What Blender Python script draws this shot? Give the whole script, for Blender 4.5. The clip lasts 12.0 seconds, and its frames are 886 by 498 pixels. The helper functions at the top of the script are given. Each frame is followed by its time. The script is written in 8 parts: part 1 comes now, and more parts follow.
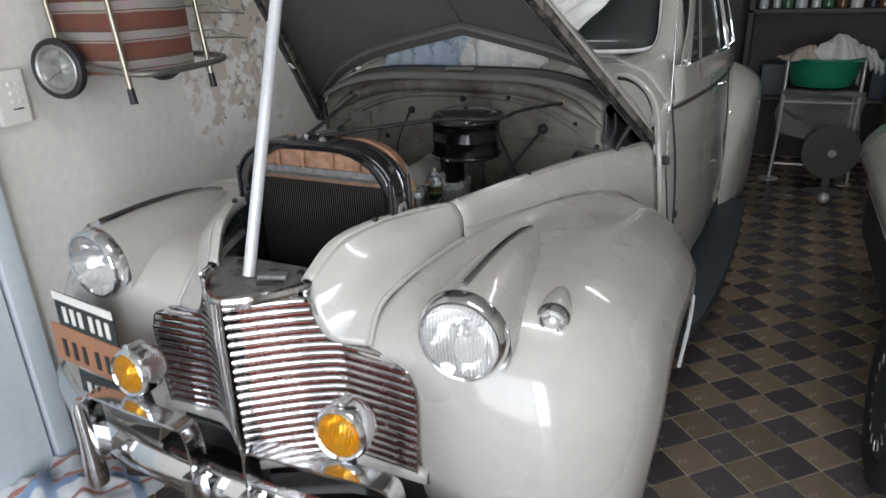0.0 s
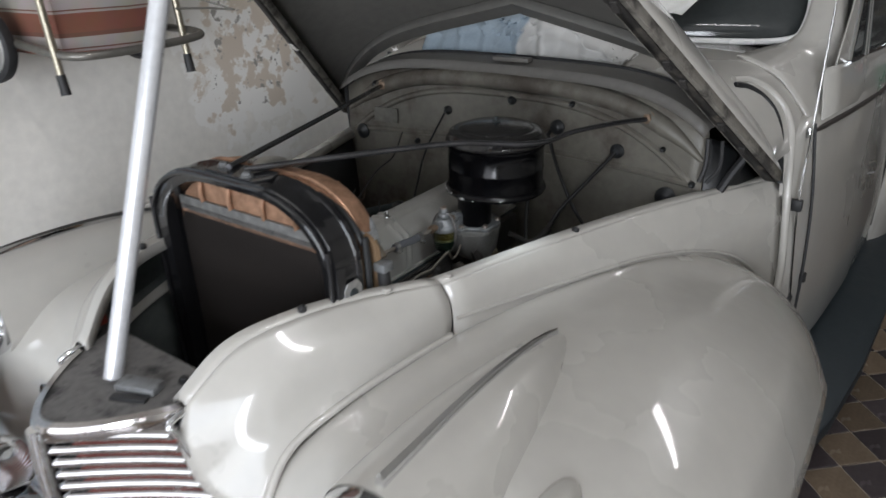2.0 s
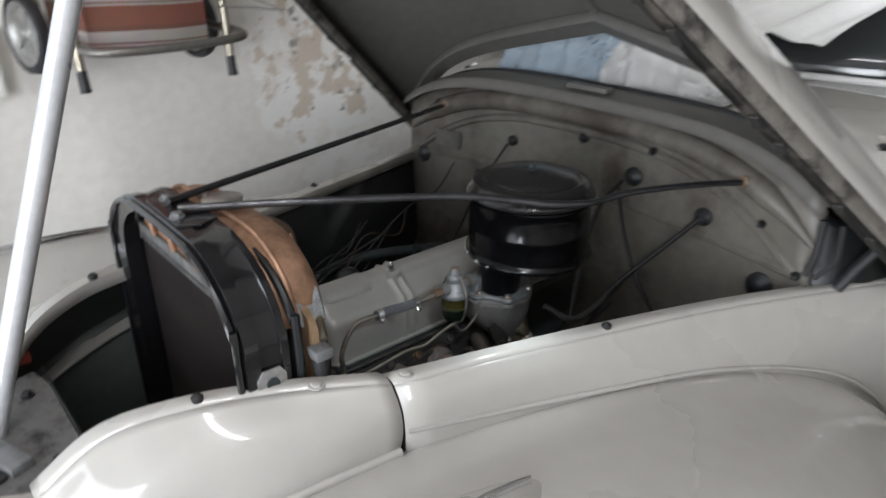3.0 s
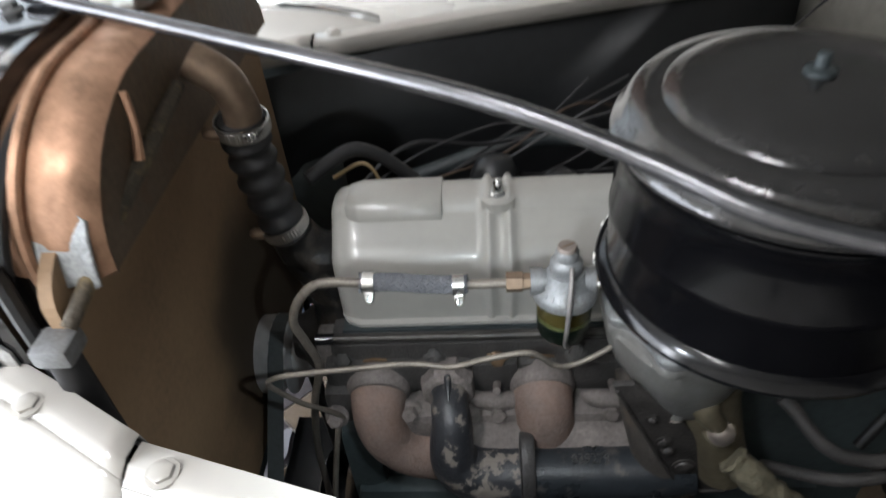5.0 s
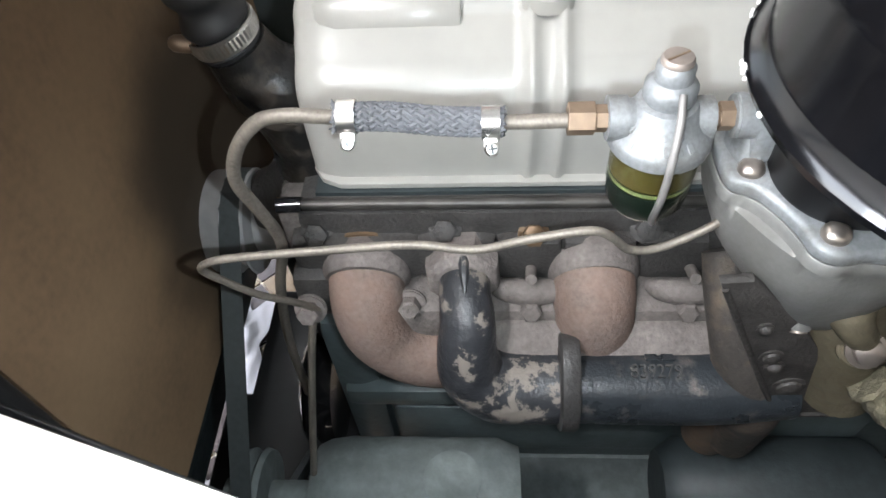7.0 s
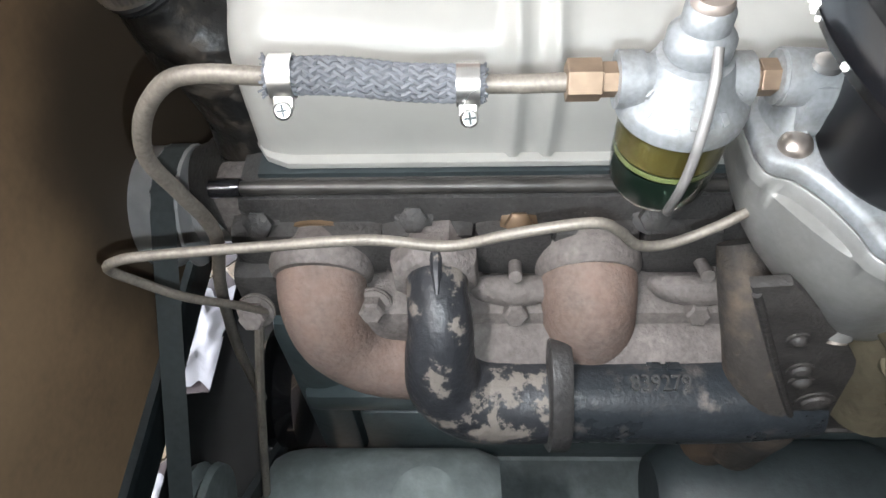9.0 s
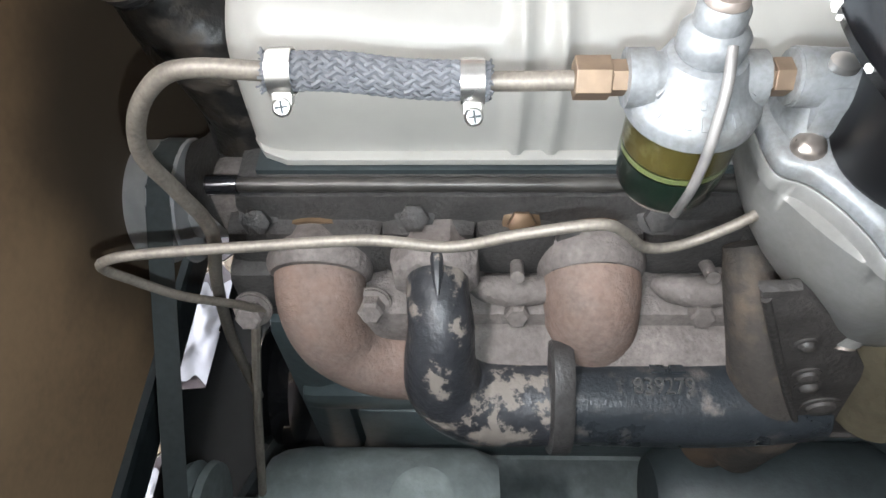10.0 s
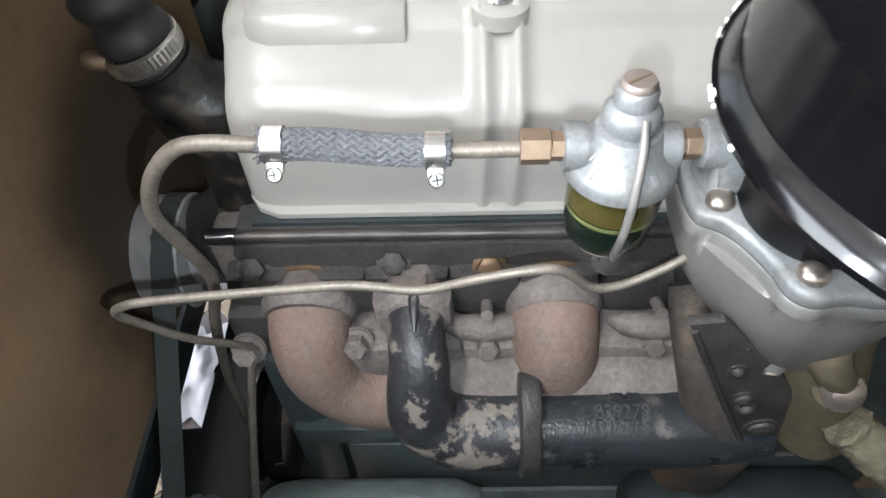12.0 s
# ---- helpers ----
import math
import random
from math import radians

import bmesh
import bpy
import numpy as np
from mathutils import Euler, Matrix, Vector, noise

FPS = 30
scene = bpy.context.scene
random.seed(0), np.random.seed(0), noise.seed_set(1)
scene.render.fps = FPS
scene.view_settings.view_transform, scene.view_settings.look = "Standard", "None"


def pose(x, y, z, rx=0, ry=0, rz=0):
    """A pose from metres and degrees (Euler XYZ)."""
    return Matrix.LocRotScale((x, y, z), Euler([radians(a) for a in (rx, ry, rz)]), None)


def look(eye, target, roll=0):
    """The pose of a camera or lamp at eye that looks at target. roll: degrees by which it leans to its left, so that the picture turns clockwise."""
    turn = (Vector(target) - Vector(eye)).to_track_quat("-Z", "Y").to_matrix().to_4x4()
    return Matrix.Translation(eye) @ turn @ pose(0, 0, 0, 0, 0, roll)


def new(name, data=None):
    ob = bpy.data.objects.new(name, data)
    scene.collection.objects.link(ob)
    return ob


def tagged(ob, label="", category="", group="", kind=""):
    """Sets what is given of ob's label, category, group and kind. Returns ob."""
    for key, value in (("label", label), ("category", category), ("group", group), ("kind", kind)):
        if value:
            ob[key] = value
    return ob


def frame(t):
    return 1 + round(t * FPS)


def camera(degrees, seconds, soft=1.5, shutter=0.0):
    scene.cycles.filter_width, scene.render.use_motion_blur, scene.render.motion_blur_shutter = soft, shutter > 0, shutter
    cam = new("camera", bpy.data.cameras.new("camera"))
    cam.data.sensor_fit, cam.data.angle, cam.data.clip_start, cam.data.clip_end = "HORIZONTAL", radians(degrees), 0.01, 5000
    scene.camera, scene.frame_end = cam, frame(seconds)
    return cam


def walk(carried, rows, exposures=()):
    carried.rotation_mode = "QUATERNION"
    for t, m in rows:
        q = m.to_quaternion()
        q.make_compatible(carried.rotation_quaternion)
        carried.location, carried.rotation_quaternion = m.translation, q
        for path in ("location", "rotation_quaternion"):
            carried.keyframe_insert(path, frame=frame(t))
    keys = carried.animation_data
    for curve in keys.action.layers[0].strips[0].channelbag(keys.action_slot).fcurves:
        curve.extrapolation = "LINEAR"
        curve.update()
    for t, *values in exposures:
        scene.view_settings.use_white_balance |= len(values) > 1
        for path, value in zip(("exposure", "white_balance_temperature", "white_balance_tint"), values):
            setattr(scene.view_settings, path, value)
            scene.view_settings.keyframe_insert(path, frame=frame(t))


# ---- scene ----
cam = camera(66.5, 12.0, shutter=0.5)
PATH = [
    (0, (1.035, -1.132, 1.595), (0.221, 0.531, 0.837), -2.2),
    (0.5, (0.962, -1.016, 1.603), (0.156, 0.661, 0.87), -2.5),
    (1, (0.936, -0.845, 1.595), (0.104, 0.808, 0.834), -2.0),
    (1.5, (0.967, -0.638, 1.588), (-0.057, 0.903, 0.829), -0.7),
    (2, (0.941, -0.434, 1.574), (-0.134, 1.028, 0.732), -1.6),
    (2.5, (0.895, -0.245, 1.584), (-0.208, 1.218, 0.783), -1.4),
    (3, (0.926, -0.039, 1.561), (-0.453, 1.149, 0.731), 0.1),
    (3.2, (0.938, 0.047, 1.553), (-0.528, 1.072, 0.66), 0.1),
    (4.8, (0.589, 0.602, 1.419), (-0.997, 0.507, 0.205), -3.6),
    (5, (0.542, 0.613, 1.388), (-0.979, 0.47, 0.098), -5.5),
    (5.5, (0.475, 0.594, 1.327), (-0.921, 0.442, -0.097), -5.8),
    (6, (0.442, 0.589, 1.288), (-0.862, 0.432, -0.22), -6.5),
    (6.5, (0.425, 0.583, 1.263), (-0.846, 0.447, -0.276), -5.3),
    (7, (0.402, 0.583, 1.238), (-0.829, 0.448, -0.332), -5.3),
    (7.5, (0.386, 0.585, 1.222), (-0.833, 0.504, -0.361), -3.7),
    (9.5, (0.343, 0.582, 1.178), (-0.834, 0.515, -0.438), -2.8),
    (10, (0.342, 0.581, 1.178), (-0.829, 0.52, -0.442), -2.3),
    (10.5, (0.342, 0.583, 1.182), (-0.836, 0.517, -0.433), -2.5),
    (11, (0.35, 0.586, 1.191), (-0.859, 0.538, -0.402), -2.0),
    (11.5, (0.358, 0.589, 1.203), (-0.882, 0.541, -0.366), -2.2),
    (12, (0.368, 0.594, 1.217), (-0.895, 0.552, -0.333), -2.4),
]
walk(cam, [(t, look(eye, target, roll)) for t, eye, target, roll in PATH],
     exposures=[(0, 0.0), (2.5, 0.13), (3.0, 0.38), (3.2, 0.48), (4.8, 1.12), (5.0, 1.52), (5.5, 2.44), (6.5, 2.64), (7.5, 2.82), (9.5, 2.86), (10.5, 2.82), (12, 2.68)])

# ---- light ----
world = bpy.data.worlds.new("world")
scene.world = world
world.use_nodes = True
wn = world.node_tree
sky = wn.nodes.new("ShaderNodeTexSky")
sky.sky_type = 'NISHITA'
sky.sun_disc = False
sky.sun_elevation = radians(52)
sky.sun_rotation = radians(200)
wn.links.new(sky.outputs[0], wn.nodes["Background"].inputs[0])
wn.nodes["Background"].inputs[1].default_value = 0.12

sun = bpy.data.lights.new("sun", 'SUN')
sun.energy = 3.0
sun.angle = radians(0.5)
sun.color = (1.0, 0.96, 0.9)
sun_ob = new("sun", sun)
sun_ob.matrix_world = look((0, -3, 6), (0.6, -1.4, 0))


def area(name, eye, target, sx, sy, watts, color):
    la = bpy.data.lights.new(name, 'AREA')
    la.shape = 'RECTANGLE'
    la.size, la.size_y, la.energy, la.color = sx, sy, watts, color
    ob = new(name, la)
    ob.matrix_world = look(eye, target)
    return ob


area("opening_skylight_east", (2.20, -3.02, 1.35), (0.8, 0.0, 1.0), 0.55, 2.2, 72, (0.875, 0.92, 1.0))
area("opening_skylight_west", (0.62, -3.02, 1.35), (0.6, 0.0, 1.1), 2.3, 2.2, 68, (0.885, 0.92, 1.0))
# two ceiling tubes
area("ceiling_tube_front", (1.15, -0.25, 2.9), (1.15, -0.25, 0), 1.2, 0.10, 15, (0.97, 0.97, 1.0))
area("ceiling_tube_back", (1.6, 2.9, 2.9), (1.6, 2.9, 0), 1.2, 0.10, 12, (0.97, 0.97, 1.0))
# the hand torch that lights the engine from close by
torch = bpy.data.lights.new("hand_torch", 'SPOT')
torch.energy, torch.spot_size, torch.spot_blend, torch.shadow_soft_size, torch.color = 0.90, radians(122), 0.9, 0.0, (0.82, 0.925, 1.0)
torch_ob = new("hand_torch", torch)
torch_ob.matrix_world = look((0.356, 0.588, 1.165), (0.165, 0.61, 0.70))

# ---- materials ----
MATS = {}


def mat(name, base, rough=0.5, metal=0.0, coat=0.0, var=0.12, scale=6.0, fine=60.0, bump=0.0, bump_scale=120.0,
        dirt=None, dirt_amount=0.0, dirt_scale=4.0, trans=0.0, ior=1.45, alpha=1.0, rand=0.0, rough_var=0.1, dirt_edge=0.08):
    """A surface with colour variation at two scales, optional stains with a shape of their own, and fine relief."""
    if name in MATS:
        return MATS[name]
    m = bpy.data.materials.new(name)
    m.use_nodes = True
    nt = m.node_tree
    b = nt.nodes["Principled BSDF"]
    N = nt.nodes.new
    L = nt.links.new
    tc = N("ShaderNodeTexCoord")
    co = tc.outputs["Object"]
    n1 = N("ShaderNodeTexNoise")
    n1.inputs["Scale"].default_value = scale
    n1.inputs["Detail"].default_value = 5
    n2 = N("ShaderNodeTexNoise")
    n2.inputs["Scale"].default_value = fine
    n2.inputs["Detail"].default_value = 4
    L(co, n1.inputs["Vector"])
    L(co, n2.inputs["Vector"])
    add = N("ShaderNodeMath")
    add.operation = 'ADD'
    L(n1.outputs[0], add.inputs[0])
    L(n2.outputs[0], add.inputs[1])
    mr = N("ShaderNodeMapRange")
    mr.inputs["From Min"].default_value = 0.6
    mr.inputs["From Max"].default_value = 1.4
    mr.inputs["To Min"].default_value = 1 - var
    mr.inputs["To Max"].default_value = 1 + var
    L(add.outputs[0], mr.inputs["Value"])
    out = mr.outputs[0]
    if rand:
        oi = N("ShaderNodeObjectInfo")
        mr2 = N("ShaderNodeMapRange")
        mr2.inputs["To Min"].default_value = 1 - rand
        mr2.inputs["To Max"].default_value = 1 + rand
        L(oi.outputs["Random"], mr2.inputs["Value"])
        mu = N("ShaderNodeMath")
        mu.operation = 'MULTIPLY'
        L(out, mu.inputs[0])
        L(mr2.outputs[0], mu.inputs[1])
        out = mu.outputs[0]
    vm = N("ShaderNodeVectorMath")
    vm.operation = 'SCALE'
    vm.inputs[0].default_value = base
    L(out, vm.inputs["Scale"])
    col = vm.outputs[0]
    rr = N("ShaderNodeMapRange")
    rr.inputs["To Min"].default_value = max(0.02, rough - rough_var)
    rr.inputs["To Max"].default_value = min(1.0, rough + rough_var)
    L(n1.outputs[0], rr.inputs["Value"])
    rough_out = rr.outputs[0]
    if dirt is not None:
        n3 = N("ShaderNodeTexNoise")
        n3.inputs["Scale"].default_value = dirt_scale
        n3.inputs["Detail"].default_value = 8
        n3.inputs["Roughness"].default_value = 0.65
        L(co, n3.inputs["Vector"])
        mr3 = N("ShaderNodeMapRange")
        mr3.inputs["From Min"].default_value = 1 - dirt_amount - dirt_edge
        mr3.inputs["From Max"].default_value = 1 - dirt_amount + dirt_edge
        L(n3.outputs[0], mr3.inputs["Value"])
        mx = N("ShaderNodeMix")
        mx.data_type = 'RGBA'
        L(mr3.outputs[0], mx.inputs["Factor"])
        L(col, mx.inputs[6])
        mx.inputs[7].default_value = (*dirt, 1)
        col = mx.outputs[2]
        mxr = N("ShaderNodeMix")
        L(mr3.outputs[0], mxr.inputs["Factor"])
        L(rough_out, mxr.inputs[2])
        mxr.inputs[3].default_value = 0.75
        rough_out = mxr.outputs[0]
    L(col, b.inputs["Base Color"])
    L(rough_out, b.inputs["Roughness"])
    b.inputs["Metallic"].default_value = metal
    b.inputs["IOR"].default_value = ior
    b.inputs["Coat Weight"].default_value = coat
    b.inputs["Coat Roughness"].default_value = 0.04
    b.inputs["Transmission Weight"].default_value = trans
    b.inputs["Alpha"].default_value = alpha
    if bump:
        n4 = N("ShaderNodeTexNoise")
        n4.inputs["Scale"].default_value = bump_scale
        n4.inputs["Detail"].default_value = 6
        L(co, n4.inputs["Vector"])
        bp = N("ShaderNodeBump")
        bp.inputs["Strength"].default_value = bump
        bp.inputs["Distance"].default_value = 0.004
        L(n4.outputs[0], bp.inputs["Height"])
        L(bp.outputs[0], b.inputs["Normal"])
    MATS[name] = m
    return m


PAINT = mat("grey_beige_car_paint", (0.425, 0.41, 0.378), 0.28, coat=0.8, var=0.05, scale=2.0, fine=30, rough_var=0.06)
# dull copy of the car paint, darkened for the shade under the bonnet
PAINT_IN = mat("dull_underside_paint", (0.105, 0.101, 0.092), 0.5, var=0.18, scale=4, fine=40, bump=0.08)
# firewall base lowered for the shade deep in the bay; blotches are dirt
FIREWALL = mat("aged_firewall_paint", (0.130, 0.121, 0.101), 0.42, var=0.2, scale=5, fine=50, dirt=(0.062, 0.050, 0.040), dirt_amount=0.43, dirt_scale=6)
CREAM = mat("cream_engine_enamel", (0.301, 0.293, 0.271), 0.30, coat=0.2, var=0.05, scale=5, fine=80, rough_var=0.05)
CHROME = mat("polished_chrome", (0.72, 0.73, 0.74), 0.1, metal=1.0, var=0.06, scale=10, fine=90, rough_var=0.05)
# worn chrome whose dark blotches also stand for broken reflections on the bars
CHROME_OLD = mat("worn_chrome_bars", (0.50, 0.48, 0.475), 0.09, metal=1.0, var=0.2, scale=14, fine=120, dirt=(0.25, 0.17, 0.14), dirt_amount=0.33, dirt_scale=26)
RED = mat("red_grille_paint", (0.27, 0.058, 0.04), 0.5, var=0.2, scale=12, fine=90)
BLACK = mat("gloss_black_enamel", (0.010, 0.010, 0.011), 0.17, coat=0.6, var=0.3, scale=8, fine=90, rough_var=0.06)
BLACK_DULL = mat("dull_black_metal", (0.028, 0.036, 0.038), 0.55, var=0.35, scale=10, fine=90, bump=0.15, rough_var=0.15)
SHADOW_BLACK = mat("black_inner_panel", (0.012, 0.013, 0.014), 0.42, var=0.3, scale=6, fine=60)
RUBBER = mat("black_rubber", (0.02, 0.02, 0.021), 0.55, var=0.25, scale=12, fine=110, bump=0.08)
CORE = mat("brown_radiator_core", (0.215, 0.138, 0.08), 0.7, var=0.25, scale=7, fine=150, dirt=(0.28, 0.185, 0.105), dirt_amount=0.46, dirt_scale=9, dirt_edge=0.2)
CORE_FRONT = mat("dark_radiator_fins", (0.022, 0.018, 0.016), 0.6, var=0.3, scale=8, fine=120)
COPPER = mat("copper_tank", (0.46, 0.27, 0.175), 0.42, metal=0.55, var=0.2, scale=9, fine=70, dirt=(0.17, 0.10, 0.06), dirt_amount=0.47, dirt_scale=26, dirt_edge=0.2)
SOLDER = mat("dull_solder", (0.45, 0.45, 0.44), 0.45, metal=0.8, var=0.2, scale=20, fine=110, bump=0.3)
BRASS = mat("aged_brass", (0.235, 0.17, 0.12), 0.5, metal=0.7, var=0.25, scale=18, fine=120)
STEEL = mat("bare_steel", (0.55, 0.54, 0.52), 0.3, metal=0.95, var=0.15, scale=20, fine=140)
ALU = mat("bare_pole_metal", (0.62, 0.63, 0.65), 0.3, metal=0.35, var=0.12, scale=6, fine=90)
ZINC = mat("grey_cast_zinc", (0.205, 0.212, 0.217), 0.45, metal=0.4, var=0.25, scale=60, fine=420, bump=0.08, bump_scale=450, dirt=(0.15, 0.149, 0.143), dirt_amount=0.44, dirt_scale=45)
TUBE = mat("tarnished_steel_tube", (0.165, 0.145, 0.122), 0.5, metal=0.35, var=0.4, scale=60, fine=500)
IRON = mat("dark_cast_iron", (0.046, 0.043, 0.041), 0.62, metal=0.25, var=0.4, scale=40, fine=300, bump=0.4, bump_scale=380)
IRON_PALE = mat("heat_greyed_iron", (0.152, 0.132, 0.123), 0.78, var=0.5, scale=26, fine=240, bump=0.45, bump_scale=300, dirt=(0.060, 0.051, 0.046), dirt_amount=0.43, dirt_scale=18, dirt_edge=0.3)
IRON_RUST = mat("rust_tinged_iron", (0.135, 0.110, 0.098), 0.8, var=0.5, scale=24, fine=240, bump=0.4, bump_scale=300, dirt=(0.175, 0.105, 0.078), dirt_amount=0.48, dirt_scale=18, dirt_edge=0.25)
IRON_FLAKED = mat("flaking_black_manifold", (0.022, 0.023, 0.026), 0.42, var=0.25, scale=15, fine=110, bump=0.35, bump_scale=150, dirt=(0.14, 0.122, 0.106), dirt_amount=0.465, dirt_scale=34, dirt_edge=0.015)
IRON_BLACK = mat("painted_black_manifold", (0.017, 0.02, 0.023), 0.29, var=0.35, scale=40, fine=300, bump=0.18, bump_scale=420, dirt=(0.09, 0.078, 0.07), dirt_amount=0.36, dirt_scale=60)
BRAID = mat("grey_woven_hose", (0.098, 0.101, 0.110), 0.8, var=0.25, scale=30, fine=200, bump=0.2, bump_scale=300)
BOWL = mat("green_tinted_glass", (0.86, 0.9, 0.84), 0.03, trans=1.0, ior=1.45, var=0.05, scale=5)
FUEL = mat("amber_fuel", (0.045, 0.034, 0.009), 0.25, var=0.2, scale=20)
FUEL_DARK = mat("dark_green_sediment", (0.003, 0.008, 0.005), 0.3, var=0.3, scale=20)
LENS_GLASS = mat("clear_lens_glass", (0.50, 0.51, 0.52), 0.04, alpha=0.08, ior=1.45, var=0.02, scale=5)
AMBER = mat("amber_lens_glass", (0.50, 0.22, 0.006), 0.05, alpha=0.3, ior=1.45, var=0.12, scale=14)


def darken_middle(m, centre, near, far, colour):
    """Mixes a darker colour into the middle of the core, fading with distance from centre."""
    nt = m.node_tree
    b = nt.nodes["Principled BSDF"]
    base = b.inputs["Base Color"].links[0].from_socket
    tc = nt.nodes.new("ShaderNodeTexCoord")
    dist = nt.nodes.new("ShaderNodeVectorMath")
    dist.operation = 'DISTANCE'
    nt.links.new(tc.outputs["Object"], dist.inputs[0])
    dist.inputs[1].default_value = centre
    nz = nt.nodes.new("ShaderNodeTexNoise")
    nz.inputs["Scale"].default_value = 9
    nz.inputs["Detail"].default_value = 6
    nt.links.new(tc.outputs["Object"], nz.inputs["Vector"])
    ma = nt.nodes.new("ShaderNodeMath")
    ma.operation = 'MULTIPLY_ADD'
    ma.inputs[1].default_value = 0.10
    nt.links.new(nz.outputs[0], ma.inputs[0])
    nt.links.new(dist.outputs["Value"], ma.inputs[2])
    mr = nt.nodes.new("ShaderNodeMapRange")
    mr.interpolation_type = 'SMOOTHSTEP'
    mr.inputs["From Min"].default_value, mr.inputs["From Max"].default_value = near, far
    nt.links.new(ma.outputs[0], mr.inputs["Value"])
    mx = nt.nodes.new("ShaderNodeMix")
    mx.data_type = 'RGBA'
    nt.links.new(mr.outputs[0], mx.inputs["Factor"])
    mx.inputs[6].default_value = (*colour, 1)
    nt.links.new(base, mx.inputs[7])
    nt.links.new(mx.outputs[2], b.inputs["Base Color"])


darken_middle(CORE, (-0.05, 0.33, 0.81), 0.16, 0.25, (0.062, 0.044, 0.028))


def flutes(m, low, high, period):
    """Vertical pressed flutes in a lamp glass: thicker and thinner glass by turns."""
    nt = m.node_tree
    tc = nt.nodes.new("ShaderNodeTexCoord")
    wv = nt.nodes.new("ShaderNodeTexWave")
    wv.bands_direction = 'X'
    wv.inputs["Scale"].default_value = 2 * math.pi / (20 * period)
    wv.inputs["Distortion"].default_value = 1.2
    wv.inputs["Detail"].default_value = 1.0
    wv.inputs["Detail Scale"].default_value = 0.4
    nt.links.new(tc.outputs["Object"], wv.inputs["Vector"])
    mr = nt.nodes.new("ShaderNodeMapRange")
    mr.inputs["From Min"].default_value, mr.inputs["From Max"].default_value = 0.35, 0.75
    mr.inputs["To Min"].default_value, mr.inputs["To Max"].default_value = low, high
    nt.links.new(wv.outputs["Fac"], mr.inputs["Value"])
    nt.links.new(mr.outputs[0], nt.nodes["Principled BSDF"].inputs["Alpha"])


flutes(LENS_GLASS, 0.03, 0.26, 0.0085)
flutes(AMBER, 0.12, 0.6, 0.0075)
REFLECTOR = mat("lamp_reflector", (0.94, 0.94, 0.94), 0.13, metal=0.97, var=0.04, scale=8)
WINDOW = mat("dark_window_glass", (0.05, 0.055, 0.055), 0.06, var=0.1, scale=3)
WALL = mat("worn_plaster_wall", (0.56, 0.54, 0.50), 0.85, var=0.1, scale=1.6, fine=40, bump=0.15, bump_scale=60)
WHITE = mat("white_plastic", (0.72, 0.71, 0.66), 0.45, var=0.05, scale=8)
PALE_BLUE = mat("pale_blue_door_paint", (0.56, 0.62, 0.66), 0.4, var=0.08, scale=3, fine=40)
CLOTH_WHITE = mat("white_sheet", (0.84, 0.84, 0.82), 0.9, var=0.08, scale=10, fine=200, bump=0.15, bump_scale=400)
CLOTH_GREY = mat("grey_white_cotton", (0.50, 0.50, 0.49), 0.9, var=0.12, scale=10, fine=200)
CLOTH_BLUE = mat("pale_blue_sheet", (0.28, 0.34, 0.39), 0.9, var=0.1, scale=10, fine=200, bump=0.15, bump_scale=400)
TILE_DARK = mat("dark_floor_tile", (0.066, 0.054, 0.055), 0.24, var=0.25, scale=9, fine=80, rand=0.25, rough_var=0.12)
TILE_BROWN = mat("brown_floor_tile", (0.165, 0.124, 0.086), 0.24, var=0.25, scale=9, fine=80, rand=0.25, rough_var=0.12)
GROUT = mat("pale_grout", (0.58, 0.51, 0.43), 0.8, var=0.25, scale=6, fine=80)
# far wall coloured darker than the others to hold the dimness there
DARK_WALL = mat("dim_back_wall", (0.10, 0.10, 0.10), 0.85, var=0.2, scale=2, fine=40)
CEIL = mat("ceiling_plaster", (0.55, 0.54, 0.52), 0.9, var=0.08, scale=2)
GREEN = mat("green_plastic", (0.012, 0.19, 0.10), 0.35, var=0.12, scale=8)
DARK_WOOD = mat("dark_wood", (0.055, 0.045, 0.04), 0.6, var=0.3, scale=6, fine=80)
WHITEWALL = mat("whitewall_rubber", (0.62, 0.62, 0.6), 0.6, var=0.08, scale=10)
PLATE_BLACK = mat("black_plate_enamel", (0.014, 0.02, 0.018), 0.4, var=0.2, scale=12)
PLATE_ORANGE = mat("faded_orange_plate", (0.33, 0.155, 0.085), 0.55, var=0.2, scale=14, fine=90)
PAPER = mat("white_paper", (0.24, 0.235, 0.25), 0.85, var=0.06, scale=8, bump=0.2, bump_scale=30)

# ---- shape helpers ----


def part(name, bm, material, parent=None, label="", smooth=True, thick=0.0, sharp=40):
    """Links a bmesh as one mesh object under a thing or a part."""
    bmesh.ops.recalc_face_normals(bm, faces=bm.faces)
    me = bpy.data.meshes.new(name)
    for f in bm.faces:
        f.smooth = smooth
    bm.to_mesh(me)
    bm.free()
    me.materials.append(material)
    if smooth:
        me.set_sharp_from_angle(angle=radians(sharp))
    ob = new(name, me)
    if parent is not None:
        ob.parent = parent
    if thick:
        so = ob.modifiers.new("thickness", 'SOLIDIFY')
        so.thickness = thick
        so.offset = 0
    if label:
        ob["label"] = label
    return ob


def thing(name, label, category, group="", at=(0, 0, 0)):
    ob = new(name)
    ob.location = at
    return tagged(ob, label, category, group)


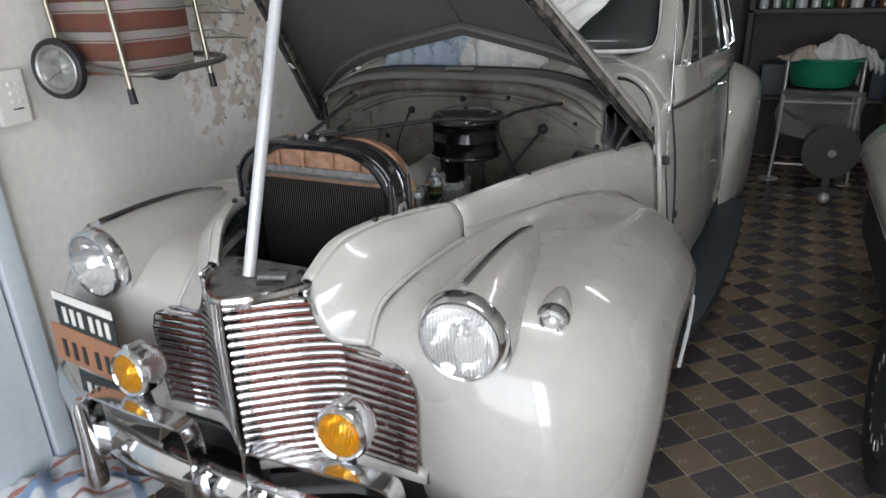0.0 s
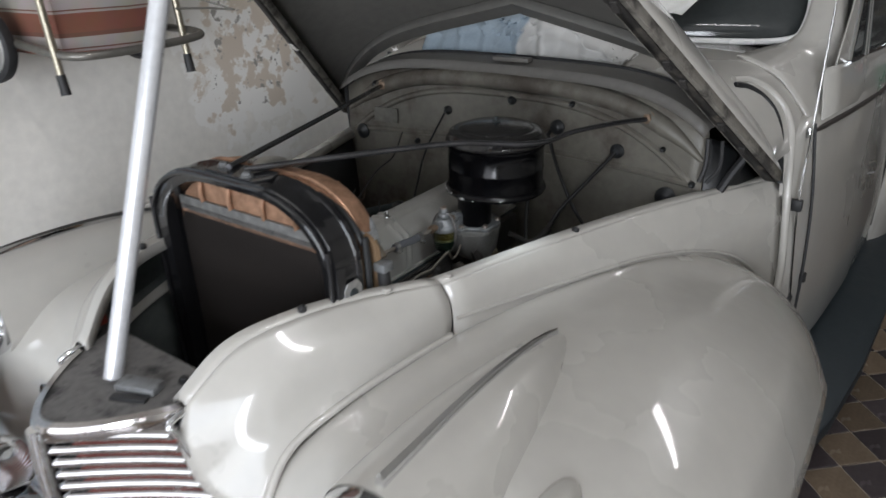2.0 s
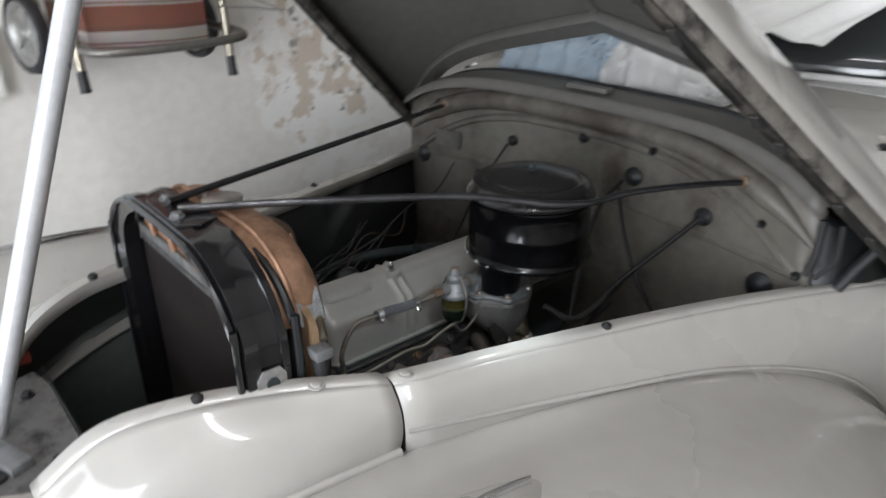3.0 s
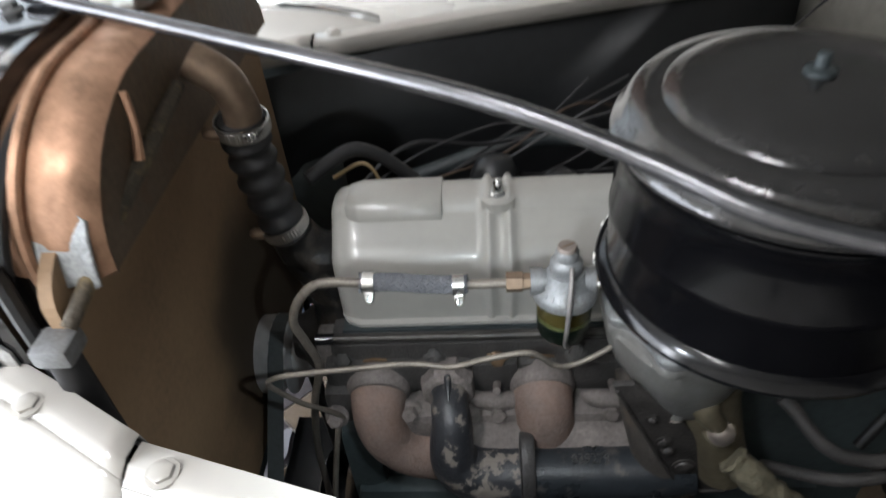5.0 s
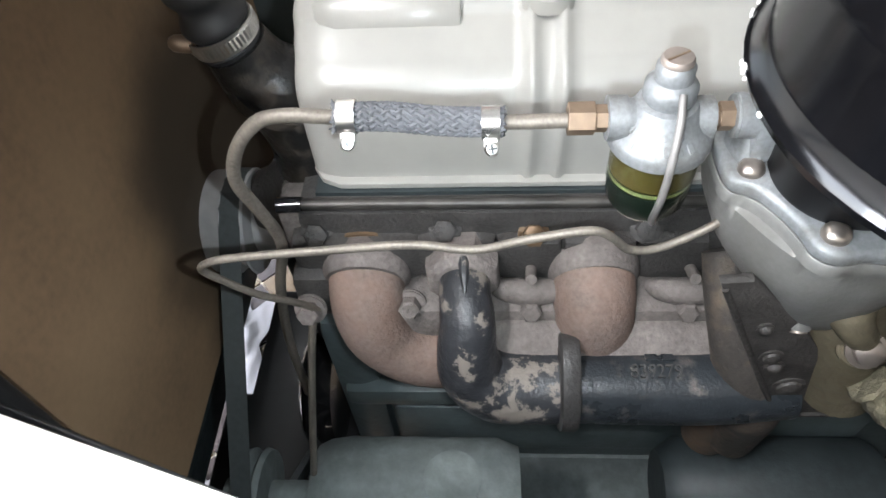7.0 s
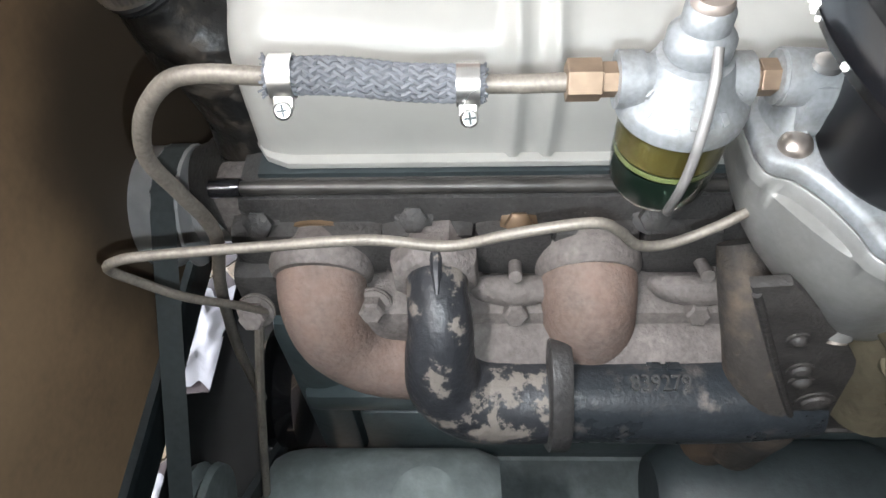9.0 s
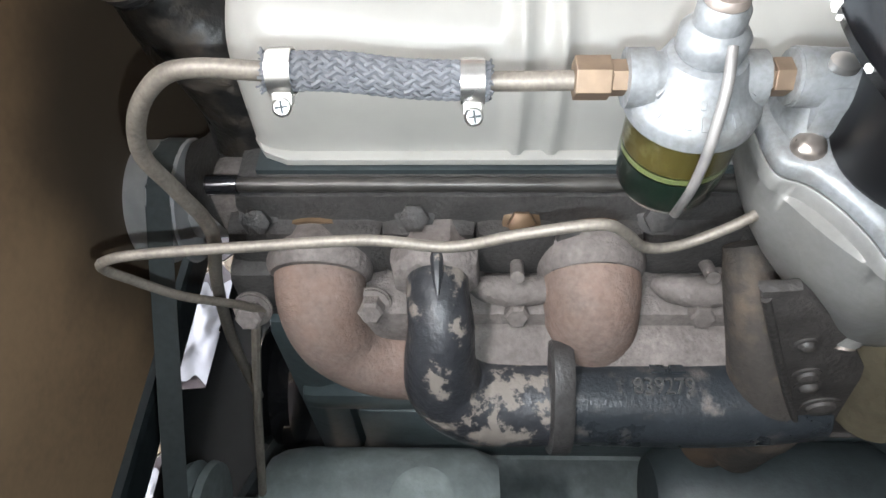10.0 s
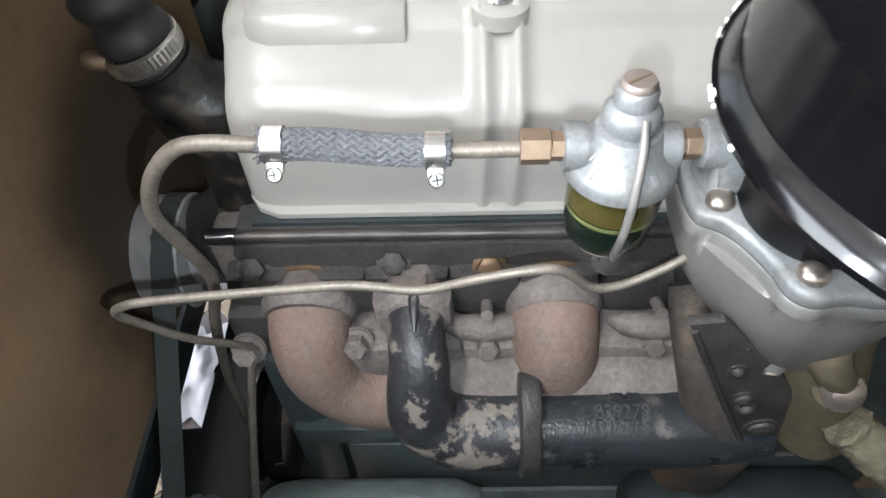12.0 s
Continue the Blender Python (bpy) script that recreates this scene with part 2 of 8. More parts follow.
def cat(points, n):
    """A smooth line through the points, n steps to each stretch."""
    p = [Vector(q) for q in points]
    p = [2 * p[0] - p[1]] + p + [2 * p[-1] - p[-2]]
    out = []
    for i in range(1, len(p) - 2):
        for k in range(n):
            t = k / n
            a, b, c, d = p[i - 1], p[i], p[i + 1], p[i + 2]
            out.append(0.5 * ((2 * b) + (c - a) * t + (2 * a - 5 * b + 4 * c - d) * t * t + (3 * b - a - 3 * c + d) * t ** 3))
    out.append(p[-2])
    return out


def grid(bm, rows, close=False):
    """Quads between rows of points."""
    vs = [[bm.verts.new(q) for q in r] for r in rows]
    for a, b in zip(vs[:-1], vs[1:]):
        m = len(a)
        for i in range(m if close else m - 1):
            j = (i + 1) % m
            try:
                bm.faces.new((a[i], a[j], b[j], b[i]))
            except ValueError:
                pass
    return vs


def spline_sheet(ctrl, n=5, mirror=False):
    """A smooth sheet through a net of control points."""
    s = -1 if mirror else 1
    ctrl = [[(s * x, y, z) for x, y, z in r] for r in ctrl]
    rows = [cat(r, n) for r in ctrl]
    cols = [cat([r[i] for r in rows], n) for i in range(len(rows[0]))]
    bm = bmesh.new()
    grid(bm, cols)
    return bm


def tube(bm, points, r, seg=10, steps=6, smooth_path=True, caps=True):
    """A round rod or pipe along a line; r may be a list, one radius a point."""
    pts = cat(points, steps) if smooth_path and len(points) > 2 else [Vector(p) for p in points]
    if isinstance(r, (list, tuple)):
        xs = np.linspace(0, 1, len(r))
        rs = [float(v) for v in np.interp(np.linspace(0, 1, len(pts)), xs, r)]
    else:
        rs = [r] * len(pts)
    rings = []
    up = Vector((0.123, 0.31, 0.94)).normalized()
    for i, p in enumerate(pts):
        d = (pts[min(i + 1, len(pts) - 1)] - pts[max(i - 1, 0)]).normalized()
        a = d.cross(up)
        if a.length < 1e-3:
            a = d.cross(Vector((1, 0, 0)))
        a.normalize()
        b = d.cross(a).normalized()
        up = a.cross(d).normalized()
        rings.append([p + rs[i] * (math.cos(t) * a + math.sin(t) * b) for t in [2 * math.pi * k / seg for k in range(seg)]])
    vs = grid(bm, rings, close=True)
    if caps:
        bm.faces.new(vs[0])
        bm.faces.new(vs[-1])
    return bm


def lathe(bm, profile, m=Matrix(), seg=32, caps=True):
    """Turns a profile of (radius, height) about z, then lays it by m."""
    rings = []
    for r, h in profile:
        rings.append([m @ Vector((r * math.cos(t), r * math.sin(t), h)) for t in [2 * math.pi * k / seg for k in range(seg)]])
    vs = grid(bm, rings, close=True)
    if caps:
        for ring, rad in ((vs[0], profile[0][0]), (vs[-1], profile[-1][0])):
            if rad > 1e-6:
                bm.faces.new(ring)
    bmesh.ops.remove_doubles(bm, verts=bm.verts, dist=1e-6)
    return bm


def box(bm, size, m=Matrix(), bevel=0.0, seg=2):
    geo = bmesh.ops.create_cube(bm, size=1, matrix=m @ Matrix.Diagonal((*size, 1)))
    if bevel:
        edges = {e for v in geo["verts"] for e in v.link_edges}
        bmesh.ops.bevel(bm, geom=list(edges), offset=bevel, segments=seg, affect='EDGES', profile=0.6)
    return bm


def slab(bm, outline, depth, m=Matrix(), bevel=0.0):
    """An outline in x, y drawn out along z."""
    lo = [bm.verts.new(m @ Vector((x, y, 0))) for x, y in outline]
    hi = [bm.verts.new(m @ Vector((x, y, depth))) for x, y in outline]
    n = len(lo)
    faces = [bm.faces.new(lo[::-1]), bm.faces.new(hi)]
    for i in range(n):
        bm.faces.new((lo[i], lo[(i + 1) % n], hi[(i + 1) % n], hi[i]))
    if bevel:
        edges = [e for e in bm.edges if e.verts[0] in lo + hi and e.verts[1] in lo + hi and (e in faces[0].edges or e in faces[1].edges)]
        bmesh.ops.bevel(bm, geom=edges, offset=bevel, segments=2, affect='EDGES', profile=0.6)
    return bm


def along(a, b):
    """A frame at a whose z axis points to b."""
    d = Vector(b) - Vector(a)
    return Matrix.Translation(a) @ d.to_track_quat('Z', 'Y').to_matrix().to_4x4()


def B():
    return bmesh.new()


def hexbolt(bm, a, d, r=0.009, h=0.008, washer=True):
    """A hexagon head at a, standing out along d."""
    m = along(a, Vector(a) + Vector(d))
    if washer:
        lathe(bm, [(r * 1.35, 0), (r * 1.35, 0.002), (r, 0.0025)], m, 14)
    geo = [bm.verts.new(m @ Vector((r * math.cos(k * math.pi / 3), r * math.sin(k * math.pi / 3), z))) for z in (0.0015, h) for k in range(6)]
    top = [bm.verts.new(m @ Vector((r * 0.8 * math.cos(k * math.pi / 3), r * 0.8 * math.sin(k * math.pi / 3), h * 1.15))) for k in range(6)]
    for k in range(6):
        j = (k + 1) % 6
        bm.faces.new((geo[k], geo[j], geo[6 + j], geo[6 + k]))
        bm.faces.new((geo[6 + k], geo[6 + j], top[j], top[k]))
    bm.faces.new(top)
    return bm


# ---- the garage ----
X0, X1, Y0, Y1, ZC = -1.1, 3.3, -3.2, 5.4, 3.0


def wall_material():
    """Grey-white plaster whose paint has flaked off in patches over the middle of the wall."""
    m = mat("flaking_plaster_wall", (0.74, 0.715, 0.665), 0.85, var=0.1, scale=1.5, fine=30, bump=0.12, bump_scale=50)
    nt = m.node_tree
    N, L = nt.nodes.new, nt.links.new
    b = nt.nodes["Principled BSDF"]
    base = b.inputs["Base Color"].links[0].from_socket
    tc = N("ShaderNodeTexCoord")
    dist = N("ShaderNodeVectorMath")
    dist.operation = 'DISTANCE'
    squash = N("ShaderNodeMapping")
    squash.inputs["Scale"].default_value = (0.0, 1.0, 0.55)
    L(tc.outputs["Object"], squash.inputs["Vector"])
    L(squash.outputs[0], dist.inputs[0])
    dist.inputs[1].default_value = (0.0, 1.22, 0.80)
    fall = N("ShaderNodeMapRange")
    fall.inputs["From Min"].default_value = 0.20
    fall.inputs["From Max"].default_value = 0.60
    fall.inputs["To Min"].default_value = 0.10
    fall.inputs["To Max"].default_value = -0.3
    L(dist.outputs["Value"], fall.inputs["Value"])
    for sc, colour, shift, low in ((6.0, (0.80, 0.785, 0.75), 0.10, 0.47), (8.0, (0.60, 0.525, 0.44), 0.0, 0.575), (20.0, (0.30, 0.285, 0.26), -0.02, 0.672)):
        nz = N("ShaderNodeTexNoise")
        nz.inputs["Scale"].default_value = sc
        nz.inputs["Detail"].default_value = 9
        nz.inputs["Roughness"].default_value = 0.62
        off = N("ShaderNodeMapping")
        off.inputs["Location"].default_value = (sc, shift * 10, 3.1)
        L(tc.outputs["Object"], off.inputs["Vector"])
        L(off.outputs[0], nz.inputs["Vector"])
        ad = N("ShaderNodeMath")
        ad.operation = 'ADD'
        L(nz.outputs[0], ad.inputs[0])
        L(fall.outputs[0], ad.inputs[1])
        st = N("ShaderNodeMapRange")
        st.inputs["From Min"].default_value = low
        st.inputs["From Max"].default_value = low + 0.025
        L(ad.outputs[0], st.inputs["Value"])
        mx = N("ShaderNodeMix")
        mx.data_type = 'RGBA'
        L(st.outputs[0], mx.inputs["Factor"])
        L(base, mx.inputs[6])
        mx.inputs[7].default_value = (*colour, 1)
        base = mx.outputs[2]
    L(base, b.inputs["Base Color"])
    return m


def structure(name, size, at, material, label, bevel=0.0):
    bm = box(B(), size, pose(*at), bevel)
    ob = part(name, bm, material, smooth=False)
    return tagged(ob, label, "structure", kind="structure")


WALL_FLAKED = wall_material()
W = 0.16
structure("wall_west", (W, Y1 - Y0 + 2 * W, ZC), (X0 - W / 2, (Y0 + Y1) / 2, ZC / 2), WALL_FLAKED, "grey plastered garage wall with flaking paint")
structure("wall_east", (W, Y1 - Y0 + 2 * W, ZC), (X1 + W / 2, (Y0 + Y1) / 2, ZC / 2), WALL, "plain grey plastered garage wall")
structure("wall_north", (X1 - X0, W, ZC), ((X0 + X1) / 2, Y1 + W / 2, ZC / 2), DARK_WALL, "wall at the garage's far end, coloured dark for its dimness")
structure("wall_south_pier_left", (0.45, W, ZC), (X0 + 0.225, Y0 - W / 2, ZC / 2), WALL, "plastered pier beside the garage opening")
structure("wall_south_pier_right", (0.8, W, ZC), (X1 - 0.4, Y0 - W / 2, ZC / 2), WALL, "plastered pier beside the garage opening")
structure("wall_south_lintel", (3.15, W, 0.5), (0.925, Y0 - W / 2, ZC - 0.25), WALL, "plastered lintel over the garage opening")
structure("ceiling", (X1 - X0 + 2 * W, Y1 - Y0 + 2 * W, 0.12), ((X0 + X1) / 2, (Y0 + Y1) / 2, ZC + 0.06), CEIL, "plain plastered garage ceiling")
structure("ground", (300, 300, 0.1), (0, 0, -0.075), mat("concrete_drive", (0.32, 0.31, 0.29), 0.9, var=0.2, scale=2), "pale concrete drive outside the garage")
floor = structure("floor", (X1 - X0, Y1 - Y0, 0.06), ((X0 + X1) / 2, (Y0 + Y1) / 2, -0.0345), GROUT, "checkered brown and dark tiled garage floor")

# a pale door leaf with its jamb, in the west wall beside the car's nose
door = tagged(part("door_1", box(B(), (0.03, 0.86, 2.02), pose(X0 + 0.012, -0.43, 1.01), 0.004), PALE_BLUE, smooth=False),
              "pale blue painted flush door in the wall", "door", kind="structure")
part("door_frame", box(B(), (0.05, 0.07, 2.06), pose(X0 + 0.022, 0.045, 1.03), 0.006), PALE_BLUE, door)

# ---- the car ----
car = thing("vintage_car", "grey-beige vintage sedan with its bonnet propped open", "car")

FENDER = [
    [(0.42, 0.02, 0.36), (0.55, -0.01, 0.36), (0.68, -0.01, 0.36), (0.80, 0.04, 0.36), (0.865, 0.13, 0.36), (0.88, 0.22, 0.36)],
    [(0.40, 0.0, 0.53), (0.53, -0.05, 0.55), (0.68, -0.06, 0.55), (0.79, -0.01, 0.55), (0.865, 0.09, 0.54), (0.885, 0.20, 0.52)],
    [(0.418, -0.007, 0.745), (0.53, -0.06, 0.74), (0.67, -0.06, 0.74), (0.78, 0.0, 0.73), (0.86, 0.11, 0.70), (0.883, 0.23, 0.62)],
    [(0.36, -0.018, 0.80), (0.48, -0.02, 0.85), (0.63, -0.005, 0.87), (0.76, 0.06, 0.85), (0.85, 0.18, 0.80), (0.88, 0.29, 0.69)],
    [(0.290, -0.008, 0.818), (0.42, 0.06, 0.91), (0.58, 0.08, 0.935), (0.73, 0.13, 0.925), (0.83, 0.25, 0.86), (0.88, 0.36, 0.73)],
    [(0.284, 0.06, 0.886), (0.41, 0.135, 0.926), (0.57, 0.15, 0.948), (0.72, 0.19, 0.938), (0.825, 0.30, 0.874), (0.88, 0.405, 0.741)],
    [(0.314, 0.20, 0.927), (0.42, 0.21, 0.935), (0.56, 0.22, 0.955), (0.71, 0.25, 0.945), (0.82, 0.35, 0.885), (0.88, 0.45, 0.75)],
    [(0.352, 0.374, 0.942), (0.44, 0.385, 0.955), (0.56, 0.40, 0.962), (0.70, 0.42, 0.945), (0.82, 0.47, 0.885), (0.88, 0.55, 0.75)],
    [(0.425, 0.60, 0.955), (0.50, 0.61, 0.958), (0.60, 0.62, 0.955), (0.72, 0.63, 0.935), (0.83, 0.65, 0.87), (0.885, 0.68, 0.74)],
    [(0.51, 0.85, 0.94), (0.57, 0.85, 0.935), (0.65, 0.85, 0.92), (0.74, 0.85, 0.895), (0.83, 0.85, 0.84), (0.885, 0.85, 0.73)],
    [(0.585, 1.05, 0.895), (0.63, 1.05, 0.89), (0.69, 1.05, 0.875), (0.765, 1.04, 0.845), (0.835, 1.02, 0.79), (0.885, 0.98, 0.69)],
    [(0.67, 1.22, 0.80), (0.70, 1.21, 0.79), (0.745, 1.20, 0.775), (0.795, 1.17, 0.745), (0.845, 1.12, 0.69), (0.885, 1.06, 0.61)],
    [(0.72, 1.33, 0.62), (0.745, 1.33, 0.62), (0.78, 1.31, 0.61), (0.82, 1.27, 0.59), (0.855, 1.2, 0.56), (0.885, 1.13, 0.5)],
    [(0.73, 1.40, 0.33), (0.755, 1.40, 0.33), (0.79, 1.38, 0.33), (0.83, 1.33, 0.33), (0.86, 1.26, 0.33), (0.885, 1.18, 0.33)],
]
NOSE = [
    [(0.153, -0.010, 0.957), (0.180, 0.07, 1.020), (0.222, 0.16, 1.043), (0.266, 0.27, 1.041), (0.329, 0.386, 1.035)],
    [(0.160, -0.036, 0.905), (0.230, 0.053, 0.972), (0.275, 0.16, 1.004), (0.310, 0.27, 1.008), (0.347, 0.386, 1.006)],
    [(0.198, -0.032, 0.829), (0.250, 0.042, 0.906), (0.290, 0.15, 0.945), (0.328, 0.26, 0.96), (0.352, 0.386, 0.972)],
    [(0.288, -0.010, 0.817), (0.282, 0.056, 0.885), (0.302, 0.15, 0.918), (0.329, 0.27, 0.935), (0.352, 0.380, 0.942)],
]
SIDE = [
    [(0.333, 0.3885, 1.033), (0.415, 0.66, 1.03), (0.502, 0.93, 1.022), (0.595, 1.17, 1.012), (0.668, 1.345, 1.004)],
    [(0.349, 0.3885, 1.005), (0.434, 0.66, 1.0), (0.520, 0.93, 0.988), (0.617, 1.17, 0.972), (0.690, 1.345, 0.955)],
    [(0.354, 0.3885, 0.975), (0.440, 0.64, 0.96), (0.526, 0.88, 0.945), (0.607, 1.08, 0.90), (0.712, 1.345, 0.82)],
    [(0.355, 0.3885, 0.932), (0.441, 0.62, 0.93), (0.527, 0.86, 0.90), (0.615, 1.08, 0.85), (0.724, 1.345, 0.66)],
]


def headlight(parent, s):
    """A sealed-beam lamp: rim, lens with flutes, bulb glow-free reflector."""
    m = pose(s * 0.533, -0.005, 0.905, 90, 0, s * 2) @ Matrix.Rotation(0, 4, 'X')
    rim = part("headlight", lathe(B(), [(0.083, 0.044), (0.085, 0.050), (0.089, 0.051), (0.095, 0.044), (0.0985, 0.03), (0.0992, 0.01), (0.0985, -0.02), (0.09, -0.05), (0.07, -0.08)], m, 48, caps=False), CHROME, parent, "round chrome-rimmed headlight")
    bm = B()
    rings = []
    for k in range(9):
        r = 0.082 * k / 8
        rings.append([m @ Vector((r * math.cos(a), r * math.sin(a), 0.047 + 0.016 * (1 - (k / 8) ** 2) + 0.0011 * math.sin(r * math.cos(a) * 700) * (k > 1))) for a in [2 * math.pi * j / 72 for j in range(72)]])
    grid(bm, rings, close=True)
    bmesh.ops.remove_doubles(bm, verts=bm.verts, dist=1e-5)
    lens = part("lens", bm, LENS_GLASS, rim, "clear fluted glass", thick=0.003)
    lens.visible_shadow = False
    bm = B()
    rows = []
    for k in range(13):
        r = 0.004 + 0.079 * k / 12
        rows.append([m @ Vector((r * math.cos(a), r * math.sin(a), -0.03 + 0.076 * (k / 12) ** 2 + 0.0016 * math.sin(r * math.cos(a) * 620) * math.sin(r * math.sin(a) * 160 + 1))) for a in [2 * math.pi * j / 96 for j in range(96)]])
    grid(bm, rows, close=True)
    part("reflector", bm, REFLECTOR, rim)
    part("bulb", lathe(B(), [(0.0, -0.03), (0.01, -0.028), (0.012, 0.0), (0.009, 0.012), (0.0, 0.016)], m, 16), SOLDER, rim)
    # teardrop pod behind the rim, with its chrome spear
    bm = B()
    rows = []
    for k in range(15):
        t = k / 14
        y = -0.020 + 0.50 * t
        r = 0.0985 * (1 - t ** 1.9) ** 0.75 + 0.002
        zc = 0.905 + 0.045 * t ** 1.2
        rows.append([(s * (0.533 - 0.01 * t + r * math.cos(a) * (1 + 0.22 * max(0, -math.sin(a)) * (1 - t))), y, zc + r * (1.0 + 0.08 * t) * math.sin(a)) for a in [2 * math.pi * j / 28 for j in range(28)]])
    vs = grid(bm, rows, close=True)
    part("headlight_pod", bm, PAINT, parent)
    bm = B()
    rows = []
    for k in range(17):
        t = k / 16
        y = -0.008 + 0.455 * t
        r = 0.097 * (1 - (max(0, y - 0.03) / 0.45) ** 1.9) ** 0.75 + 0.002
        z = 0.905 + 0.045 * max(0, (y - 0.03) / 0.45) ** 1.2 + r * 1.04 + 0.004
        w = 0.0075 * (1 - 0.55 * t)
        h = 0.012 * (1 - 0.5 * t)
        x = 0.529 - 0.006 * t
        rows.append([(s * (x - w), y, z - 0.008), (s * (x - w * 0.8), y, z + h * 0.4), (s * x, y, z + h), (s * (x + w * 0.8), y, z + h * 0.4), (s * (x + w), y, z - 0.008)])
    vs = grid(bm, rows)
    bm.faces.new(vs[0])
    bm.faces.new(vs[-1])
    part("headlight_spear", bm, CHROME, parent, "chrome spear along the lamp's top")


def marker_lamp(parent, s):
    m = pose(s * 0.69, 0.085, 0.925, 97, 0, s * 6)
    cup = part("marker_lamp", lathe(B(), [(0.022, 0.018), (0.026, 0.02), (0.029, 0.014), (0.030, 0.0), (0.03, -0.01)], m, 28, caps=False), CHROME, parent)
    part("marker_lens", lathe(B(), [(0.0, 0.032), (0.008, 0.03), (0.016, 0.024), (0.022, 0.016)], m, 24, caps=False), LENS_GLASS, cup)
    part("marker_reflector", lathe(B(), [(0.0, 0.0), (0.012, 0.003), (0.022, 0.015)], m, 20, caps=False), REFLECTOR, cup)
    bm = B()
    rows = []
    for k in range(9):
        t = k / 8
        r = 0.033 * (1 - t ** 2) ** 0.6 + 0.001
        rows.append([m @ Vector((r * math.cos(a), r * math.sin(a) * 1.0, -0.11 * t)) for a in [2 * math.pi * j / 20 for j in range(20)]])
    grid(bm, rows, close=True)
    part("marker_housing", bm, PAINT, parent)


WIDE = (0.0, 0.012, 0.026, 0.03, 0.03, 0.03, 0.03, 0.03, 0.025, 0.02, 0.012, 0.006, 0.0, 0.0)
FENDER = [[(x + w * max(0.0, (x - 0.6) / 0.28), y, z) for x, y, z in r] for w, r in zip(WIDE, FENDER)]
FENDER = [[(r[0][0] - 0.03, r[0][1] + (0.03 if k < 4 else 0.0), r[0][2] - 0.035)] + r for k, r in enumerate(FENDER)]
# colour of the inner skins, far darker than the body paint
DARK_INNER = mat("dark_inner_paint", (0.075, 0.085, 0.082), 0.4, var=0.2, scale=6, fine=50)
for s in (1, -1):
    bm = spline_sheet(FENDER, 6, s < 0)
    inside = [v for v in bm.verts if not v.is_boundary]
    for _ in range(24):
        bmesh.ops.smooth_vert(bm, verts=inside, factor=0.5, use_axis_x=True, use_axis_y=True, use_axis_z=True)
    f = part("front_fender", bm, PAINT, car, "rounded front fender in glossy grey-beige", thick=0.003)
    headlight(car, s)
    marker_lamp(car, s)
    # the far nose panel is bowed out a little more than the near one
    nose = NOSE if s > 0 else [[(x + bow * k, y, z) for (x, y, z), bow in zip(r, (0.006, 0.022, 0.018, 0.008, 0.0))] for r, k in zip(NOSE, (1.0, 0.6, 0.2, 0.0))]
    n = part("nose_panel", spline_sheet(nose, 6, s < 0), PAINT, car, thick=0.003)
    q = part("bonnet_side_panel", spline_sheet(SIDE, 6, s < 0), PAINT, car, thick=0.003)
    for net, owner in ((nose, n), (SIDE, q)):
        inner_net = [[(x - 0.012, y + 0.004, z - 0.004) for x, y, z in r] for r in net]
        part("inner_face", spline_sheet(inner_net, 5, s < 0), DARK_INNER, owner, "darker inner skin", thick=0.002)
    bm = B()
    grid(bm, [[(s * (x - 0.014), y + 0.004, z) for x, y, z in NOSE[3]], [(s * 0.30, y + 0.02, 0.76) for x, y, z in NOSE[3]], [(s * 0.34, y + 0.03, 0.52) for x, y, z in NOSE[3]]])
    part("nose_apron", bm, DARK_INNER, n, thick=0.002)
    # turned-in flanges along the top of both panels, with small bolts and rubber buffers
    for pts, owner in ((nose[0], n), (SIDE[0], q)):
        line = cat(pts, 6)
        bm = B()
        grid(bm, [[(s * p.x, p.y, p.z) for p in line], [(s * (p.x - 0.012), p.y, p.z + 0.004) for p in line],
                  [(s * (p.x - 0.03), p.y, p.z + 0.001) for p in line], [(s * (p.x - 0.034), p.y, p.z - 0.02) for p in line]])
        part("flange", bm, PAINT, owner, thick=0.002)
    for y, owner in ((0.305, n), (0.412, q)):
        x = float(np.interp(y, [0.27, 0.386, 0.66], [0.274, 0.331, 0.415])) - 0.012
        part("bolt", hexbolt(B(), (s * x, y, 1.042 if y < 0.35 else 1.036), (0, 0, 1), 0.008, 0.005), PAINT, owner)
    for y, owner in ((0.175, n), (0.72, q)):
        x = float(np.interp(y, [0.16, 0.27, 0.386, 0.66, 0.93], [0.222, 0.274, 0.331, 0.415, 0.502])) - 0.012
        part("rubber_buffer", lathe(B(), [(0.007, 0), (0.008, 0.006), (0.004, 0.01), (0, 0.011)], pose(s * x, y, 1.047 if y < 0.3 else 1.03), 12), RUBBER, owner)
    part("seam_bead", tube(B(), [(s * (x + 0.004), y, z + 0.001) for x, y, z in NOSE[3]], 0.0065, 10, 6), PAINT, f)
    # rolled edge where the fender meets the side panel
    part("fender_bead", tube(B(), [(s * (x + 0.004), y, z - 0.004) for x, y, z in ((0.352, 0.392, 0.975), (0.44, 0.64, 0.962), (0.527, 0.88, 0.944), (0.607, 1.08, 0.895), (0.665, 1.2, 0.825), (0.712, 1.31, 0.70))], 0.004, 8, 5), PAINT, f)
    # black splash panel that closes the engine bay on this side
    bm = B()
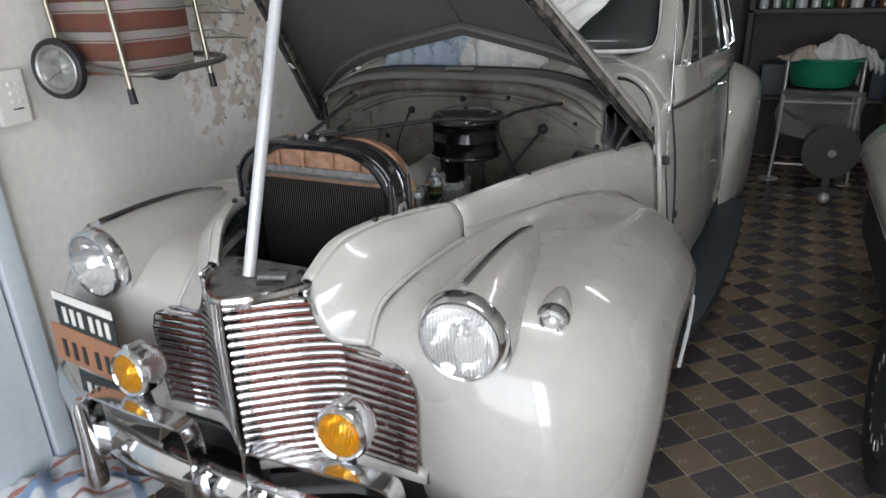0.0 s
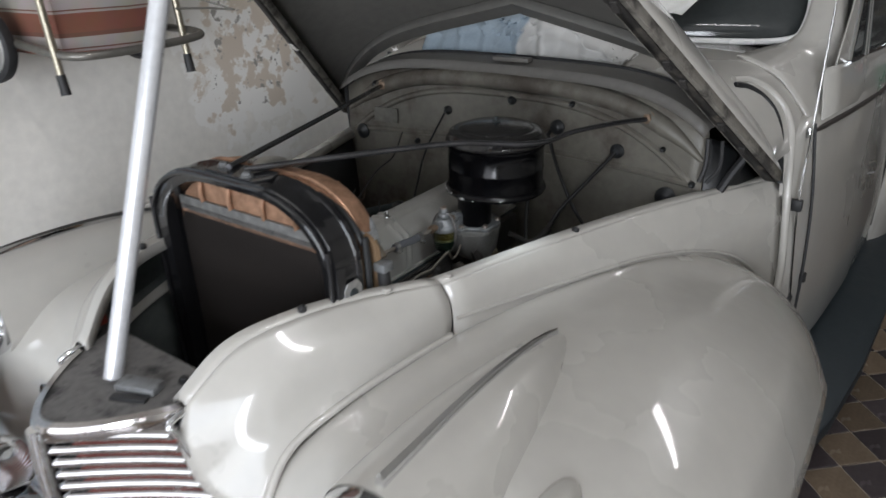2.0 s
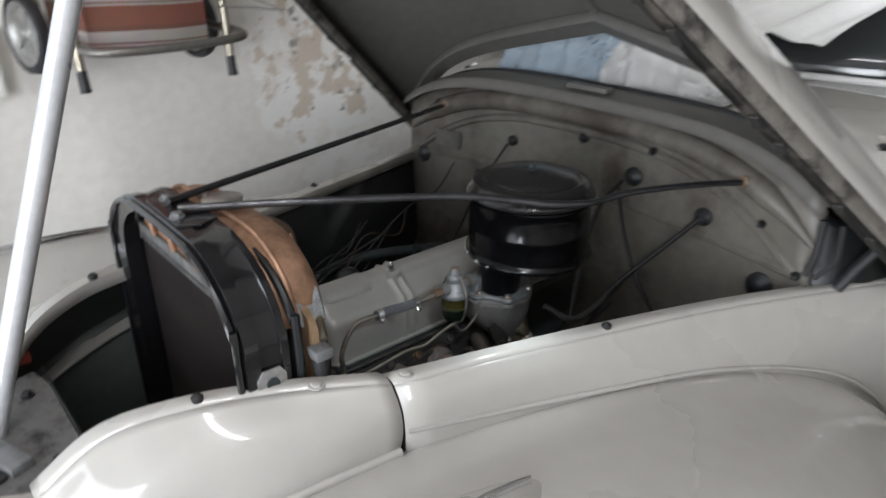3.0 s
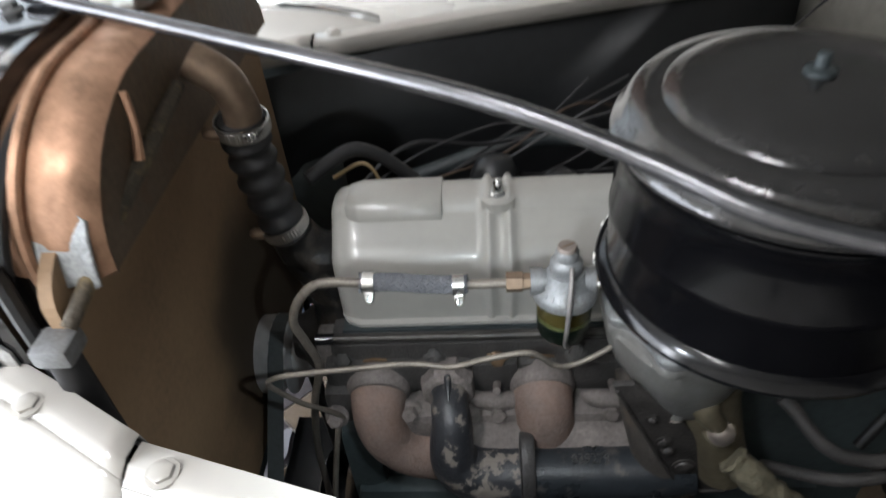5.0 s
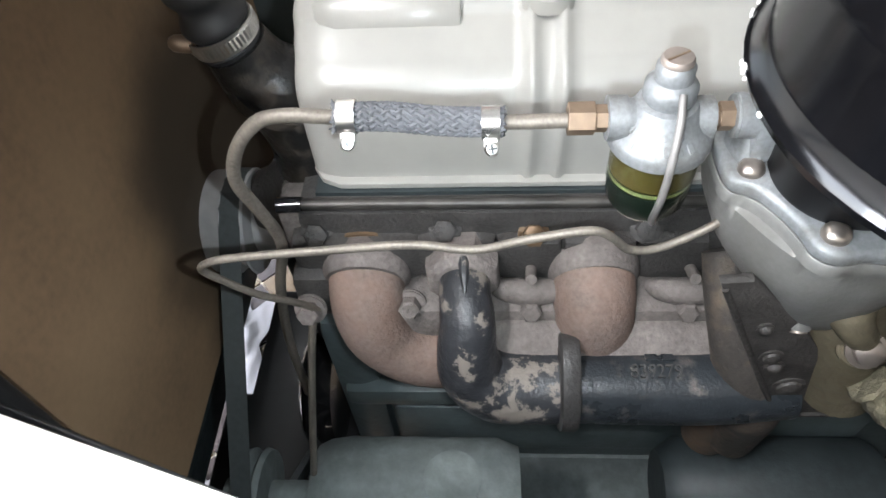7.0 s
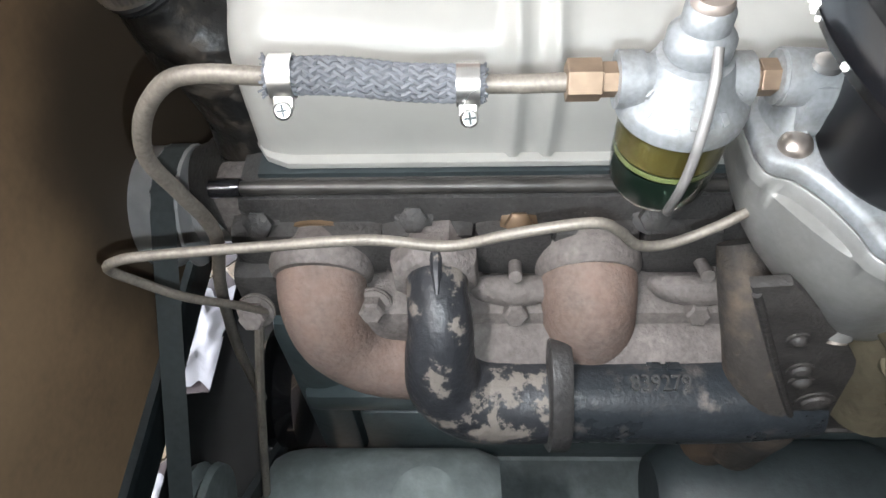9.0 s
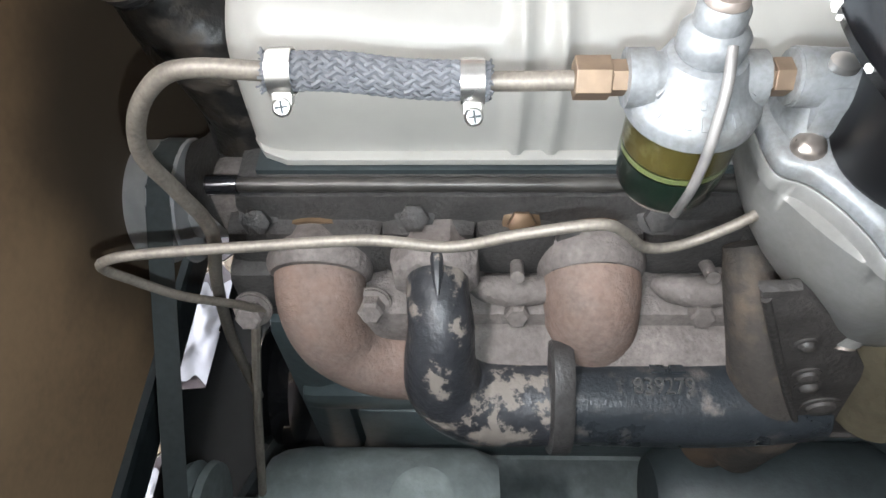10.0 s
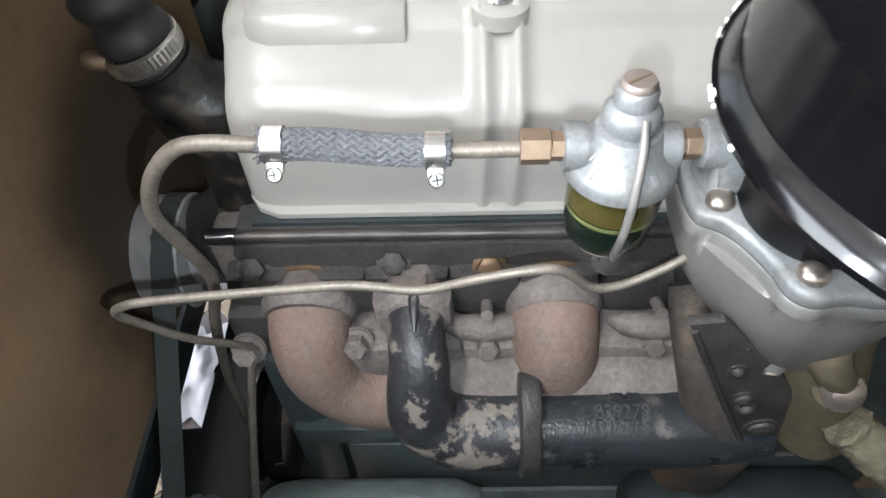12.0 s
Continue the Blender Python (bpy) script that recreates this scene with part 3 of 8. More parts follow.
    grid(bm, [cat([(s * 0.248, 0.29, 0.993), (s * 0.272, 0.33, 1.003), (s * 0.386, 0.66, 1.015), (s * 0.474, 0.93, 1.012), (s * 0.568, 1.16, 1.004)], 5),
              cat([(s * 0.30, 0.29, 0.8), (s * 0.315, 0.33, 0.8), (s * 0.405, 0.66, 0.8), (s * 0.46, 0.93, 0.8), (s * 0.55, 1.16, 0.8)], 5),
              cat([(s * 0.36, 0.29, 0.4), (s * 0.37, 0.33, 0.4), (s * 0.40, 0.66, 0.4), (s * 0.45, 0.93, 0.4), (s * 0.53, 1.16, 0.4)], 5)])
    part("splash_panel", bm, SHADOW_BLACK, car, "black inner panel of the engine bay", thick=0.002)


def grille_edge(z):
    return float(np.interp(z, [0.5, 0.62, 0.74, 0.79, 0.814, 0.822, 0.836, 0.87, 0.91, 0.943], [0.39, 0.40, 0.402, 0.375, 0.31, 0.22, 0.186, 0.168, 0.158, 0.147]))


def grille_y(x):
    t = max(0.0, 1 - abs(x) / 0.215)
    return -0.150 * t ** 1.22 - 0.006


bm = B()
for s in (1, -1):
    grid(bm, [[(s * x, grille_y(x) + 0.03, z) for x in np.linspace(0.0, 1.0, 10) * grille_edge(z)] for z in np.linspace(0.50, 0.94, 18)])
grille = part("grille", bm, mat("grille_backing", (0.03, 0.02, 0.02), 0.6, var=0.2), car, "chrome bar grille with red painted recesses")
for k in range(19):
    z = 0.925 - k * 0.0228
    for s in (1, -1):
        e = grille_edge(z)
        for name, dz, dy, hh, dd, material in (("bar", 0.0, 0.0, 0.0082, 0.012, CHROME_OLD), ("red_stripe", -0.0114, 0.009, 0.0034, 0.007, RED)):
            bm = B()
            rows = []
            for x in np.linspace(0.012 if name == "bar" else 0.03, e, 18):
                y, zz = grille_y(x) + dy, z + dz - 0.015 * (x / 0.4) ** 2
                rows.append([(s * x, y + dd, zz - hh)] + [(s * x, y - dd * 0.75 * math.cos(a), zz + hh * math.sin(a)) for a in np.linspace(-1.57, 1.57, 9)] + [(s * x, y + dd, zz + hh)])
            vs = grid(bm, rows)
            bm.faces.new(vs[0])
            bm.faces.new(vs[-1])
            part(name, bm, material, grille)
bm = tube(B(), [(0, -0.158, 0.945), (0, -0.164, 0.85), (0, -0.166, 0.72), (0, -0.168, 0.60), (0, -0.158, 0.555)], [0.012, 0.012, 0.011, 0.009, 0.006], 12)
part("centre_rib", bm, CHROME, grille)
# chrome moulding round the head of the grille, and the dark plate on top of it
head = [(s * x, y) for s, x, y in ((-1, 0.153, 0.004), (-1, 0.12, -0.055), (-1, 0.07, -0.115), (-1, 0.03, -0.146), (1, 0.0, -0.155), (1, 0.03, -0.146), (1, 0.07, -0.115), (1, 0.12, -0.055), (1, 0.153, 0.004))]
bm = B()
line = cat([(x, y, 0) for x, y in head], 5)
grid(bm, [[(p.x * 0.94, p.y + 0.012, 0.953) for p in line], [(p.x, p.y, 0.951) for p in line], [(p.x * 1.015, p.y - 0.004, 0.943) for p in line], [(p.x * 1.01, p.y - 0.002, 0.93) for p in line]])
part("head_moulding", bm, CHROME_OLD, grille)
line2 = cat([(x * 0.95, y + 0.01, 0) for x, y in head], 5)
bm = slab(B(), [(p.x, p.y) for p in line2] + [(0.155, 0.05), (0.10, 0.062), (-0.10, 0.062), (-0.155, 0.05)], 0.008, pose(0, 0, 0.942))
plate = part("latch_plate", bm, mat("greasy_grey_plate", (0.13, 0.125, 0.12), 0.55, var=0.3, scale=14, fine=80, dirt=(0.03, 0.03, 0.03), dirt_amount=0.42, dirt_scale=22), car, "greasy grey bonnet latch plate", smooth=False)
part("latch_slot", box(B(), (0.06, 0.014, 0.006), pose(0.06, -0.045, 0.953, 0, 0, 25), 0.002), RUBBER, plate)
part("latch", box(B(), (0.07, 0.03, 0.014), pose(0.05, -0.02, 0.957, 0, 0, 20), 0.004), ZINC, plate)
for s in (1, -1):
    part("red_lens", box(B(), (0.020, 0.022, 0.022), pose(s * 0.180 if s < 0 else 0.140, 0.045 if s < 0 else 0.032, 0.968), 0.004), RED, plate)
    part("bolt", hexbolt(B(), (s * 0.09, 0.03, 0.95), (0, 0, 1), 0.007), RUBBER, plate)
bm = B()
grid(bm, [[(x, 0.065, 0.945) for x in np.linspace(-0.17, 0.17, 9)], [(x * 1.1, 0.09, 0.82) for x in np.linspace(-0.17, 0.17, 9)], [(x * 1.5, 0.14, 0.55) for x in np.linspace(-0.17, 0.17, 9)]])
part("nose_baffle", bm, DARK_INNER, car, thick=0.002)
for s in (1, -1):
    edge = [(s * (grille_edge(z) + 0.004), grille_y(grille_edge(z)) - 0.004, z - 0.012 * (grille_edge(z) / 0.4) ** 2) for z in (0.822, 0.814, 0.803, 0.785, 0.76, 0.70, 0.60, 0.5)]
    part("edge_moulding", tube(B(), edge, 0.002, 8, 4), CHROME_OLD, grille)
    edge = [(s * (grille_edge(z) + 0.006), grille_y(grille_edge(z)) + 0.002, z) for z in (0.943, 0.92, 0.895, 0.87, 0.85, 0.836, 0.828)] + [(s * 0.245, -0.010, 0.821)]
    part("edge_moulding", tube(B(), [(s * 0.150, 0.006, 0.950)] + edge, 0.0052, 10, 4), CHROME, grille)
# valance below the grille
bm = B()
grid(bm, [[(x, grille_y(x) * 0.8 + dy, z) for x in np.linspace(-0.42, 0.42, 25)] for z, dy in ((0.505, 0.01), (0.49, -0.005), (0.47, -0.008), (0.455, 0.01))])
part("valance", bm, PAINT, car, thick=0.003)
# added black sheet in place of the shadow under the nose
bm = B()
grid(bm, [[(x, grille_y(x) * 0.7 + dy, z) for x in np.linspace(-0.46, 0.46, 25)] for z, dy in ((0.46, 0.03), (0.40, 0.03), (0.345, 0.02), (0.335, -0.04), (0.33, -0.09))])
part("lower_apron", bm, BLACK, car, "black sheet standing for the shadowed space below the grille", thick=0.003)


def fog_lamp(s):
    m = pose(s * 0.309, -0.165, 0.70, 86, 0, s * 3)
    shell = part("fog_lamp", lathe(B(), [(0.05, 0.022), (0.056, 0.026), (0.062, 0.02), (0.065, 0.008), (0.065, -0.01), (0.06, -0.04), (0.045, -0.065), (0.02, -0.08), (0, -0.083)], m, 40, caps=False), CHROME, car, "small fog lamp with amber glass")
    bm = B()
    rings = []
    for k in range(8):
        r = 0.054 * k / 7
        rings.append([m @ Vector((r * math.cos(a), r * math.sin(a), 0.02 + 0.012 * (1 - (k / 7) ** 2) + 0.0009 * math.sin(r * math.cos(a) * 900) * (k > 1))) for a in [2 * math.pi * j / 56 for j in range(56)]])
    grid(bm, rings, close=True)
    bmesh.ops.remove_doubles(bm, verts=bm.verts, dist=1e-5)
    part("amber_lens", bm, AMBER, shell, thick=0.003).visible_shadow = False
    bm = B()
    rows = []
    for k in range(11):
        r = 0.003 + 0.050 * k / 10
        rows.append([m @ Vector((r * math.cos(a), r * math.sin(a), -0.03 + 0.047 * (k / 10) ** 2 + 0.0014 * math.sin(r * math.cos(a) * 850) * math.sin(r * math.sin(a) * 240 + 1))) for a in [2 * math.pi * j / 80 for j in range(80)]])
    grid(bm, rows, close=True)
    # reflector metal coloured amber for the light tinted by the lens
    part("reflector", bm, mat("amber_reflector", (0.85, 0.50, 0.05), 0.12, metal=0.95, var=0.05), shell)
    bm = box(B(), (0.022, 0.02, 0.012), m @ pose(0, 0.066, 0.01), 0.004)
    for k in range(4):
        box(bm, (0.004, 0.05, 0.004), m @ pose(-0.009 + 0.006 * k, 0.069, -0.01, 90), 0.0015)
    part("crest", bm, CHROME, shell)
    part("stalk", tube(B(), [(s * 0.309, -0.15, 0.64), (s * 0.31, -0.13, 0.55), (s * 0.32, -0.06, 0.47)], 0.011, 10), BLACK, shell)


for s in (1, -1):
    fog_lamp(s)

# bumper: a curved blade with two flat-bar guards
bm = B()
rows = []
for x in np.linspace(-0.9, 0.9, 41):
    y = -0.20 + 0.20 * (abs(x) / 0.9) ** 2.6
    rows.append([(x, y + 0.03, 0.485), (x, y + 0.006, 0.478), (x, y - 0.012, 0.45), (x, y - 0.014, 0.42), (x, y - 0.004, 0.39), (x, y + 0.03, 0.38)])
grid(bm, rows)
bumper = part("bumper", bm, CHROME, car, "chrome bumper blade with tall guards", thick=0.004)
for s in (1, -1):
    bm = B()
    line = cat([(s * 0.085, -0.235, 0.40), (s * 0.08, -0.237, 0.55), (s * 0.088, -0.238, 0.622), (s * 0.12, -0.238, 0.638), (s * 0.28, -0.23, 0.638), (s * 0.42, -0.222, 0.635), (s * 0.455, -0.22, 0.61), (s * 0.46, -0.22, 0.52), (s * 0.462, -0.22, 0.42)], 5)
    cx, cz = s * 0.27, 0.5
    inner = []
    for p in line:
        d = Vector((cx - p.x, 0, cz - p.z)).normalized() * 0.008
        inner.append(p + d)
    grid(bm, [[p + Vector((0, -0.006, 0)) for p in line], [p + Vector((0, 0.042, 0)) for p in line], [p + Vector((0, 0.042, 0)) for p in inner], [p + Vector((0, -0.006, 0)) for p in inner], [p + Vector((0, -0.006, 0)) for p in line]])
    part("guard_hoop", bm, CHROME, bumper)
    part("guard_post", lathe(B(), [(0.0, 0.62), (0.016, 0.615), (0.02, 0.59), (0.021, 0.5), (0.026, 0.43), (0.029, 0.39), (0.026, 0.355), (0.0, 0.35)], pose(s * 0.462, -0.235, 0), 20), CHROME, bumper)
    part("guard_block", box(B(), (0.034, 0.05, 0.13), pose(s * 0.085, -0.24, 0.45), 0.006), CHROME, bumper)

# three plates, one under the other; their characters as plain bars
for name, label, cx, cz, w, h, material, barmat, n in (
        ("number_plate", "black number plate with white edge and bars", -0.52, 0.785, 0.245, 0.105, PLATE_BLACK, WHITE, 6),
        ("number_plate", "faded orange older number plate", -0.535, 0.672, 0.315, 0.12, PLATE_ORANGE, RUBBER, 6),
        ("number_plate", "small black plate with white bars under the others", -0.51, 0.56, 0.22, 0.075, PLATE_BLACK, WHITE, 5)):
    m = pose(cx, -0.118, cz, 90, 3, -4)
    pl = part(name, box(B(), (w, h, 0.003), m, 0.001), material, car, label, smooth=False)
    if material is PLATE_BLACK and n == 6:
        part("plate_edge", box(B(), (w, 0.024, 0.003), m @ pose(0, h / 2 - 0.012, 0.0035), 0.001), WHITE, pl, smooth=False)
    for k in range(n):
        x = (-0.5 + (k + 0.9) / (n + 0.9)) * w * 0.92
        part("bar", box(B(), (0.016, h * 0.46, 0.003), m @ pose(x + (0.012 if k > 2 else 0), -0.012, 0.003), 0.001), barmat, pl, smooth=False)

# ---- cowl, firewall and cab ----


def arch(x, top=1.262, drop=0.10, half=0.576, power=5.0):
    return top - drop * (abs(x) / half) ** power


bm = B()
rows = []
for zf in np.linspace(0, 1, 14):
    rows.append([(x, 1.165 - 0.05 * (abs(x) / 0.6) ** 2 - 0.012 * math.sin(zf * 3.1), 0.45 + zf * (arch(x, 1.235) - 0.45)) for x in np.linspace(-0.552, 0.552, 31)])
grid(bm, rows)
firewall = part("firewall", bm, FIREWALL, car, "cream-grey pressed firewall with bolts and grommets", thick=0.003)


def fw(x, z, out=0.0):
    return Vector((x, 1.155 - 0.05 * (abs(x) / 0.6) ** 2 - out, z))


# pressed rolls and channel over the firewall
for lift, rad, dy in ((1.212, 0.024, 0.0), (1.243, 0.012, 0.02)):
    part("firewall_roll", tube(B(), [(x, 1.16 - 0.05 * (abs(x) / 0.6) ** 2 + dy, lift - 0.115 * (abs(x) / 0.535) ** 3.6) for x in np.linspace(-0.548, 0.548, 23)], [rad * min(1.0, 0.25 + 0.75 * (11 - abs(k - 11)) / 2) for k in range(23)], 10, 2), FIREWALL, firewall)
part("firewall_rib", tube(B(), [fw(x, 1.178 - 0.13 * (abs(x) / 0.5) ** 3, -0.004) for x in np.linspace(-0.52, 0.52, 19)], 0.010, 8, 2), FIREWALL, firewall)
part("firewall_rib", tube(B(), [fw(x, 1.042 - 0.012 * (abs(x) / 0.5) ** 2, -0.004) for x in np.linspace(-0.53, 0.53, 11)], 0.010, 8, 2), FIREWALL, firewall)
for x, z, r in ((-0.441, 1.167, 0.014), (0.407, 1.169, 0.016), (0.02, 1.165, 0.012), (-0.19, 1.115, 0.013), (-0.35, 1.18, 0.008), (0.2, 1.175, 0.008), (0.16, 1.11, 0.02), (0.333, 1.075, 0.018),
                (-0.5, 1.02, 0.024), (0.47, 0.985, 0.026), (0.45, 1.1, 0.007), (0.53, 1.03, 0.008), (-0.3, 1.01, 0.009)):
    part("grommet", lathe(B(), [(r, 0), (r, 0.006), (r * 0.7, 0.01), (r * 0.5, 0.014), (0, 0.015)], along(fw(x, z), fw(x, z, 0.1)), 16), SHADOW_BLACK, firewall)
part("maker_plate", box(B(), (0.085, 0.004, 0.045), pose(-0.408, 1.125, 1.08, 0, 0, 6), 0.001), mat("dark_tin_plate", (0.13, 0.125, 0.11), 0.45, metal=0.5, var=0.25, scale=30), firewall, smooth=False)

# lip and cowl top
bm = B()
rows, lip = [], []
for k, (y, dz, wx) in enumerate(((1.15, -0.03, 0.84), (1.165, -0.008, 0.85), (1.20, 0.0, 0.86), (1.245, 0.002, 0.87), (1.255, -0.016, 0.88), (1.29, -0.010, 0.95), (1.40, 0.004, 1.0), (1.52, 0.014, 1.02), (1.66, 0.010, 1.03))):
    if k < 5:
        lip.append([(x * wx, y - 0.06 * (abs(x) / 0.64) ** 2, arch(x * wx, 1.262 + dz)) for x in np.linspace(-0.655, 0.655, 45)])
    if k > 3:
        half = float(np.interp(y, (1.25, 1.40, 1.52, 1.66), (0.605, 0.637, 0.664, 0.688)))
        rows.append([(u * half * 1.085, y - 0.05 * abs(u) ** 3 * (k < 6) + 0.05 * abs(u) ** 3 * (k > 6), 1.262 + dz - 0.10 * (abs(u) * 1.085) ** 8) for u in np.linspace(-1, 1, 49)])
grid(bm, rows)
cowl = part("cowl", bm, PAINT, car, thick=0.003)
# the lip's paint is darkened to carry the shade of the open bonnet
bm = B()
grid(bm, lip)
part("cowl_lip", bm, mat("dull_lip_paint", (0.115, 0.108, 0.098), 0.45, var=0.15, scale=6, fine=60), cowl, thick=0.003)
part("weather_strip", tube(B(), [(x * 0.985, 1.235 - 0.06 * (abs(x) / 0.64) ** 2, arch(x, 1.266)) for x in np.linspace(-0.60, 0.60, 33)], 0.006, 8, 2), RUBBER, cowl)
part("latch_tongue", box(B(), (0.11, 0.03, 0.012), pose(0.0, 1.185, 1.268), 0.004), MATS["dull_lip_paint"], cowl)

BODY = [  # y, half width at sill, at belt, at window head, at roof edge, roof height
    (1.30, 0.715, 0.668, 0.66, 0.60, 1.285), (1.40, 0.738, 0.692, 0.66, 0.60, 1.285), (1.48, 0.757, 0.718, 0.68, 0.62, 1.30), (1.80, 0.80, 0.765, 0.70, 0.665, 1.50), (2.1, 0.825, 0.80, 0.72, 0.69, 1.66),
    (2.6, 0.845, 0.825, 0.72, 0.70, 1.70), (3.2, 0.84, 0.82, 0.70, 0.68, 1.69), (3.8, 0.79, 0.75, 0.62, 0.56, 1.58), (4.3, 0.68, 0.62, 0.45, 0.36, 1.30), (4.6, 0.55, 0.48, 0.32, 0.2, 0.95)]


def side_x(y, k):
    return float(np.interp(y, [b[0] for b in BODY], [b[k] for b in BODY]))


for s in (1, -1):
    # lower body side: cowl side, doors and quarter below the belt
    bm = B()
    rows = []
    for y in np.linspace(1.338, 4.5, 44):
        a, b = side_x(y, 1), side_x(y, 2)
        zb = 1.115 - 0.02 * (y - 1.3) - 0.065 * max(0.0, 1 - (y - 1.338) / 0.15) if y < 3.6 else 1.07 - 0.25 * (y - 3.6)
        rows.append([(s * (a - 0.03), y, 0.30), (s * (a + 0.005), y, 0.42), (s * (a + 0.01), y, 0.6), (s * (a - 0.002), y, 0.8), (s * ((a + b) / 2 - 0.002 - 0.012 * max(0.0, 1 - (y - 1.338) / 0.2)), y, 0.95), (s * b, y, zb)] + ([(s * (b - 0.014 * min(1.0, 0.1 + (y - 1.338) / 0.12)), y, zb + 0.016 * min(1.0, (y - 1.338) / 0.12)), (s * (b - 0.05 * min(1.0, 0.1 + (y - 1.338) / 0.12)), y, zb + 0.022 * min(1.0, (y - 1.338) / 0.12))] if y < 1.88 else [(s * (b - 0.012), y, zb + 0.06), (s * (b - 0.02), y, min(zb + 0.12, 1.24))]))
    grid(bm, rows)
    side = part("body_side", bm, PAINT, car, thick=0.004)
    # seam between cowl and door, hinge and belt moulding
    part("door_seam", tube(B(), [(s * (side_x(1.47, 2) + 0.002), 1.47, 1.12), (s * (side_x(1.47, 1) - 0.004), 1.465, 0.88), (s * (side_x(1.47, 1) + 0.009), 1.45, 0.6), (s * (side_x(1.45, 1)), 1.44, 0.38)], 0.004, 6, 4), RUBBER, side)
    part("cowl_moulding", tube(B(), [(s * 0.535, 1.340, 1.234), (s * 0.560, 1.383, 1.230), (s * 0.590, 1.408, 1.215), (s * 0.623, 1.420, 1.189), (s * 0.653, 1.422, 1.154), (s * 0.676, 1.400, 1.110), (s * 0.690, 1.365, 1.05), (s * 0.706, 1.340, 0.94), (s * 0.722, 1.335, 0.78), (s * 0.724, 1.325, 0.66)], 0.010, 10, 5), PAINT, side)
    # black tube drawn for the shade in the recess inside the moulding
    part("drip_channel", tube(B(), [(s * 0.545, 1.320, 1.227), (s * 0.572, 1.355, 1.217), (s * 0.606, 1.375, 1.192), (s * 0.637, 1.378, 1.156), (s * 0.660, 1.36, 1.11), (s * 0.675, 1.335, 1.05), (s * 0.684, 1.322, 1.0)], 0.007, 8, 5), SHADOW_BLACK, side)
    part("hinge", lathe(B(), [(0.0, -0.012), (0.012, -0.012), (0.012, 0.012), (0.0, 0.012)], pose(s * (side_x(1.47, 1) + 0.006), 1.465, 0.70), 14), RUBBER, side)
    bm = B()
    rows = []
    for y in np.linspace(1.44, 3.6, 24):
        b = side_x(y, 2)
        z = 1.105 - 0.02 * (y - 1.3)
        rows.append([(s * (b + 0.001), y, z - 0.011), (s * (b + 0.008), y, z - 0.005), (s * (b + 0.008), y, z + 0.004), (s * (b + 0.001), y, z + 0.009)])
    grid(bm, rows)
    part("belt_moulding", bm, mat("dark_moulding", (0.07, 0.06, 0.055), 0.4, metal=0.4, var=0.3, scale=20), side)
    part("moulding_tip", box(B(), (0.012, 0.02, 0.026), pose(s * (side_x(1.44, 2) + 0.006), 1.44, 1.103), 0.003), CHROME, side)
    part("door_handle", tube(B(), [(s * 0.80, 2.33, 1.065), (s * 0.835, 2.33, 1.07), (s * 0.842, 2.36, 1.07), (s * 0.838, 2.44, 1.065)], [0.012, 0.01, 0.012, 0.008], 10, 4), CHROME, side)
    part("door_handle", lathe(B(), [(0.0, 0), (0.02, 0), (0.02, 0.01), (0.012, 0.018), (0, 0.018)], along((s * 0.792, 2.31, 1.06), (s * 0.9, 2.31, 1.06)), 16), CHROME, side)
    # pillars, window frames and glass
    def side_pt(y, z):
        """The slanted side of the glasshouse at height z."""
        t = (z - 1.12) / 0.5
        return (s * (side_x(y, 2) - 0.018 + (side_x(y, 4) - side_x(y, 2)) * max(0, t) ** 1.2), y, z)
    part("windscreen_pillar", spline_sheet([[(0.50, 1.49, 1.269), (0.60, 1.49, 1.228), (0.662, 1.49, 1.165), (0.704, 1.49, 1.105), (0.714, 1.49, 1.05)],
                                            [(0.54, 1.62, 1.274), (0.63, 1.60, 1.238), (0.695, 1.60, 1.18), (0.732, 1.60, 1.105), (0.739, 1.60, 1.05)],
                                            [(0.58, 1.71, 1.284), (0.655, 1.70, 1.258), (0.707, 1.735, 1.21), (0.750, 1.77, 1.110), (0.758, 1.77, 1.05)],
                                            [(0.604, 1.76, 1.33), (0.652, 1.762, 1.33), (0.688, 1.775, 1.328), (0.708, 1.785, 1.28), (0.742, 1.785, 1.14)],
                                            [(0.598, 1.86, 1.45), (0.63, 1.85, 1.455), (0.652, 1.858, 1.453), (0.666, 1.866, 1.449), (0.672, 1.87, 1.444)],
                                            [(0.575, 1.98, 1.60), (0.60, 1.97, 1.61), (0.618, 1.975, 1.615), (0.626, 1.985, 1.614), (0.63, 1.995, 1.612)]], 5, s < 0), PAINT, car, thick=0.006)
    def sill(y):
        return 1.236 - 0.045 * (y - 1.72)
    def screen_edge(z):
        return float(np.interp(z, (1.09, 1.25, 1.40, 1.60), (1.52, 1.63, 1.80, 1.97)))
    def window_edge(z):
        return float(np.interp(z, (1.20, 1.24, 1.34, 1.45, 1.60), (1.715, 1.72, 1.80, 1.90, 2.05)))
    bm = B()
    for ya, yb, za, zb in ((lambda z: 1.53, lambda z: 3.30, lambda y: 1.085, sill), (screen_edge, window_edge, sill, lambda y: 1.59), (lambda z: 2.60, lambda z: 2.72, sill, lambda y: 1.59),
                           (lambda z: 3.20, lambda z: 3.32, sill, lambda y: 1.59), (lambda z: 1.98, lambda z: 3.32, lambda y: 1.56, lambda y: 1.64)):
        rows = []
        for i in range(13):
            row = []
            for j in range(9):
                u, v = i / 12, j / 8
                z = 1.3
                for _ in range(4):
                    y = ya(z) + (yb(z) - ya(z)) * u
                    z = za(y) + (zb(y) - za(y)) * v
                px, py, pz = side_pt(y, z)
                row.append((px + s * 0.014, py, pz))
            rows.append(row)
        grid(bm, rows)
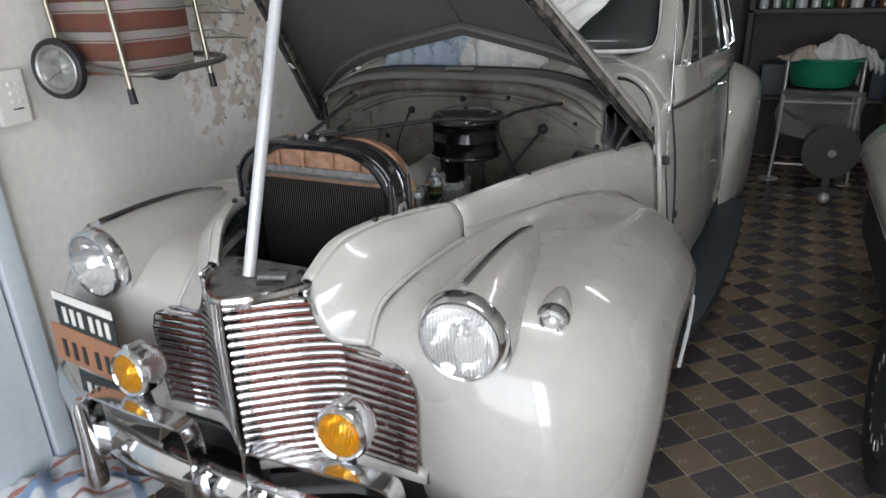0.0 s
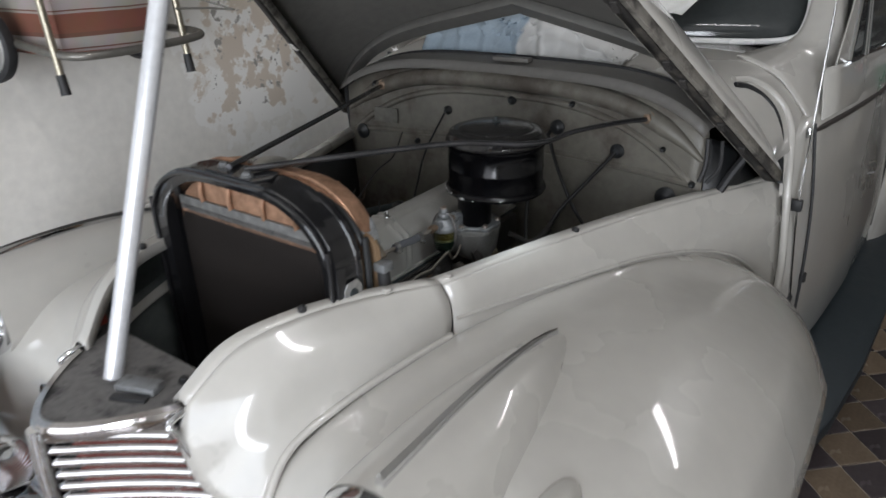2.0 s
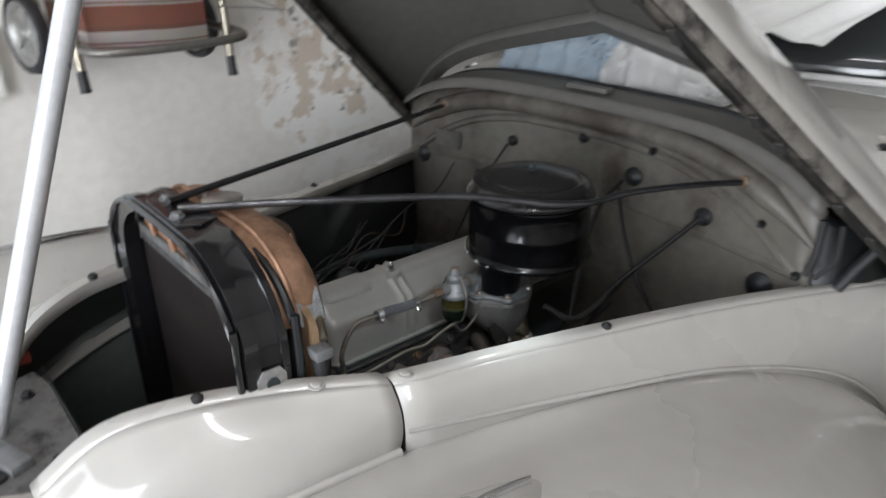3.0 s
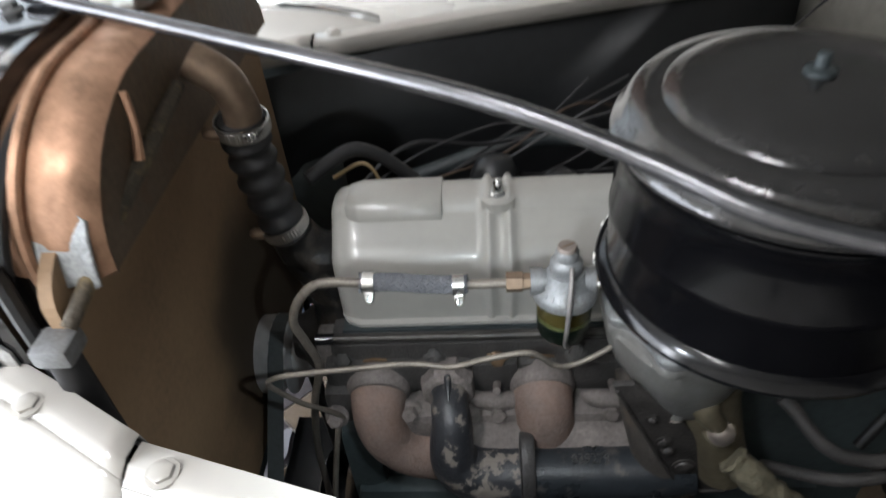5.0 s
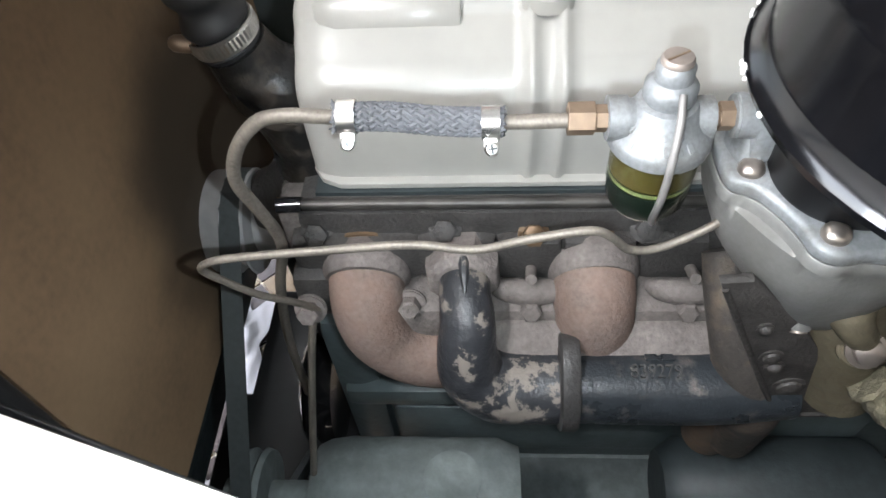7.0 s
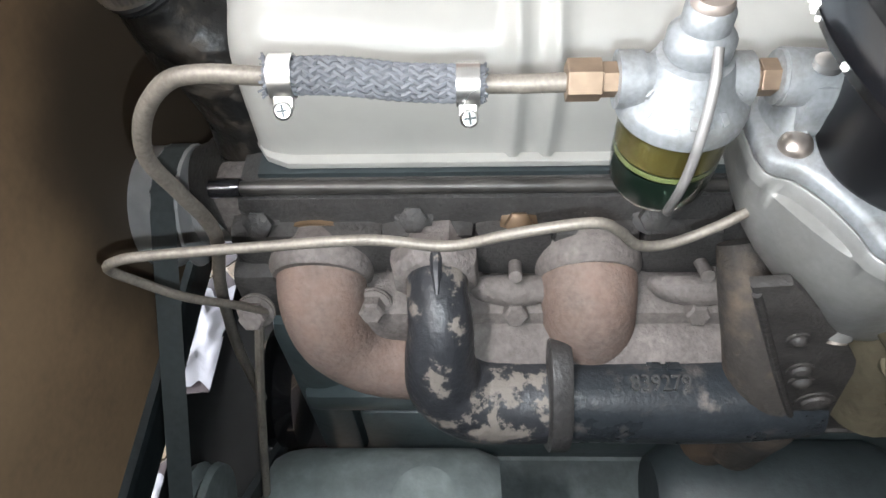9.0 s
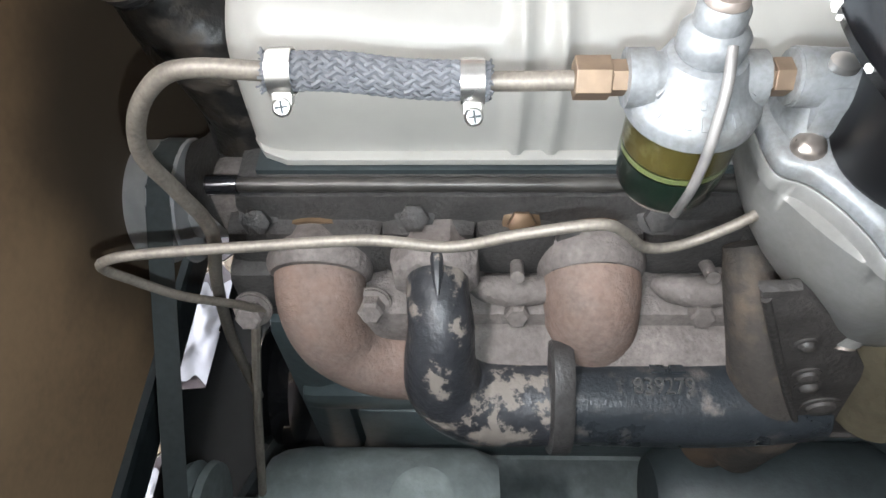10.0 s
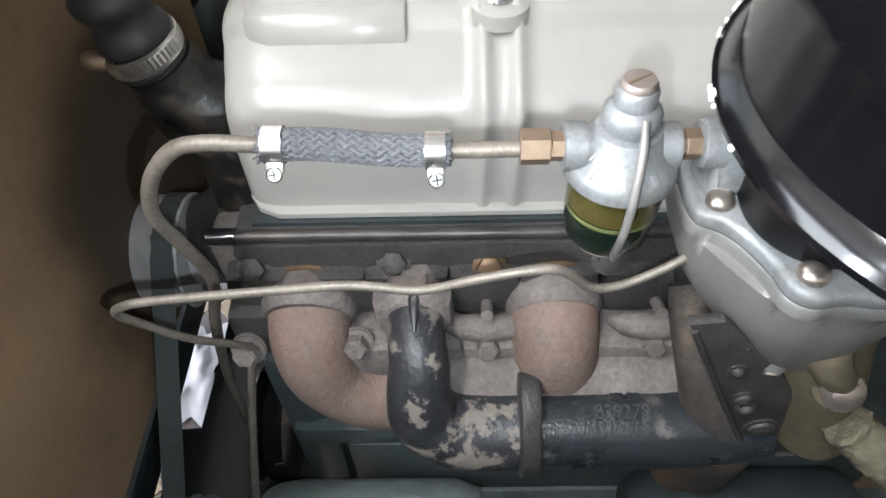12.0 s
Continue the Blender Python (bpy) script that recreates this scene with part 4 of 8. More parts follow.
    part("door_frame", bm, PAINT, car, thick=0.004)
    for front, rear, bar in ((window_edge, lambda z: 2.60, True), (lambda z: 2.72, lambda z: 3.20, False)):
        line = []
        for z0, z1, edge in ((0, 1, front), (1, 0, rear)):
            for k in range(6):
                v = (k / 5) if z0 == 0 else 1 - k / 5
                z = 1.3
                for _ in range(4):
                    y = edge(z)
                    z = sill(y) + (1.58 - sill(y)) * v
                line.append(side_pt(y, z))
        pts = [Vector((p[0] + s * 0.016, p[1], p[2])) for p in line]
        wnd = part("side_window", tube(B(), [tuple(p) for p in pts + [pts[0]]], 0.0085, 8, 1, smooth_path=False), CHROME, car, "chrome-framed side window")
        bm = B()
        for r0, r1 in zip(range(5), range(1, 6)):
            a, b, c, d = (Vector(line[r0]), Vector(line[r1]), Vector(line[11 - r1]), Vector(line[11 - r0]))
            bm.faces.new([bm.verts.new(p) for p in (a, b, c, d)])
        part("pane", bm, WINDOW, wnd, thick=0.005, smooth=False)
        if bar:
            for dy in (0.0, 0.03):
                lo, hi = side_pt(1.90 + dy, sill(1.9)), side_pt(2.10 + dy, 1.57)
                part("vent_bar", tube(B(), [(lo[0] + s * 0.012, lo[1], lo[2]), (hi[0] + s * 0.012, hi[1], hi[2])], 0.006, 8), CHROME, wnd)
    part("door_shut_line", tube(B(), [(s * (side_x(2.66, 2) + 0.006), 2.66, 1.10), (s * (side_x(2.66, 1) + 0.006), 2.66, 0.80), (s * (side_x(2.66, 1) + 0.008), 2.66, 0.45)], 0.004, 6, 4), RUBBER, side)
    part("rear_quarter", spline_sheet([[tuple(abs(v) if i == 0 else v for i, v in enumerate(side_pt(y, z))) for y in (3.27, 3.5, 3.9, 4.2)] for z in (1.1, 1.3, 1.45, 1.6)], 4, s < 0), PAINT, car, thick=0.004)
    # rear fender, running board
    ctrl = []
    for y, top, out in ((2.80, 0.42, 0.85), (2.92, 0.70, 0.90), (3.15, 0.92, 0.95), (3.42, 1.0, 0.975), (3.72, 0.98, 0.98), (4.02, 0.85, 0.95), (4.28, 0.6, 0.88), (4.45, 0.35, 0.82)):
        ctrl.append([(0.74, y, top + 0.03), (0.80, y, top + 0.01), ((0.84 + out) / 2, y, top - 0.04), (out, y, top - 0.14), (out + 0.005, y, max(0.3, top - 0.4)), (out - 0.005, y, 0.28)])
    part("rear_fender", spline_sheet(ctrl, 4, s < 0), PAINT, car, thick=0.003)
    board = [(0.76, 1.22), (0.875, 1.22), (0.915, 1.40), (0.955, 1.75), (0.985, 2.3), (0.99, 2.95), (0.76, 2.95)]
    part("running_board", slab(B(), [(s * x, y) for x, y in board], 0.05, pose(0, 0, 0.275), 0.008), mat("blue_black_board_rubber", (0.022, 0.030, 0.035), 0.5, var=0.2, scale=12), car)
    part("fender_tail_strip", tube(B(), [(s * 0.886, 1.155, 0.515), (s * 0.884, 1.152, 0.42), (s * 0.876, 1.135, 0.33), (s * 0.866, 1.118, 0.24)], 0.0075, 8, 4), WHITEWALL, f)
    # wheels
    for y in (0.63, 3.62):
        m = pose(s * 0.73, y, 0.352, 0, 90 * s, 0)
        tyre = part("wheel", lathe(B(), [(0.215, -0.06), (0.25, -0.08), (0.30, -0.085), (0.335, -0.07), (0.35, -0.045), (0.352, 0.0), (0.35, 0.045), (0.335, 0.07), (0.30, 0.085), (0.25, 0.08), (0.215, 0.06)], m, 48, caps=False), RUBBER, car)
        part("whitewall", lathe(B(), [(0.232, 0.0775), (0.25, 0.083), (0.30, 0.0885), (0.318, 0.083)], m, 48, caps=False), WHITEWALL, tyre)
        part("hub", lathe(B(), [(0.215, 0.06), (0.20, 0.035), (0.15, 0.03), (0.12, 0.055), (0.08, 0.07), (0, 0.075)], m, 32), PAINT, tyre)

# windscreen in two panes, roof
bm = B()
rows = []
for t in np.linspace(0, 1, 6):
    rows.append([(x * (0.63 - 0.05 * t), 1.66 + 0.33 * t - 0.09 * math.cos(x * 1.5) + 0.12 * abs(x), 1.275 + 0.36 * t) for x in np.linspace(-1, 1, 17)])
grid(bm, rows)
screen = part("windscreen", bm, WINDOW, car, "dark split windscreen with bright edge", thick=0.006)
for s in (1, -1):
    pts = [(s * 0.03, 1.575, 1.285), (s * 0.35, 1.635, 1.28), (s * 0.56, 1.715, 1.282), (s * 0.605, 1.76, 1.32), (s * 0.595, 1.86, 1.44), (s * 0.575, 1.98, 1.58), (s * 0.53, 1.99, 1.615), (s * 0.3, 1.94, 1.63), (s * 0.03, 1.9, 1.635)]
    # chrome trim given a near-white base in place of its bright reflection
    part("screen_moulding", tube(B(), pts, 0.009, 8, 5), mat("bright_screen_trim", (0.88, 0.88, 0.87), 0.25, metal=0.2, var=0.06), screen)
ROOF = []
for y, half, z in ((1.93, 0.60, 1.63), (2.1, 0.60, 1.68), (2.6, 0.59, 1.715), (3.2, 0.56, 1.71), (3.8, 0.47, 1.60), (4.3, 0.34, 1.33), (4.6, 0.24, 0.98)):
    ROOF.append([(x * half * 1.12, y - 0.1 * (1 - x * x) * (y < 2), z + 0.06 * (1 - x * x) - 0.05 * abs(x) ** 4) for x in (-1, -0.8, -0.4, 0, 0.4, 0.8, 1)])
part("roof", spline_sheet(ROOF, 4), PAINT, car, thick=0.004)
bm = box(B(), (1.3, 3.2, 0.05), pose(0, 2.9, 0.42))
part("cab_floor", bm, RUBBER, car)
part("seat_back", box(B(), (1.2, 0.25, 0.6), pose(0, 2.6, 0.85), 0.06), mat("dark_seat_cloth", (0.05, 0.045, 0.04), 0.9, var=0.2), car)

# aerial
part("aerial", tube(B(), [(0.750, 1.40, 0.655), (0.736, 1.385, 0.80), (0.726, 1.38, 0.93), (0.722, 1.395, 1.13), (0.716, 1.40, 1.43), (0.708, 1.41, 1.80)], [0.004, 0.004, 0.0035, 0.003, 0.0025, 0.002], 8, 4), CHROME, car, "thin chrome aerial on the cowl side")
part("aerial_bracket", box(B(), (0.03, 0.02, 0.03), pose(0.722, 1.382, 0.93), 0.005), RUBBER, car)
part("aerial_bracket", box(B(), (0.02, 0.04, 0.02), pose(0.745, 1.40, 0.655), 0.005), RUBBER, car)

# ---- bonnet, propped open ----
HO = Vector((0, 1.245, 1.052))
E2, E3 = Vector((0, -0.764, 0.645)), Vector((0, 0.645, 0.764))


def bonnet_pt(u, v, lift=0.0):
    w = 0.695 - 0.40 * v
    a = abs(u)
    h = 0.345 - 0.155 * a - 0.19 * a ** 6
    e2 = 0.645 * h * (1 - v) + v * (1.27 + 0.1 * (1 - a * a))
    e3 = 0.764 * h * (1 - v) + v * 0.19 * (1 - a ** 2.5) + lift
    return HO + Vector((u * w, 0, 0)) + E2 * e2 + E3 * e3


bm = B()
grid(bm, [[bonnet_pt(u, v) for u in np.linspace(-1, 1, 41)] for v in np.linspace(0, 1, 21)])
bonnet = part("bonnet", bm, PAINT, car, "open bonnet with a dull underside darkened for shade", thick=0.003)
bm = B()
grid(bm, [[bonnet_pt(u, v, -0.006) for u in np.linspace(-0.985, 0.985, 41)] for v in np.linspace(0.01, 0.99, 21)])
part("bonnet_lining", bm, PAINT_IN, bonnet, "dull grey underside, darkened for its shade", thick=0.002)
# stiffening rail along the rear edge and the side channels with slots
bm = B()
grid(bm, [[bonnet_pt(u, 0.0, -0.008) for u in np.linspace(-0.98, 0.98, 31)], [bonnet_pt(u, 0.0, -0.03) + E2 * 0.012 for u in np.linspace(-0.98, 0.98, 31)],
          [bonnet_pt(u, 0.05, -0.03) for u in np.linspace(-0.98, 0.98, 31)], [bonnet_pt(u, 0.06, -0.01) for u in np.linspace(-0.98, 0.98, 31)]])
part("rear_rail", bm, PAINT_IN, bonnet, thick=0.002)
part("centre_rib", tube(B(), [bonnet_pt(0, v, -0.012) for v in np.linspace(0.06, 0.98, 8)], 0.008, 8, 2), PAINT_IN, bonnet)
for s in (1, -1):
    bm = B()
    vv = np.linspace(0.0, 0.99, 24)
    grid(bm, [[bonnet_pt(s, v) for v in vv], [bonnet_pt(s, v) + E3 * -0.022 + Vector((s * 0.002, 0, 0)) for v in vv], [bonnet_pt(s, v) + E3 * -0.024 + Vector((-s * 0.035, 0, 0)) for v in vv], [bonnet_pt(s, v) + E3 * -0.008 + Vector((-s * 0.04, 0, 0)) for v in vv]])
    part("side_channel", bm, mat("channel_paint", (0.19, 0.178, 0.155), 0.45, var=0.15, scale=9, dirt=(0.04, 0.036, 0.032), dirt_amount=0.46, dirt_scale=14), bonnet, thick=0.002)
    bm = B()
    grid(bm, [[bonnet_pt(s, v) + E3 * -0.0255 + Vector((-s * 0.007, 0, 0)) for v in vv], [bonnet_pt(s, v) + E3 * -0.0265 + Vector((-s * 0.0295, 0, 0)) for v in vv]])
    part("rubber_strip", bm, mat("perished_strip", (0.016, 0.015, 0.014), 0.55, var=0.4, scale=20, dirt=(0.10, 0.088, 0.072), dirt_amount=0.40, dirt_scale=18), bonnet, thick=0.003)
    for v in (0.12, 0.2, 0.33, 0.38, 0.52, 0.58, 0.72):
        p = bonnet_pt(s, v) + E3 * -0.029 + Vector((-s * 0.019, 0, 0))
        part("clip", box(B(), (0.014, 0.03, 0.004), Matrix.Translation(p) @ pose(0, 0, 0, -40, 0, 0), 0.001), WHITE if s < 0 and v in (0.33, 0.52) else IRON, bonnet, smooth=False)
    part("hinge_arm", tube(B(), [(s * 0.575, 1.15, 0.99), (s * 0.60, 1.17, 1.05), (s * 0.625, 1.19, 1.10), (s * 0.64, 1.20, 1.14)], 0.010, 8, 4), RUBBER, car)
    # black sheet added to fill the hinge gap with its darkness
    bm = B()
    grid(bm, [cat([(s * 0.55, 1.12, 0.80), (s * 0.555, 1.115, 0.95), (s * 0.55, 1.13, 1.05), (s * 0.53, 1.15, 1.14)], 5), cat([(s * 0.62, 1.20, 0.80), (s * 0.615, 1.21, 0.95), (s * 0.605, 1.22, 1.03), (s * 0.585, 1.23, 1.10)], 5), cat([(s * 0.665, 1.31, 0.80), (s * 0.65, 1.31, 0.95), (s * 0.635, 1.30, 1.0), (s * 0.615, 1.28, 1.04)], 5)])
    part("hinge_well", bm, SHADOW_BLACK, car, thick=0.002)

for dx, rr in ((0.0, 0.006), (0.03, 0.0045)):
    part("hinge_link", tube(B(), [(0.553 + dx * 0.5, 1.085, 1.05), (0.562 + dx, 1.088, 1.09), (0.560 + dx, 1.09, 1.15)], rr, 8, 4), RUBBER, car)

# the loose pole that props the bonnet
tagged(part("prop_pole", tube(B(), [(-0.018, -0.026, 0.949), (-0.024, 0.30, 1.80)], 0.0145, 20), ALU), "bare silver metal pole propping the bonnet", "pole")

# sheets on the cowl
bm = B()
rows = []
for j in range(26):
    t = j / 25
    row = []
    for x in np.linspace(-0.37, 0.27, 120):
        rise = min(1.0, t * 2.6)
        top = 1.375 + 0.012 * math.sin(11 * x) - 0.46 * max(0.0, x - 0.03) - 0.10 * max(0.0, -0.2 - x)
        fold = 0.016 * math.sin(x * 46 + 3.5 * math.sin(x * 9 + 4 * t)) * math.sin(math.pi * min(1, t * 1.4 + 0.1)) + 0.007 * math.sin(x * 95 + 6 * t) + 0.013 * math.sin(70 * x + 9 * math.sin(17 * x + 6 * t) + 30 * t) * min(1.0, 3 * t) + 0.010 * math.sin(31 * x - 44 * t + 3 * math.sin(23 * x)) * min(1.0, 3 * t)
        row.append((x, 1.262 + 0.075 * rise + 0.24 * max(0.0, t - 0.38) + fold, 1.258 + (top - 1.258) * rise ** 0.9 - 0.05 * max(0.0, t - 0.5) + 0.3 * fold * rise))
    rows.append(row)
grid(bm, rows)
nt = CLOTH_BLUE.node_tree
base = nt.nodes["Principled BSDF"].inputs["Base Color"].links[0].from_socket
tc, sep = nt.nodes.new("ShaderNodeTexCoord"), nt.nodes.new("ShaderNodeSeparateXYZ")
nt.links.new(tc.outputs["Object"], sep.inputs[0])
edge = nt.nodes.new("ShaderNodeMapRange")
edge.inputs["From Min"].default_value, edge.inputs["From Max"].default_value = -0.04, -0.03
nt.links.new(sep.outputs["X"], edge.inputs["Value"])
mx = nt.nodes.new("ShaderNodeMix")
mx.data_type = 'RGBA'
nt.links.new(edge.outputs[0], mx.inputs["Factor"])
nt.links.new(base, mx.inputs[6])
mx.inputs[7].default_value = (0.46, 0.455, 0.44, 1)
nt.links.new(mx.outputs[2], nt.nodes["Principled BSDF"].inputs["Base Color"])
tagged(part("sheet", bm, CLOTH_BLUE, thick=0.003), "crumpled pale blue and white sheet spread over the cowl", "sheet")
bm = B()
rows = []
for j, t in enumerate(np.linspace(0, 1, 24)):
    rows.append([(x, 1.57 + 0.40 * t - 0.10 * math.cos(x * 2.4) + 0.05 * abs(x) + 0.014 * math.sin(x * 20 + 7 * t) + 0.010 * math.sin(x * 47 - 22 * t + 3 * math.sin(6 * t + 3 * x)) + 0.006 * math.sin(x * 95 - 40 * t), 1.365 + 0.33 * t + 0.014 * math.sin(x * 31 - 12 * t) + 0.009 * math.sin(x * 63 - 28 * t)) for x in np.linspace(-0.5, 0.335 + 0.27 * t, 70)])
grid(bm, rows)
tagged(part("sheet", bm, CLOTH_WHITE, thick=0.003), "white sheet hung inside-out over the windscreen", "sheet")
# ---- radiator ----


def shell_line(half, top, corner, bottom, n=8):
    """An upside-down U with rounded shoulders, in x and z."""
    pts = [(-half, bottom)]
    for k in range(n + 1):
        a = math.pi - k * math.pi / 2 / n
        pts.append((-half + corner + corner * math.cos(a), top - corner * 0.75 + corner * 0.75 * math.sin(a)))
    for k in range(n + 1):
        a = math.pi / 2 - k * math.pi / 2 / n
        pts.append((half - corner + corner * math.cos(a), top - corner * 0.75 + corner * 0.75 * math.sin(a)))
    pts.append((half, bottom))
    return pts


rad = thing("radiator", "black radiator shell with copper tank and brown core", "radiator")
rad.parent = car
del rad["category"]
outer = shell_line(0.243, 1.212, 0.16, 0.55)
inner = shell_line(0.212, 1.19, 0.15, 0.55)
bm = B()
rows = []
for y, ln in ((0.272, inner), (0.232, inner), (0.226, shell_line(0.228, 1.203, 0.155, 0.55)), (0.232, outer), (0.25, outer), (0.252, shell_line(0.238, 1.209, 0.16, 0.55)), (0.278, shell_line(0.24, 1.211, 0.16, 0.55)), (0.280, outer), (0.290, outer), (0.293, inner)):
    rows.append([(x, y, z) for x, z in ln])
grid(bm, rows)
part("shell", bm, BLACK, rad, "glossy black radiator shell")
part("rib", tube(B(), [(x, 0.224, z) for x, z in shell_line(0.236, 1.206, 0.157, 0.6, 6)], 0.005, 8, 2), BLACK, rad)
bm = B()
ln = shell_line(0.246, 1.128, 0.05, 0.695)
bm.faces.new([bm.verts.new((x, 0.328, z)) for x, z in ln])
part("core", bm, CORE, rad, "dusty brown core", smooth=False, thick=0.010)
bm = B()
bm.faces.new([bm.verts.new((x, 0.314, z)) for x, z in shell_line(0.210, 1.124, 0.05, 0.68)])
part("core_face", bm, CORE_FRONT, rad, "dark front face of the core", smooth=False, thick=0.002)
fin = box(B(), (0.0022, 0.05, 1.0), pose(0, 0, 0))
fin_me = bpy.data.meshes.new("fin")
fin.to_mesh(fin_me)
fin.free()
fin_me.materials.append(CORE_FRONT)
for k in range(62):
    x = -0.205 + 0.41 * (k + 0.5) / 62
    top = 1.118 - 0.03 * (max(0, abs(x) - 0.12) / 0.09) ** 2
    f = new("fin", fin_me)
    f.parent = rad
    f.location, f.scale = (x, 0.286, (top + 0.675) / 2), (1, 1, top - 0.675)
# seam strip with teeth, and the copper tank
bm = box(B(), (0.385, 0.006, 0.018), pose(0, 0.259, 1.128), 0.002)
for k in range(52):
    box(bm, (0.003, 0.006, 0.008), pose(-0.185 + 0.37 * k / 51, 0.257, 1.115))
part("seam_strip", bm, mat("dull_seam", (0.17, 0.17, 0.165), 0.5, metal=0.4, var=0.3, scale=60), rad, smooth=False)
bm = B()
rows = []
for y, half, top, low in ((0.262, 0.20, 1.186, 1.12), (0.288, 0.214, 1.198, 1.10), (0.312, 0.221, 1.203, 1.10), (0.340, 0.222, 1.203, 1.10), (0.354, 0.220, 1.201, 1.10), (0.362, 0.213, 1.196, 1.10)):
    rows.append([(x, y, z) for x, z in shell_line(half, top, 0.13, low)])
grid(bm, rows)
tank = part("tank", bm, COPPER, rad, "copper upper tank")
for y, half, top, material in ((0.263, 0.199, 1.185, COPPER), (0.361, 0.212, 1.195, mat("greasy_tank_back", (0.105, 0.072, 0.045), 0.6, var=0.35, scale=20, fine=160, dirt=(0.12, 0.075, 0.045), dirt_amount=0.40, dirt_scale=26))):
    bm = B()
    ln = shell_line(half, top, 0.13, 1.10)
    grid(bm, [[(x, y, z) for x, z in ln], [(x, y, 1.10) for x, z in ln]])
    part("tank_plate", bm, material, tank, smooth=False, thick=0.002)
for x in (-0.12, -0.04, 0.05, 0.13):
    part("tank_rib", tube(B(), [(x, 0.259, 1.135), (x, 0.256, 1.155), (x, 0.26, 1.176)], 0.005, 8, 3), COPPER, tank)
part("tank_band", tube(B(), [(x, 0.314, z) for x, z in shell_line(0.223, 1.205, 0.13, 1.10, 5)], 0.0045, 8, 2), COPPER, tank)


def tank_x(z):
    """The side of the tank at height z, just proud of the copper."""
    return 0.0985 + math.sqrt(0.13 ** 2 - max(0.0, z - 1.073) ** 2)


part("solder_patch", spline_sheet([[(tank_x(z), y, z) for z in (1.150 + a, 1.132, 1.116, 1.100 - b)] for y, a, b in ((0.318, 0.014, 0.0), (0.328, 0.002, 0.004), (0.338, 0.006, 0.001), (0.348, -0.004, 0.004), (0.356, -0.010, 0.002))], 4), mat("dull_lead", (0.30, 0.315, 0.32), 0.5, metal=0.3, var=0.4, scale=60, fine=300, bump=0.4, bump_scale=300), tank, thick=0.002)
part("tank_bar", tube(B(), [(0.05, 0.366, 1.153), (0.10, 0.366, 1.146), (0.146, 0.363, 1.136), (0.20, 0.353, 1.114), (0.250, 0.338, 1.084)], [0.006, 0.007, 0.0072, 0.0065, 0.0055], 10, 5), mat("crusted_bar", (0.075, 0.062, 0.045), 0.75, var=0.45, scale=40, fine=200, bump=0.6, bump_scale=220, dirt=(0.20, 0.15, 0.075), dirt_amount=0.40, dirt_scale=45), rad, "crusted bar along the tank's lower edge")
part("tank_hook", tube(B(), [(0.128, 0.366, 1.188), (0.135, 0.368, 1.165), (0.144, 0.367, 1.143)], [0.003, 0.0032, 0.004], 8, 3), COPPER, rad)
part("drain_block", box(B(), (0.026, 0.026, 0.016), pose(0.255, 0.328, 1.072), 0.004), ZINC, rad)
part("side_pipe", tube(B(), [(0.255, 0.327, 1.068), (0.258, 0.329, 1.0), (0.262, 0.335, 0.88)], 0.011, 12, 3), RUBBER, rad)
part("lower_outlet", box(B(), (0.06, 0.045, 0.20), pose(0.222, 0.287, 0.555), 0.015), BLACK_DULL, rad)
part("rear_frame", tube(B(), [(x, 0.304, z) for x, z in shell_line(0.243, 1.19, 0.14, 0.6, 5)], 0.006, 8, 2), SHADOW_BLACK, rad)
bm = lathe(B(), [(0.018, 0.0), (0.018, 0.010), (0.029, 0.011), (0.030, 0.014), (0.030, 0.018), (0.026, 0.020), (0.012, 0.0225), (0, 0.0225)], pose(0.0, 0.327, 1.197), 28)
for a in (0.3, 3.44):
    box(bm, (0.02, 0.018, 0.007), pose(0.032 * math.cos(a), 0.327 + 0.032 * math.sin(a), 1.2125, 0, 0, math.degrees(a)), 0.004)
part("filler_cap", bm, STEEL, rad, "dull metal filler cap")
for s in (1, -1):
    bm = slab(B(), [(-0.02, -0.035), (0.02, -0.035), (0.02, 0.022), (0.012, 0.034), (-0.012, 0.034), (-0.02, 0.022)], 0.003, pose(s * 0.2435, 0.262, 1.035, 90, 0, 90 * s), 0.0008)
    tab = part("mounting_tab", bm, SOLDER, rad, "bare metal tab with a bolt hole", smooth=False)
    part("tab_hole", lathe(B(), [(0.0, 0.0), (0.009, 0.0), (0.009, 0.0025), (0.005, 0.003)], pose(s * 0.246, 0.262, 1.048, 0, 90 * s, 0), 16), BLACK_DULL, tab)
bm = slab(B(), [(-0.07, -0.024), (0.06, -0.028), (0.075, 0.0), (0.06, 0.03), (-0.07, 0.024)], 0.004, pose(0.005, 0.262, 1.211), 0.001)
anchor = part("stay_anchor", bm, BLACK, rad, smooth=False)
for x, y in ((0.035, 0.247), (-0.045, 0.262)):
    part("bolt", hexbolt(B(), (x, y, 1.215), (0, 0, 1), 0.008, 0.007), ZINC, anchor)
